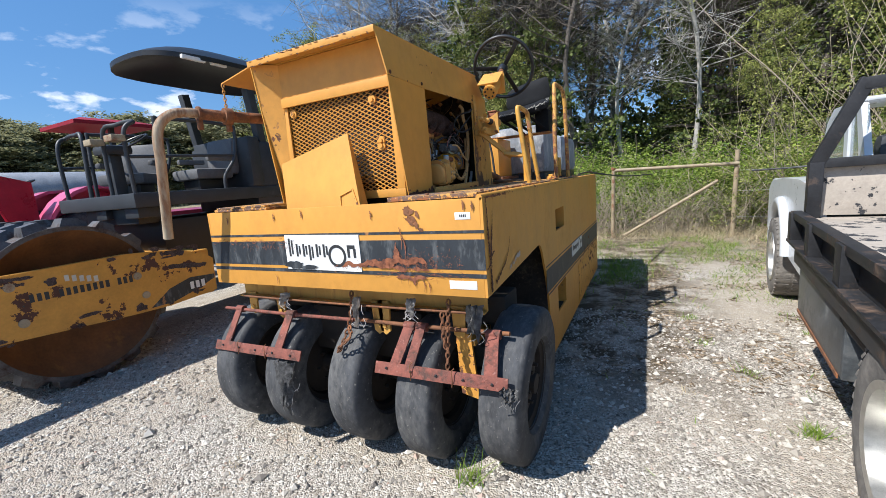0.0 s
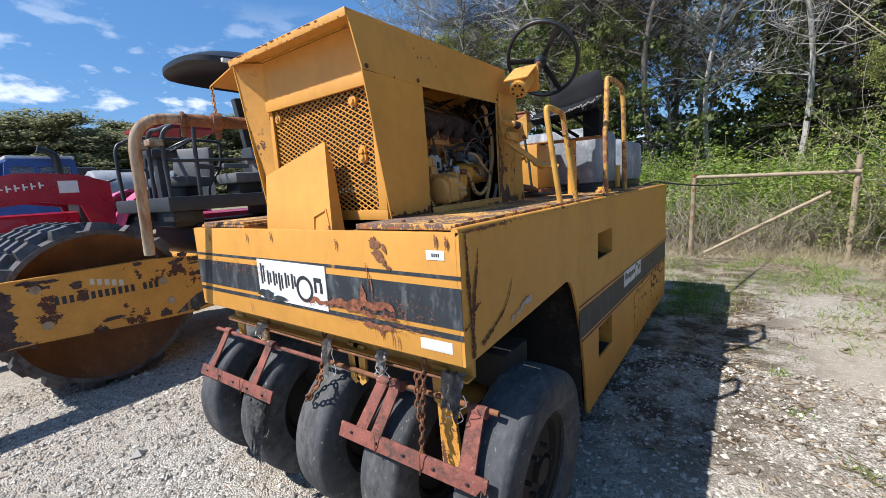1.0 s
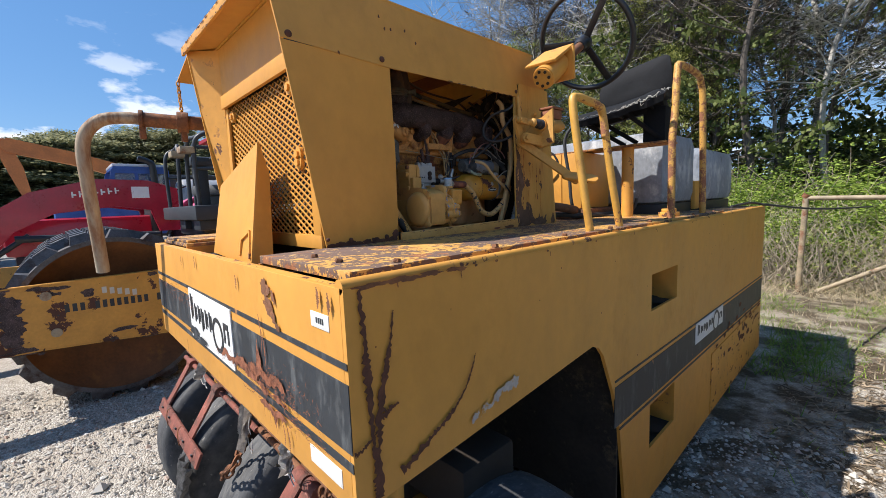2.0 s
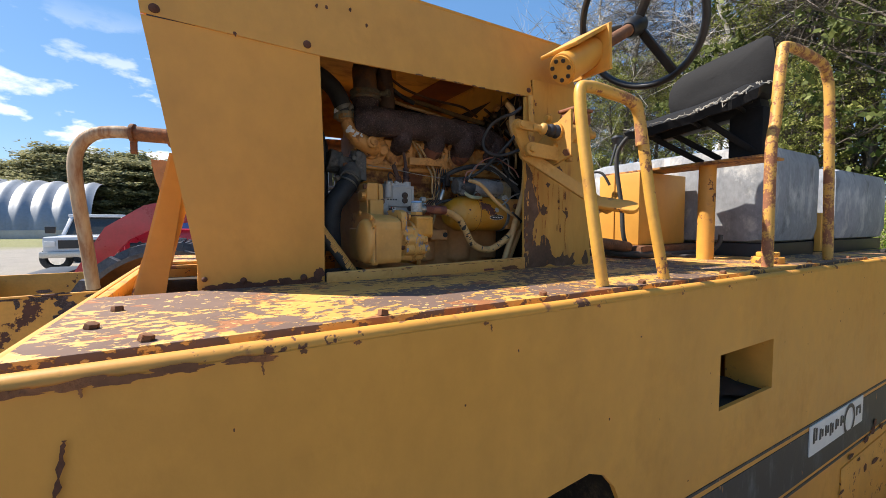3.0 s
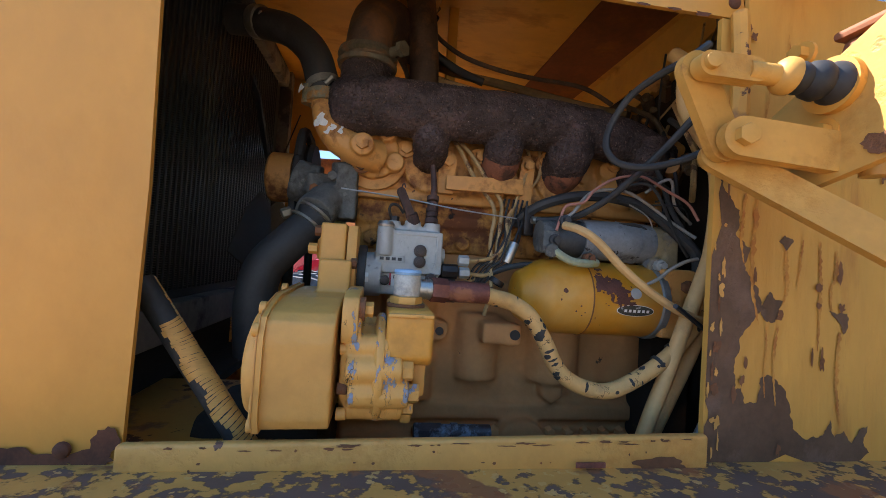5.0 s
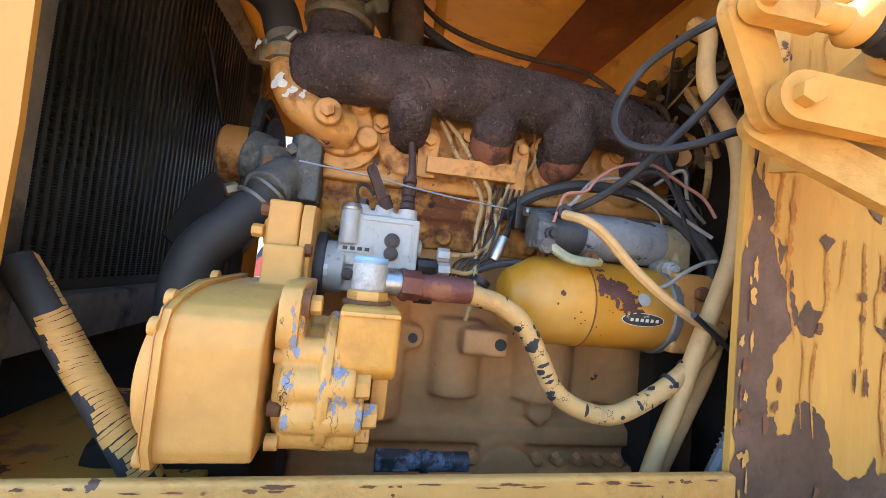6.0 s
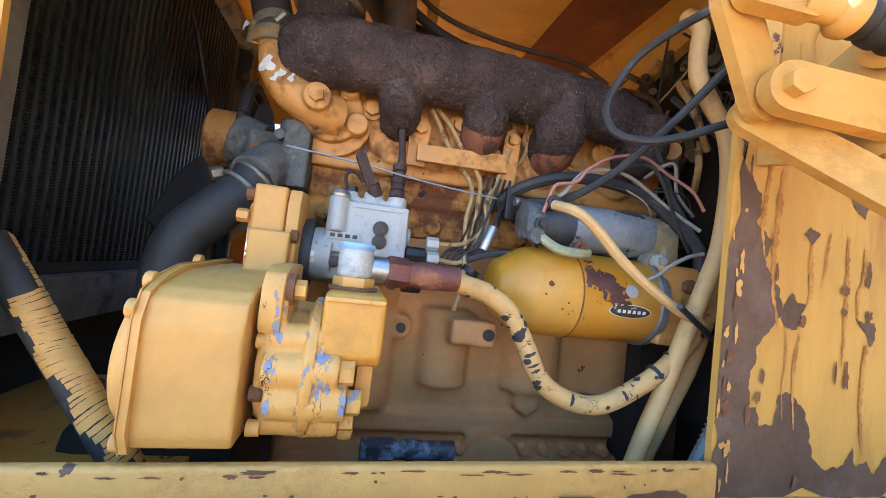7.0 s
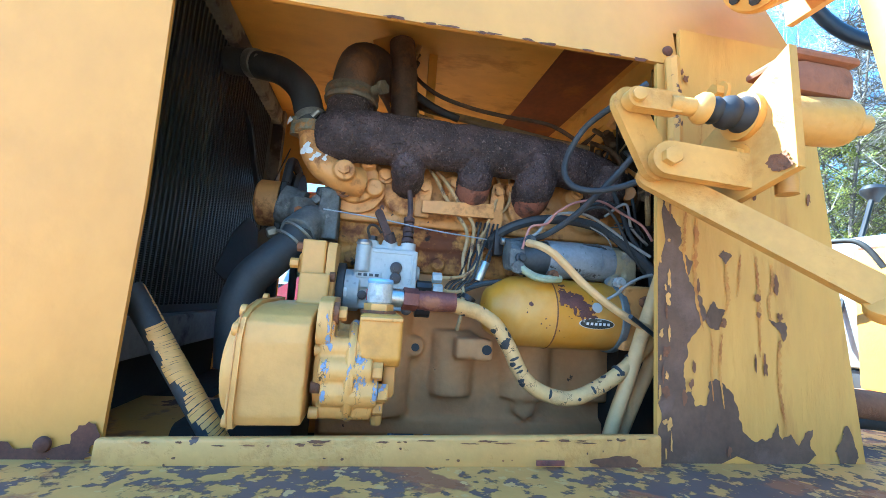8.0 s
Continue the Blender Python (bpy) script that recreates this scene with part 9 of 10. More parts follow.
bm = bm_new()
cyl(bm, (-0.62, 0.80, 1.290), (-0.62, 0.90, 1.290), 0.0115, seg=14)
cyl(bm, (-0.62, 0.785, 1.290), (-0.62, 0.825, 1.290), 0.014, seg=6, bev=0.001)
cyl(bm, (-0.62, 0.84, 1.290), (-0.62, 0.85, 1.290), 0.0135, seg=14)
part("drain_fitting", bm, surf("drain_worn", (0.055, 0.065, 0.078), 0.45, 0.3, var=0.2, scale=40, bump=0.2, col2=(0.24, 0.32, 0.42), mask=(0.52, 0.6), mscale=30), engine)
rr = random.Random(33)
for k in range(9):
    a = Vector((-0.60 - rr.uniform(0, 0.05), 1.12 + rr.uniform(-0.05, 0.06), 1.63 + rr.uniform(-0.02, 0.06)))
    b = Vector((-0.60 - rr.uniform(0, 0.06), 1.20 + rr.uniform(-0.03, 0.04), 1.60 + rr.uniform(-0.06, 0.04)))
    m1, m2 = a.lerp(b, 0.33) + Vector((0.02, 0, rr.uniform(-0.01, 0.04))), a.lerp(b, 0.7) + Vector((0.01, rr.uniform(-0.02, 0.02), rr.uniform(-0.02, 0.03)))
    bm = bm_new()
    tube(bm, [a, m1, m2, b], rr.choice((0.0012, 0.0016, 0.0026)), 6, 6)
    part("wire", bm, hose_black if k % 3 else grey_wire, engine)
# sill under the opening
bm = bm_new()
sheet(bm, [[(0.482, 1.318), (1.118, 1.318), (1.118, 1.358), (0.482, 1.346)]], "x", -0.464, 0.012)
bmesh.ops.bevel(bm, geom=[e for e in bm.edges if e.calc_face_angle(0) > 0.6], offset=0.004, segments=3, affect="EDGES", profile=0.5)
sill = part("sill", bm, sill_paint, hood, "chipped cream-yellow sill under the engine opening")
bm = bm_new()
rr = random.Random(15)
for k in range(24):
    y = rr.uniform(0.49, 1.11)
    z = 1.346 + 0.019 * (y - 0.482) - rr.choice((0.0005, 0.0015, 0.004))
    blot(bm, "x", -0.4517, (y, z - 0.003), rr.uniform(0.002, 0.012), rr.uniform(0.0006, 0.0016), 40 + k, n=22, rough=0.8)
for k in range(12):
    blot(bm, "x", -0.4517, (rr.uniform(0.5, 1.1), rr.uniform(1.322, 1.342)), rr.uniform(0.0008, 0.0025), rr.uniform(0.0006, 0.0016), 140 + k, n=12)
blot(bm, "x", -0.4516, (1.06, 1.326), 0.03, 0.008, 200)
part("sill_chip", bm, rust, sill, kind="stuff")
bm = bm_new()
box(bm, (-0.4485, 0.95, 1.324), (-0.4465, 0.985, 1.330), 0.0005)
part("red_tag", bm, red_primer, hood)
for pts, r, mt in (([(-0.80, 0.74, 2.02), (-0.80, 0.766, 1.979), (-0.80, 0.79, 1.948), (-0.80, 0.841, 1.918), (-0.80, 0.895, 1.900)], 0.008, hose_black), ([(-0.82, 0.77, 2.03), (-0.82, 0.80, 1.99), (-0.81, 0.85, 1.953), (-0.80, 0.92, 1.93), (-0.80, 0.997, 1.922), (-0.79, 1.098, 1.912), (-0.78, 1.16, 1.88)], 0.0045, pipe_brown)):
    bm = bm_new()
    tube(bm, pts, r, 10, 6)
    part("overhead_hose", bm, mt, hood, "dark hose under the hood's roof")

# ---- the drum roller parked beside ----
drumr = thing("drum_roller", "chipped orange-yellow single-drum roller with pad-foot shell and charcoal operator's platform", "road roller")
DX, DY, DZ, DR = -3.45, -0.03, 0.66, 0.605
bm = bm_new()
lathe(bm, [(0.0, -0.30), (0.16, -0.30), (0.17, -0.22), (0.42, -0.17), (0.555, -0.06), (0.585, 0.0), (DR, 0.0), (DR, -1.72), (0.0, -1.72)], (DX, DY, DZ), (DX + 1, DY, DZ), 72)
drum = part("drum", bm, drum_brown, drumr, "rust-brown dished drum")
bm = bm_new()
lathe(bm, [(DR - 0.03, 0.001), (DR + 0.004, 0.001), (DR + 0.004, -1.72), (DR - 0.02, -1.722)], (DX, DY, DZ), (DX + 1, DY, DZ), 72)
part("drum_shell", bm, drum_pad, drum)
for i in range(9):
    for k in range(17):
        a = 2 * math.pi * (k + 0.5 * (i % 2)) / 17
        b = bm_new()
        e, t = Vector((0, math.cos(a), math.sin(a))), Vector((0, -math.sin(a), math.cos(a)))
        mm = Matrix((Vector((1, 0, 0)), t, e)).transposed().to_4x4()
        mm.translation = Vector((DX - 0.09 - 0.185 * i, DY, DZ)) + e * DR
        vs = [b.verts.new(mm @ Vector(p)) for p in ((-0.08, -0.075, 0), (0.08, -0.075, 0), (0.08, 0.075, 0), (-0.08, 0.075, 0), (-0.06, -0.05, 0.065), (0.06, -0.05, 0.065), (0.06, 0.05, 0.065), (-0.06, 0.05, 0.065))]
        for f in ((4, 5, 6, 7), (0, 1, 5, 4), (1, 2, 6, 5), (2, 3, 7, 6), (3, 0, 4, 7)):
            b.faces.new([vs[j] for j in f])
        part("pad", b, drum_pad, drum)
bm = bm_new()
sheet(bm, [[(-1.75, 0.53), (-1.75, 0.97), (-0.4, 0.978), (0.30, 0.985), (0.72, 0.95), (0.98, 0.86), (1.06, 0.80), (1.05, 0.475), (0.60, 0.445), (0.30, 0.455), (-0.5, 0.51)]], "x", -3.405, 0.03)
flank = part("side_frame", bm, frame_orange, drumr, "chipped orange-yellow side frame with dark marks")
bm = bm_new()
sheet(bm, [[(-1.75, 0.965), (-0.4, 0.975), (0.30, 0.984), (0.72, 0.949), (0.72, 0.944), (0.30, 0.978), (-0.4, 0.967), (-1.75, 0.955)]], "x", -3.44, 0.072)
sheet(bm, [[(-1.75, 0.53), (-0.5, 0.51), (0.30, 0.455), (0.60, 0.445), (0.60, 0.452), (0.30, 0.462), (-0.5, 0.518), (-1.75, 0.538)]], "x", -3.44, 0.072)
part("frame_flange", bm, frame_orange, flank)
# lettering of the hirer and stock number, as plain bars
for k in range(17):
    if k in (4, 13):
        continue
    bm = bm_new()
    y = -0.385 + 0.0425 * k
    z = 0.755 - 0.022 * (y + 0.385) + (0.0 if k else -0.02)
    box(bm, (-3.376, y, z), (-3.3735, y + (0.026 if k else 0.010), z + (0.058 if k else 0.012)))
    part("mark_bar", bm, decal_black, flank)
for k in range(5):
    bm = bm_new()
    y = -0.125 + 0.045 * k
    box(bm, (-3.376, y, 0.858 - 0.012 * k), (-3.3737, y + 0.028, 0.905 - 0.012 * k))
    part("stock_bar", bm, surf("faded_white_mark", (0.55, 0.50, 0.42), 0.7, var=0.1) if k == 0 else bpy.data.materials["faded_white_mark"], flank)
bm = bm_new()
sheet(bm, [[(0.42, 0.47), (0.60, 0.60), (0.80, 0.66), (1.045, 0.64), (1.045, 0.60), (0.85, 0.53), (0.62, 0.47)]], "x", -3.3755, 0.003)
part("dark_swoosh", bm, stripe_black, flank)
for k in range(3):
    bm = bm_new()
    y = 0.79 + 0.055 * k
    box(bm, (-3.373, y, 0.545), (-3.370, y + 0.034, 0.615))
    part("model_bar", bm, decal_white, flank)
for y, z in ((-0.43, 0.89), (-0.40, 0.62), (0.36, 0.78), (0.40, 0.60)):
    bm = bm_new()
    cyl(bm, (-3.376, y, z), (-3.366, y, z), 0.032, seg=20, bev=0.003)
    part("pin_cap", bm, gate_steel, flank)
bm = bm_new()
rr = random.Random(21)
for k in range(60):
    blot(bm, "x", -3.3742 + 0.00002 * k, (rr.uniform(-1.6, 0.95), rr.choice((0.93, 0.95, 0.52, 0.50)) + rr.gauss(0, 0.03)), rr.uniform(0.01, 0.07), rr.uniform(0.008, 0.035), k + 30)
for k in range(16):
    blot(bm, "x", -3.3742, (0.65 + 0.02 * k, 0.80 - 0.003 * k), 0.03, 0.02, k + 130)
    blot(bm, "x", -3.3742, (-0.62 + 0.02 * rr.gauss(0, 1), 0.6 + 0.02 * k), 0.05, 0.03, k + 160)
part("rust_chip", bm, manifold_rust, flank, kind="stuff")
bm = bm_new()
box(bm, (-5.45, -1.75, 0.55), (-3.40, -1.55, 0.95), 0.02)
part("front_crossmember", bm, frame_orange, drumr)
bm = bm_new()
box(bm, (-5.25, -1.72, 0.53), (-5.22, 1.0, 0.97), 0.005)
box(bm, (-5.25, 0.80, 0.45), (-3.41, 1.05, 0.9), 0.02)
part("rear_crossmember", bm, frame_orange, drumr)
# platform and station
bm = bm_new()
box(bm, (-5.2, 0.62, 1.36), (-3.70, 2.75, 1.50), 0.015)
box(bm, (-4.9, 0.72, 1.20), (-3.9, 1.0, 1.36), 0.01)
plat = part("platform", bm, machine_grey, drumr, "charcoal operator's platform")
bm = bm_new()
box(bm, (-5.0, 0.9, 0.65), (-3.85, 2.8, 1.22), 0.03)
part("platform_base", bm, black_plastic, drumr)
bm = bm_new()
box(bm, (-4.9, 2.0, 1.22), (-3.72, 3.9, 2.05), 0.05)
box(bm, (-4.75, 1.95, 1.50), (-3.70, 2.12, 2.10), 0.03)
part("engine_hood", bm, machine_grey, drumr)
seat_grey = surf("grey_seat_vinyl", (0.115, 0.115, 0.118), 0.55, var=0.15, scale=9, bump=0.2)
for x, y, turn in ((-4.15, 1.62, 0), (-4.72, 1.15, 35)):
    m0 = pose(x, y, 1.62, 0, 0, turn)
    bm = bm_new()
    box(bm, (-0.24, -0.22, 0.0), (0.24, 0.24, 0.12), 0.04, m0)
    box(bm, (-0.24, 0.20, 0.08), (0.24, 0.32, 0.52), 0.05, m0 @ pose(0, 0, 0, -8, 0, 0))
    box(bm, (-0.30, -0.10, 0.20), (-0.24, 0.22, 0.26), 0.02, m0)
    box(bm, (0.24, -0.10, 0.20), (0.30, 0.22, 0.26), 0.02, m0)
    st = part("operator_seat", bm, seat_grey, drumr, "grey bucket seat with armrests")
    bm = bm_new()
    box(bm, (-0.15, -0.15, -0.13), (0.15, 0.15, 0.0), 0.01, m0)
    part("pedestal", bm, black_plastic, st)
bm = bm_new()
box(bm, (-4.52, 0.82, 1.50), (-4.40, 0.94, 1.95), 0.03)
box(bm, (-4.60, 0.76, 1.92), (-4.32, 1.02, 2.02), 0.04)
cons = part("console", bm, machine_grey, drumr, "grey steering console")
bm = bm_new()
ring = [Vector((-4.46, 1.06, 2.06)) + 0.19 * (math.cos(2 * math.pi * k / 32) * Vector((1, 0, 0)) + math.sin(2 * math.pi * k / 32) * Vector((0, 0.85, 0.5))) for k in range(33)]
tube(bm, ring, 0.012, 8, 1, cap=False)
for a in (90, 210, 330):
    beam(bm, (-4.46, 1.06, 2.06), Vector((-4.46, 1.06, 2.06)) + 0.19 * (math.cos(radians(a)) * Vector((1, 0, 0)) + math.sin(radians(a)) * Vector((0, 0.85, 0.5))), 0.02, 0.01, up=(0, -0.5, 0.85))
part("steering_wheel", bm, black_plastic, cons)
for i, x in enumerate((-3.78, -5.1)):
    for pts in ([(x, 0.68, 1.5), (x, 0.68, 2.05), (x, 0.78, 2.17), (x - 0.25 * (1 if i == 0 else -1), 0.76, 2.17), (x - 0.45 * (1 if i == 0 else -1), 0.72, 2.1), (x - 0.45 * (1 if i == 0 else -1), 0.70, 1.5)],
                [(x, 0.95, 1.5), (x, 0.97, 2.15), (x, 1.05, 2.22), (x, 1.75, 2.22), (x, 1.85, 2.15), (x, 1.80, 1.85), (x, 1.65, 1.65), (x, 1.63, 1.5)]):
        bm = bm_new()
        tube(bm, pts, 0.020, 10, 6)
        part("handrail", bm, machine_grey, drumr, "bent charcoal handrail")
    bm = bm_new()
    tube(bm, [(x, 0.66, 1.84), (x, 1.8, 1.88)], 0.016, 8, 1)
    part("mid_rail", bm, machine_grey, drumr)
for x, y in ((-3.82, 0.66), (-4.2, 0.66)):
    bm = bm_new()
    box(bm, (x - 0.07, y - 0.10, 1.98), (x + 0.07, y + 0.02, 2.04), 0.012)
    part("work_light", bm, gate_steel, drumr)
bm = bm_new()
box(bm, (-4.0, 0.66, 1.26), (-3.76, 0.86, 1.36), 0.012)
part("step", bm, machine_grey, drumr)
bm = bm_new()
box(bm, (-4.55, 0.66, 1.26), (-4.35, 0.86, 1.36), 0.012)
part("step", bm, machine_grey, drumr)
for x in (-3.80, -5.02):
    bm = bm_new()
    beam(bm, (x, 2.30, 1.5), (x, 2.12, 2.80), 0.10, 0.10, up=(1, 0, 0), bev=0.01)
    part("canopy_post", bm, machine_grey, drumr)
bm = bm_new()
nx_, ny_ = 12, 14
rows_ = []
for i in range(nx_ + 1):
    r_ = []
    for j in range(ny_ + 1):
        u, v = i / nx_ * 2 - 1, j / ny_ * 2 - 1
        sx_, sy_ = 1 - 0.16 * v ** 4, 1 - 0.16 * u ** 4
        z = 2.925 + 0.17 * (1 - abs(u) ** 3.0) * (1 - abs(v) ** 3.0) - 0.03 * u * u
        r_.append(bm.verts.new((-4.26 + 0.62 * u * sx_, 2.02 + 0.95 * v * sy_, z)))
    rows_.append(r_)
for i in range(nx_):
    for j in range(ny_):
        bm.faces.new((rows_[i][j], rows_[i + 1][j], rows_[i + 1][j + 1], rows_[i][j + 1]))
e = bmesh.ops.extrude_face_region(bm, geom=bm.faces[:])
bmesh.ops.translate(bm, vec=(0, 0, -0.05), verts=[g for g in e["geom"] if isinstance(g, bmesh.types.BMVert)])
can = part("canopy", bm, black_plastic, drumr, "glossy dark moulded canopy")
bm = bm_new()
box(bm, (-3.70, 1.3, 2.83), (-3.66, 1.55, 2.87), 0.006)
box(bm, (-3.70, 1.62, 2.83), (-3.66, 1.80, 2.87), 0.006)
part("warning_label", bm, decal_white, can)
for x in (-3.95, -5.0):
    bm = bm_new()
    lathe(bm, tyre_profile(0.68, 0.5), (x, 3.2, 0.66), (x + 1, 3.2, 0.66), 48)
    for k in range(22):
        a = 2 * math.pi * k / 22
        e, t = Vector((0, math.cos(a), math.sin(a))), Vector((0, -math.sin(a), math.cos(a)))
        for sgn in (-1, 1):
            c0 = Vector((x, 3.2, 0.66)) + e * 0.69
            beam(bm, c0 + Vector((0.02 * sgn, 0, 0)) + t * 0.0, c0 + Vector((0.24 * sgn, 0, 0)) + t * 0.10 - e * 0.02, 0.05, 0.05, up=e)
    ty = part("rear_tyre", bm, rubber, drumr, "lugged rear tyre")
    bm = bm_new()
    lathe(bm, [(0.0, 0.10), (0.30, 0.10), (0.36, 0.18), (0.40, 0.19)], (x, 3.2, 0.66), (x + 1, 3.2, 0.66), 32)
    part("rim", bm, frame_orange, ty)

# ---- pickup with a steel flatbed, parked on the other side ----
pick = thing("flatbed_pickup", "silver-white pickup with worn black steel flatbed and headache rack, on gravel", "pickup truck")
TM = Matrix.Translation((1.30, 0.45, 0)) @ Matrix.Rotation(radians(-6.0), 4, "Z")


def tpart(name, bm, material, parent, label=""):
    bmesh.ops.transform(bm, matrix=TM, verts=bm.verts)
    return part(name, bm, material, parent, label)


bm = bm_new()
box(bm, (0.0, -2.0, 0.93), (0.06, 1.68, 0.975), 0.004)
box(bm, (0.05, -2.0, 0.78), (0.065, 1.68, 0.93))
box(bm, (-0.02, -2.0, 0.765), (0.06, 1.66, 0.785), 0.003)
box(bm, (0.0, -2.0, 0.66), (0.012, 1.45, 0.765), 0.003)
box(bm, (1.80, -2.0, 0.70), (1.88, 1.85, 0.95), 0.004)
rail = tpart("bed_rail", bm, truck_black, pick, "black channel-steel bed rail")
for y in (1.62, 1.02, 0.35, -0.5):
    bm = bm_new()
    box(bm, (-0.012, y - 0.055, 0.78), (0.055, y + 0.055, 0.97), 0.006)
    tpart("stake_pocket", bm, truck_black, rail)
bm = bm_new()
box(bm, (0.065, -2.0, 0.90), (1.80, 1.66, 0.935), 0.004)
tpart("bed_deck", bm, truck_dirty, pick, "battered flaked bed deck")
bm = bm_new()
beam(bm, (0.10, 1.60, 0.93), (0.10, 1.58, 1.30), 0.085, 0.075, up=(1, 0, 0), bev=0.006)
beam(bm, (0.10, 1.58, 1.28), (0.31, 1.55, 1.78), 0.075, 0.07, up=(0, 1, 0), bev=0.006)
beam(bm, (1.78, 1.60, 0.93), (1.78, 1.58, 1.30), 0.085, 0.075, up=(1, 0, 0), bev=0.006)
beam(bm, (1.78, 1.58, 1.28), (1.54, 1.55, 1.78), 0.075, 0.07, up=(0, 1, 0), bev=0.006)
beam(bm, (0.29, 1.55, 1.75), (1.56, 1.55, 1.75), 0.07, 0.07, up=(0, 1, 0), bev=0.006)
beam(bm, (0.10, 1.58, 1.29), (1.78, 1.58, 1.29), 0.06, 0.07, up=(0, 1, 0), bev=0.006)
rack = tpart("headache_rack", bm, truck_black, pick, "black welded headache rack")
bm = bm_new()
box(bm, (0.14, 1.59, 0.95), (1.74, 1.60, 1.26), 0.002)
tpart("rack_panel", bm, truck_dirty, rack, "beige panel with flaked black paint and a scrawl")
bm = bm_new()
box(bm, (0.02, 0.30, 0.36), (0.5, 0.32, 0.68), 0.01)
box(bm, (0.02, 0.32, 0.36), (0.5, 1.36, 0.68), 0.012)
tool = tpart("side_toolbox", bm, surf("scuffed_dark_box", (0.075, 0.082, 0.088), 0.4, 0.3, var=0.25, scale=7, bump=0.15, col2=(0.22, 0.22, 0.21), mask=(0.52, 0.7), mscale=5), pick, "scuffed dark steel toolbox under the bed")
bm = bm_new()
box(bm, (0.014, 0.34, 0.352), (0.02, 1.34, 0.37))
tpart("box_lip", bm, rust, tool)
bm = bm_new()
box(bm, (0.02, -0.1, 0.60), (0.30, 0.40, 0.66), 0.01)
box(bm, (0.30, -1.8, 0.45), (1.6, 3.0, 0.62), 0.02)
tpart("chassis", bm, shade_dark, pick)
for y, x in ((-0.28, 0.13), (3.05, 0.17), (-0.28, 1.75), (3.05, 1.75)):
    bm = bm_new()
    lathe(bm, tyre_profile(0.385, 0.25), (x, y, 0.38), (x - 1, y, 0.38), 56)
    for k in range(44):
        a = 2 * math.pi * k / 44
        e, t = Vector((0, math.cos(a), math.sin(a))), Vector((0, -math.sin(a), math.cos(a)))
        c0 = Vector((x, y, 0.38)) + e * 0.383
        for sgn in (-1, 1):
            beam(bm, c0 + Vector((0.01 * sgn, 0, 0)), c0 + Vector((0.115 * sgn, 0, 0)) + t * 0.02 - e * 0.012, 0.028, 0.012, up=e)
    ty = tpart("tyre", bm, surf("dusty_tyre", (0.13, 0.12, 0.108), 0.9, var=0.15, scale=12, bump=0.3, col2=(0.22, 0.20, 0.175), mask=(0.45, 0.6), mscale=7) if y < 0 and x < 1 else bpy.data.materials["dusty_tyre"], pick, "dusty all-terrain tyre")
    bm = bm_new()
    lathe(bm, [(0.24, 0.10), (0.235, 0.125), (0.205, 0.12), (0.20, 0.06), (0.19, 0.02), (0.12, 0.035), (0.07, 0.05), (0.06, 0.09), (0.0, 0.09)], (x, y, 0.38), (x - 1, y, 0.38), 40)
    tpart("rim", bm, plated, ty)
bm = bm_new()
prof = [(1.62, 0.42), (1.62, 1.12), (2.3, 1.16), (3.1, 1.14), (3.9, 1.08), (4.12, 0.98), (4.15, 0.52), (3.52, 0.50), (3.48, 0.70), (3.36, 0.86), (3.18, 0.93), (2.92, 0.93), (2.74, 0.86), (2.62, 0.70), (2.56, 0.46)]
sheet(bm, [prof], "x", 0.12, 0.06)
body = tpart("cab_body", bm, white_paint, pick, "silver-white cab side and front fender")
bm = bm_new()
sheet(bm, [prof], "x", 1.72, 0.06)
tpart("cab_side", bm, white_paint, body)
bm = bm_new()
up = [(1.64, 1.10), (1.72, 1.30), (1.90, 1.66), (2.02, 1.70), (2.62, 1.69), (2.80, 1.60), (3.15, 1.14)]
sheet(bm, [up, [(1.82, 1.22), (1.98, 1.62), (2.08, 1.64), (2.16, 1.64), (2.14, 1.22)], [(2.24, 1.22), (2.26, 1.64), (2.58, 1.63), (2.74, 1.54), (2.96, 1.22)]], "x", 0.36, 0.04)
sheet(bm, [up], "x", 1.52, 0.04)
box(bm, (0.38, 1.92, 1.675), (1.54, 2.70, 1.705), 0.012)
box(bm, (0.14, 1.62, 1.09), (1.76, 3.2, 1.13), 0.02)
box(bm, (0.14, 3.10, 1.03), (1.76, 4.08, 1.10), 0.03)
box(bm, (0.36, 1.63, 1.10), (1.54, 1.68, 1.26), 0.01)
box(bm, (0.14, 1.7, 0.45), (1.74, 3.2, 0.50), 0.01)
tpart("cab_roof", bm, white_paint, body)
bm = bm_new()
box(bm, (0.375, 1.80, 1.22), (0.381, 2.95, 1.645))
tpart("cab_glass", bm, glass, body)
bm = bm_new()
tube(bm, [Vector((0.105, 3.05 + 0.455 * math.cos(math.pi * k / 16), 0.47 + 0.455 * math.sin(math.pi * k / 16))) for k in range(17)], 0.045, 12, 2)
tpart("fender_flare", bm, white_paint, body)
bm = bm_new()
tube(bm, [(0.34, 2.90, 1.25), (0.15, 2.93, 1.24), (-0.14, 2.95, 1.235)], 0.008, 8, 3)
tpart("door_mirror", bm, black_plastic, body)
bm = bm_new()
box(bm, (0.2, 1.7, 0.6), (1.68, 3.1, 1.05), 0.05)
box(bm, (0.45, 1.85, 1.05), (0.85, 2.0, 1.45), 0.06)
box(bm, (1.0, 1.85, 1.05), (1.45, 2.0, 1.45), 0.06)
tpart("cab_seats", bm, machine_grey, body)

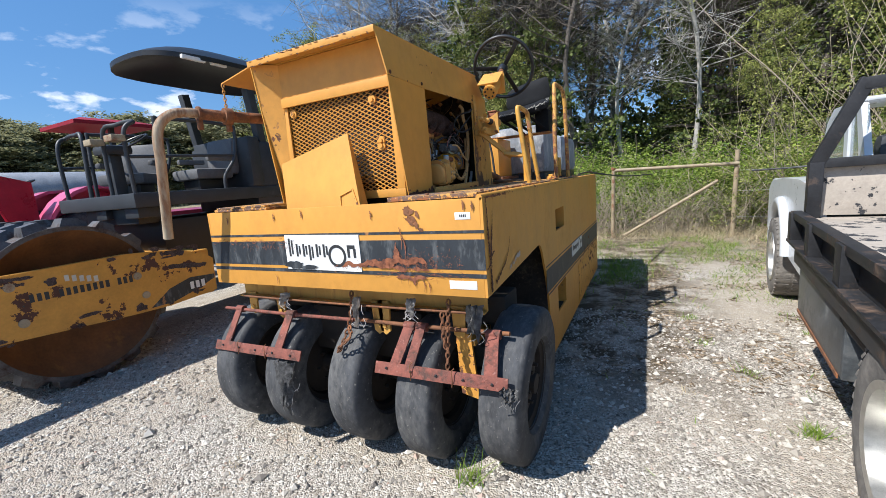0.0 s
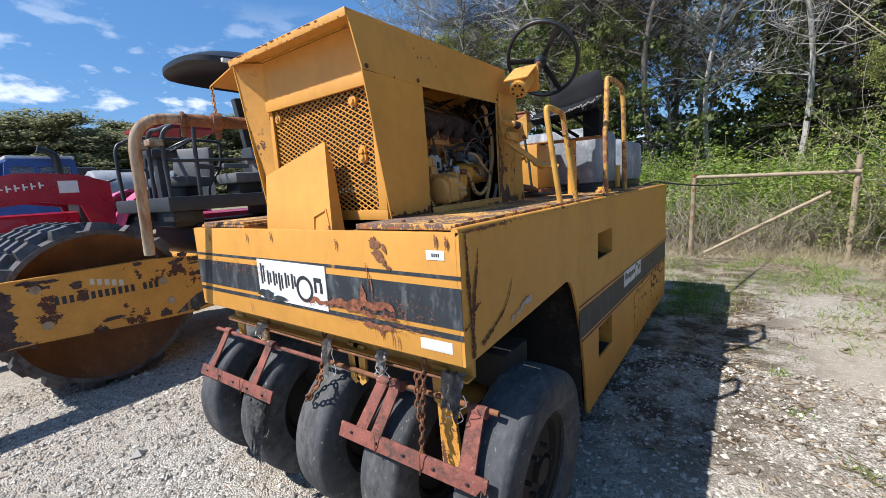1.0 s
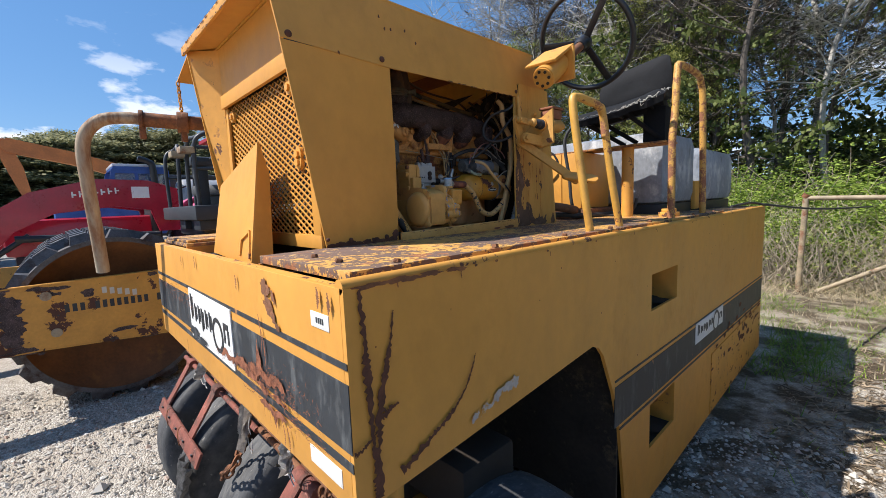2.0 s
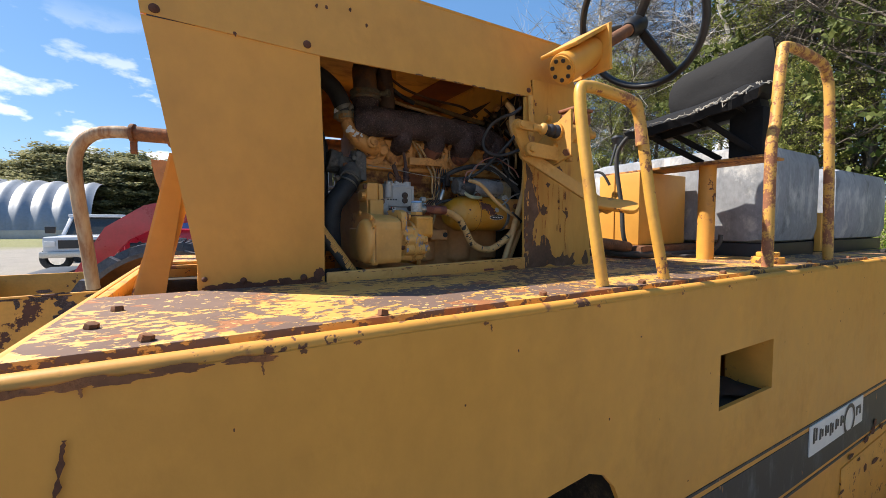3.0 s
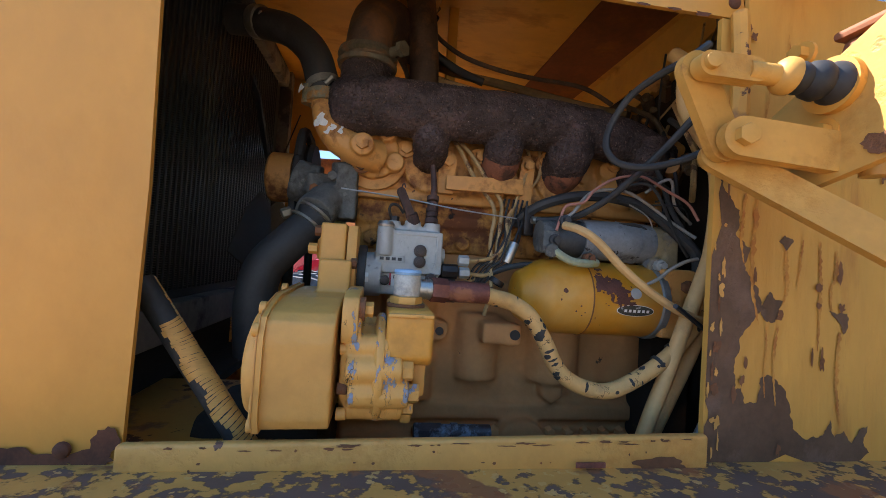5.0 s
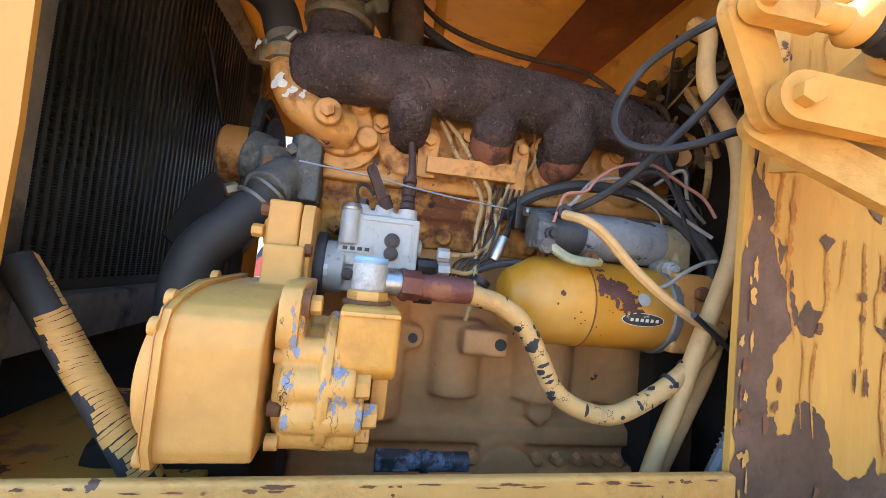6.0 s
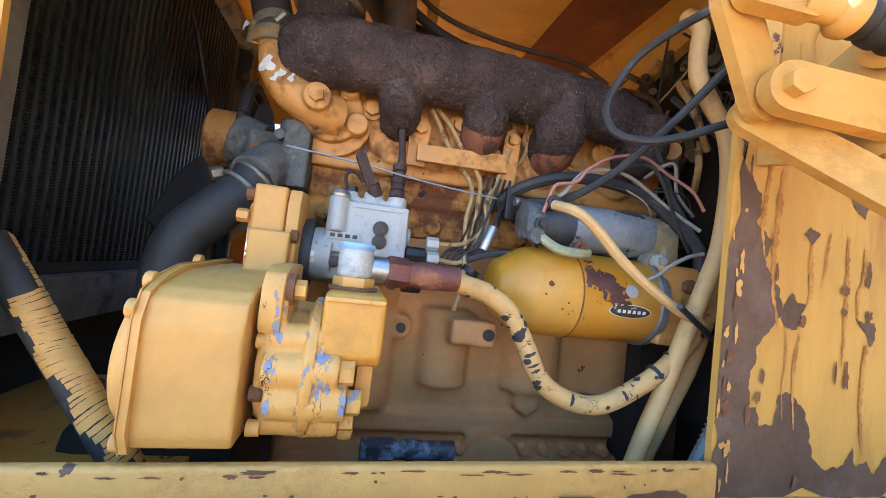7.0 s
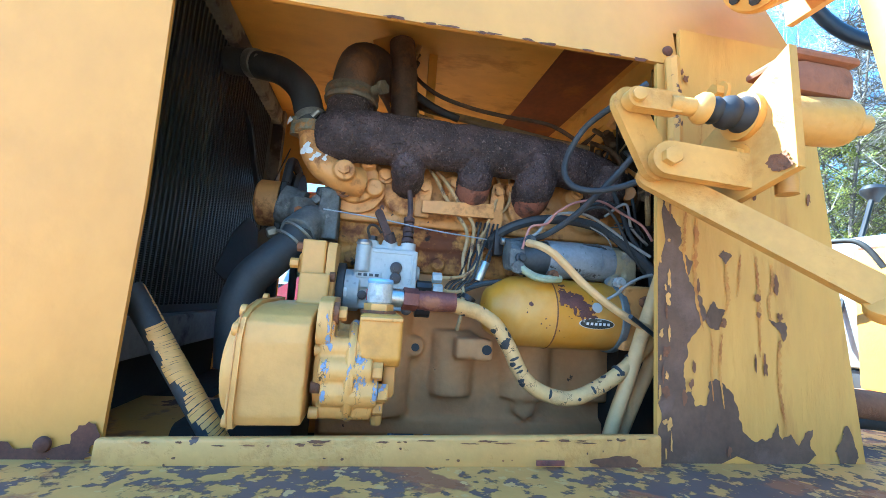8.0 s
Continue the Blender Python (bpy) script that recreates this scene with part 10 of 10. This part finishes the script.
# ---- red loader tractor beyond the drum roller ----
trac = thing("loader_tractor", "red tractor with front loader arms and pink-faded fenders, parked on gravel", "tractor")
for x in (-7.7, -9.0):
    bm = bm_new()
    sheet(bm, [[(1.25, 1.15), (1.25, 1.85), (0.85, 1.98), (0.20, 2.00), (-0.55, 1.80), (-1.05, 1.45), (-1.45, 0.75), (-1.75, 0.30), (-1.55, 0.22), (-1.15, 0.75), (-0.75, 1.25), (-0.30, 1.50), (0.40, 1.58), (0.85, 1.50), (0.95, 1.15)]], "x", x, 0.10)
    arm = part("loader_arm", bm, red_paint, trac, "red loader arm with a pale mark")
    if x > -8:
        for k in range(7):
            bm = bm_new()
            y, z = -0.10 + 0.085 * k, 1.715 + 0.010 * k
            box(bm, (x + 0.100, y, z), (x + 0.104, y + 0.02, z + 0.09))
            box(bm, (x + 0.100, y + 0.02, z + 0.035), (x + 0.104, y + 0.055, z + 0.055))
            part("mark_bar", bm, decal_white, arm)
        bm = bm_new()
        box(bm, (x + 0.100, 0.62, 1.70), (x + 0.105, 0.85, 1.88))
        part("pale_decal", bm, decal_white, arm)
    bm = bm_new()
    cyl(bm, (x + 0.05, 0.95, 1.10), (x + 0.05, -0.75, 1.15), 0.05, seg=14)
    cyl(bm, (x + 0.05, -0.60, 1.20), (x + 0.05, -1.45, 0.55), 0.035, seg=12)
    part("loader_cylinder", bm, black_plastic, arm)
bm = bm_new()
box(bm, (-9.2, -2.1, 0.15), (-7.6, -1.6, 0.75), 0.05)
part("bucket", bm, machine_grey, trac)
bm = bm_new()
box(bm, (-8.68, -0.9, 0.85), (-8.1, 1.05, 1.42), 0.10)
part("bonnet", bm, red_paint, trac)
bm = bm_new()
box(bm, (-8.7, -0.8, 0.5), (-8.1, 2.4, 0.88), 0.05)
box(bm, (-8.75, 0.9, 0.9), (-8.05, 1.05, 1.75), 0.05)
part("chassis", bm, black_plastic, trac)
for x in (-7.55, -8.95):
    bm = bm_new()
    pts = []
    for k in range(11):
        a = radians(10 + 15 * k)
        pts.append((1.95 + 0.78 * math.cos(a), 0.82 + 0.95 * math.sin(a)))
    inner = [(1.95 + (y - 1.95) * 0.93, 0.82 + (z - 0.82) * 0.95) for y, z in pts]
    sheet(bm, [pts + inner[::-1]], "x", x - 0.20, 0.42)
    sheet(bm, [pts], "x", x - 0.22, 0.03)
    part("fender", bm, pink_paint, trac, "faded pink-red rear fender")
    bm = bm_new()
    lathe(bm, tyre_profile(0.72, 0.40), (x, 1.95, 0.72), (x + 1, 1.95, 0.72), 40)
    for k in range(20):
        a = 2 * math.pi * k / 20
        e, t = Vector((0, math.cos(a), math.sin(a))), Vector((0, -math.sin(a), math.cos(a)))
        for sgn in (-1, 1):
            c0 = Vector((x, 1.95, 0.72)) + e * 0.73
            beam(bm, c0, c0 + Vector((0.19 * sgn, 0, 0)) + t * 0.11 - e * 0.02, 0.05, 0.045, up=e)
    part("rear_tyre", bm, rubber, trac)
    bm = bm_new()
    lathe(bm, tyre_profile(0.45, 0.26), (x - 0.1, -0.45, 0.45), (x + 1, -0.45, 0.45), 36)
    part("front_tyre", bm, rubber, trac)
bm = bm_new()
box(bm, (-8.55, 1.75, 1.15), (-8.1, 2.15, 1.32), 0.06)
box(bm, (-8.55, 2.08, 1.3), (-8.1, 2.22, 1.75), 0.06)
part("seat", bm, black_plastic, trac)
bm = bm_new()
ring = [Vector((-8.33, 1.35, 1.86)) + 0.20 * (math.cos(2 * math.pi * k / 28) * Vector((1, 0, 0)) + math.sin(2 * math.pi * k / 28) * Vector((0, 0.9, 0.35))) for k in range(29)]
tube(bm, ring, 0.014, 8, 1, cap=False)
cyl(bm, (-8.33, 1.15, 1.5), (-8.33, 1.35, 1.86), 0.03, seg=10)
part("steering_wheel", bm, black_plastic, trac)
for x in (-7.85, -8.80):
    bm = bm_new()
    beam(bm, (x, 2.45, 0.9), (x, 2.55, 2.78), 0.07, 0.07, up=(1, 0, 0))
    part("roll_bar_post", bm, black_plastic, trac)
bm = bm_new()
vs = {}
for i, x in enumerate((-8.85, -8.6, -7.9, -7.65)):
    for j, y in enumerate((1.95, 2.15, 3.0, 3.2)):
        vs[i, j] = bm.verts.new((x, y, 2.84 + (0.08 if i in (1, 2) and j in (1, 2) else 0.0)))
for i in range(3):
    for j in range(3):
        bm.faces.new((vs[i, j], vs[i + 1, j], vs[i + 1, j + 1], vs[i, j + 1]))
e = bmesh.ops.extrude_face_region(bm, geom=bm.faces[:])
bmesh.ops.translate(bm, vec=(0, 0, -0.06), verts=[g for g in e["geom"] if isinstance(g, bmesh.types.BMVert)])
part("sun_canopy", bm, canopy_red, trac, "red sun canopy")

# ---- second red machine, close behind the drum roller ----
quad = thing("compact_tractor", "small red tractor with rounded nose and black seat, on gravel", "tractor")
bm = bm_new()
box(bm, (-6.55, 1.75, 0.75), (-5.95, 3.0, 1.28), 0.12)
box(bm, (-6.5, 1.55, 0.70), (-6.0, 1.9, 1.15), 0.14)
part("bonnet", bm, red_paint, quad)
bm = bm_new()
box(bm, (-6.42, 1.50, 0.80), (-6.08, 1.56, 1.10), 0.02)
box(bm, (-6.6, 1.8, 0.45), (-5.9, 4.2, 0.78), 0.05)
part("radiator_guard", bm, black_plastic, quad)
for x, y, r, w in ((-6.75, 2.0, 0.36, 0.22), (-5.75, 2.0, 0.36, 0.22), (-6.85, 3.9, 0.55, 0.32), (-5.65, 3.9, 0.55, 0.32)):
    bm = bm_new()
    lathe(bm, tyre_profile(r, w), (x, y, r), (x + 1, y, r), 36)
    for k in range(16):
        a = 2 * math.pi * k / 16
        ee, t = Vector((0, math.cos(a), math.sin(a))), Vector((0, -math.sin(a), math.cos(a)))
        for sgn in (-1, 1):
            c0 = Vector((x, y, r)) + ee * (r + 0.005)
            beam(bm, c0, c0 + Vector((w * 0.48 * sgn, 0, 0)) + t * 0.06 - ee * 0.015, 0.035, 0.03, up=ee)
    part("tyre", bm, rubber, quad)
bm = bm_new()
ring = [Vector((-6.25, 3.15, 1.55)) + 0.18 * (math.cos(2 * math.pi * k / 28) * Vector((1, 0, 0)) + math.sin(2 * math.pi * k / 28) * Vector((0, 0.9, 0.35))) for k in range(29)]
tube(bm, ring, 0.013, 8, 1, cap=False)
cyl(bm, (-6.25, 3.0, 1.25), (-6.25, 3.15, 1.55), 0.025, seg=10)
box(bm, (-6.45, 3.5, 1.0), (-6.05, 3.95, 1.15), 0.05)
box(bm, (-6.45, 3.88, 1.1), (-6.05, 4.0, 1.5), 0.05)
part("seat_and_wheel", bm, black_plastic, quad)

# ---- farther machines ----
def vehicle_wheels(parent, spots, r, w):
    for x, y in spots:
        b = bm_new()
        lathe(b, tyre_profile(r, w), (x, y, ground_z(x, y) + r), (x + 1, y, ground_z(x, y) + r), 32)
        part("tyre", b, rubber, parent)


btruck = thing("blue_truck", "old blue lorry cab with black exhaust stack, parked in the yard", "truck")
gz = ground_z(-15.5, 1.4)
bm = bm_new()
prof = [(0.55, 0.7), (0.55, 1.65), (0.85, 1.72), (1.02, 2.62), (1.10, 2.72), (2.35, 2.72), (2.42, 2.62), (2.42, 0.7)]
sheet(bm, [[(y, z + gz) for y, z in prof], [(0.98, 1.80 + gz), (1.10, 2.52 + gz), (1.55, 2.52 + gz), (1.55, 1.80 + gz)], [(1.64, 1.80 + gz), (1.64, 2.52 + gz), (2.30, 2.52 + gz), (2.30, 1.80 + gz)]], "x", -14.6, 0.06)
sheet(bm, [[(y, z + gz) for y, z in prof]], "x", -16.4, 0.06)
box(bm, (-16.34, 1.06, 2.66 + gz), (-14.6, 2.40, 2.72 + gz), 0.02)
box(bm, (-16.34, -0.3, 0.75 + gz), (-14.6, 0.56, 1.66 + gz), 0.12)
bt = part("cab", bm, blue_paint, btruck)
bm = bm_new()
box(bm, (-16.36, 1.05, 2.72 + gz), (-14.58, 2.42, 2.80 + gz), 0.02)
part("white_roof", bm, white_paint, bt)
bm = bm_new()
box(bm, (-14.58, 0.98, 1.80 + gz), (-14.575, 2.30, 2.52 + gz))
part("cab_glass", bm, glass, bt)
bm = bm_new()
tube(bm, [(-14.4, 2.0, 1.0 + gz), (-14.4, 2.0, 2.6 + gz), (-14.4, 1.9, 2.85 + gz), (-14.4, 1.65, 2.95 + gz)], 0.09, 12, 5)
part("exhaust_stack", bm, black_plastic, btruck)
vehicle_wheels(btruck, ((-14.8, 0.2), (-16.2, 0.2), (-14.8, 5.2), (-16.2, 5.2)), 0.5, 0.3)
bm = bm_new()
box(bm, (-16.0, 0.0, 0.6 + gz), (-15.0, 6.5, 0.9 + gz), 0.02)
part("chassis", bm, black_plastic, btruck)
bm = bm_new()
lathe(bm, [(0.0, 0.0), (0.55, 0.03), (0.68, 0.12), (0.70, 0.2), (0.70, 3.3), (0.68, 3.4), (0.55, 3.47), (0.0, 3.5)], (-15.2, 2.7, 1.75 + gz), (-15.2, 6, 1.75 + gz), 36)
part("tank", bm, surf("grey_tank_body", (0.30, 0.31, 0.33), 0.5, 0.2, var=0.15, scale=3, bump=0.1, col2=(0.16, 0.10, 0.08), mask=(0.6, 0.7), mscale=3), btruck, "grey cylindrical tank")

exc = thing("excavator", "orange excavator with its boom raised, far across the yard", "excavator")
gz = ground_z(-24, 2)
bm = bm_new()
sheet(bm, [[(4.6, 1.9), (4.2, 2.6), (2.4, 3.75), (0.6, 4.30), (-1.35, 4.75), (-1.75, 4.45), (-1.35, 4.15), (0.5, 3.75), (2.2, 3.2), (3.9, 1.9)]], "x", -24.4, 0.45)
part("boom", bm, orange_paint, exc)
bm = bm_new()
sheet(bm, [[(-1.75, 4.75), (-1.35, 4.70), (-1.0, 3.6), (-0.85, 2.4), (-1.15, 2.35), (-1.6, 3.8)]], "x", -24.35, 0.35)
part("stick", bm, orange_paint, exc)
bm = bm_new()
box(bm, (-25.6, 3.8, 1.0 + gz), (-23.2, 7.0, 2.2 + gz), 0.15)
part("house", bm, orange_paint, exc)
bm = bm_new()
box(bm, (-25.5, 3.9, 2.2 + gz), (-24.5, 5.4, 3.1 + gz), 0.12)
part("cab", bm, machine_grey, exc)
for x in (-25.6, -23.2):
    bm = bm_new()
    box(bm, (x - 0.3, 3.4, gz), (x + 0.3, 7.2, 0.9 + gz), 0.3)
    part("track", bm, black_plastic, exc)

wpick = thing("white_pickup", "white pickup with dark windscreen, parked facing the rollers", "pickup truck")
gz = ground_z(-16.5, -2.7)
bm = bm_new()
box(bm, (-16.6, -3.65, 0.55 + gz), (-15.2, -1.75, 1.02 + gz), 0.08)
box(bm, (-18.2, -3.65, 0.55 + gz), (-16.6, -1.75, 1.05 + gz), 0.08)
beam(bm, (-16.7, -3.5, 1.03 + gz), (-17.2, -3.35, 1.66 + gz), 0.10, 0.10, up=(0, 1, 0), bev=0.02)
beam(bm, (-16.7, -1.9, 1.03 + gz), (-17.2, -2.05, 1.66 + gz), 0.10, 0.10, up=(0, 1, 0), bev=0.02)
box(bm, (-18.2, -3.45, 1.62 + gz), (-17.1, -1.95, 1.72 + gz), 0.04)
wb = part("body", bm, white_paint, wpick)
bm = bm_new()
vs = [bm.verts.new(p) for p in ((-16.72, -3.45, 1.05 + gz), (-16.72, -1.95, 1.05 + gz), (-17.18, -2.1, 1.62 + gz), (-17.18, -3.3, 1.62 + gz))]
bm.faces.new(vs)
e = bmesh.ops.extrude_face_region(bm, geom=bm.faces[:])
bmesh.ops.translate(bm, vec=(-0.02, 0, 0), verts=[g for g in e["geom"] if isinstance(g, bmesh.types.BMVert)])
part("windscreen", bm, surf("dark_windscreen", (0.03, 0.032, 0.03), 0.1, var=0.2, scale=2, bump=0.0), wb)
bm = bm_new()
box(bm, (-15.22, -3.3, 0.68 + gz), (-15.18, -2.1, 0.92 + gz))
part("grille", bm, black_plastic, wpick)
bm = bm_new()
box(bm, (-15.25, -3.70, 0.42 + gz), (-15.08, -1.70, 0.60 + gz), 0.04)
part("bumper", bm, plated, wpick)
for y in (-3.5, -1.95):
    bm = bm_new()
    box(bm, (-15.21, y - 0.1, 0.74 + gz), (-15.16, y + 0.14, 0.90 + gz), 0.02)
    part("headlamp", bm, decal_white, wpick)
bm = bm_new()
box(bm, (-16.9, -3.95, 1.10 + gz), (-16.75, -3.70, 1.32 + gz), 0.03)
part("mirror", bm, black_plastic, wpick)
vehicle_wheels(wpick, ((-15.9, -3.5), (-15.9, -1.9), (-18.6, -3.5), (-18.6, -1.9)), 0.38, 0.25)

# ---- arched sheet-metal building ----
hut = thing("arched_building", "open-ended arched shed of ribbed galvanised sheet on a concrete footing", "building")
gz = ground_z(-40, -12)
hx, R, y0, ybay = -46.0, 4.9, -6.9, 1.15
for k in range(24):
    bm = bm_new()
    seg = 22
    prof, n_c = [], 8
    for j in range(n_c + 1):
        u = j / n_c
        prof.append((y0 - ybay * (k + u), 0.20 * (0.5 - 0.5 * math.cos(2 * math.pi * u))))
    ringv = []
    for y, dr in prof:
        ringv.append([bm.verts.new((hx + (R + dr) * math.cos(math.pi * i / seg) * 1.25, y, gz + 0.6 + (R + dr) * 0.80 * math.sin(math.pi * i / seg))) for i in range(seg + 1)])
    for a, b in zip(ringv, ringv[1:]):
        for i in range(seg):
            bm.faces.new((a[i], a[i + 1], b[i + 1], b[i]))
    part("arch_panel", bm, corrugated, hut)
bm = bm_new()
for s in (-1, 1):
    box(bm, (hx + s * R * 1.25 - 0.25, y0 - 24 * ybay, gz - 0.5), (hx + s * R * 1.25 + 0.25, y0, gz + 0.6), 0.03)
part("footing", bm, concrete, hut)
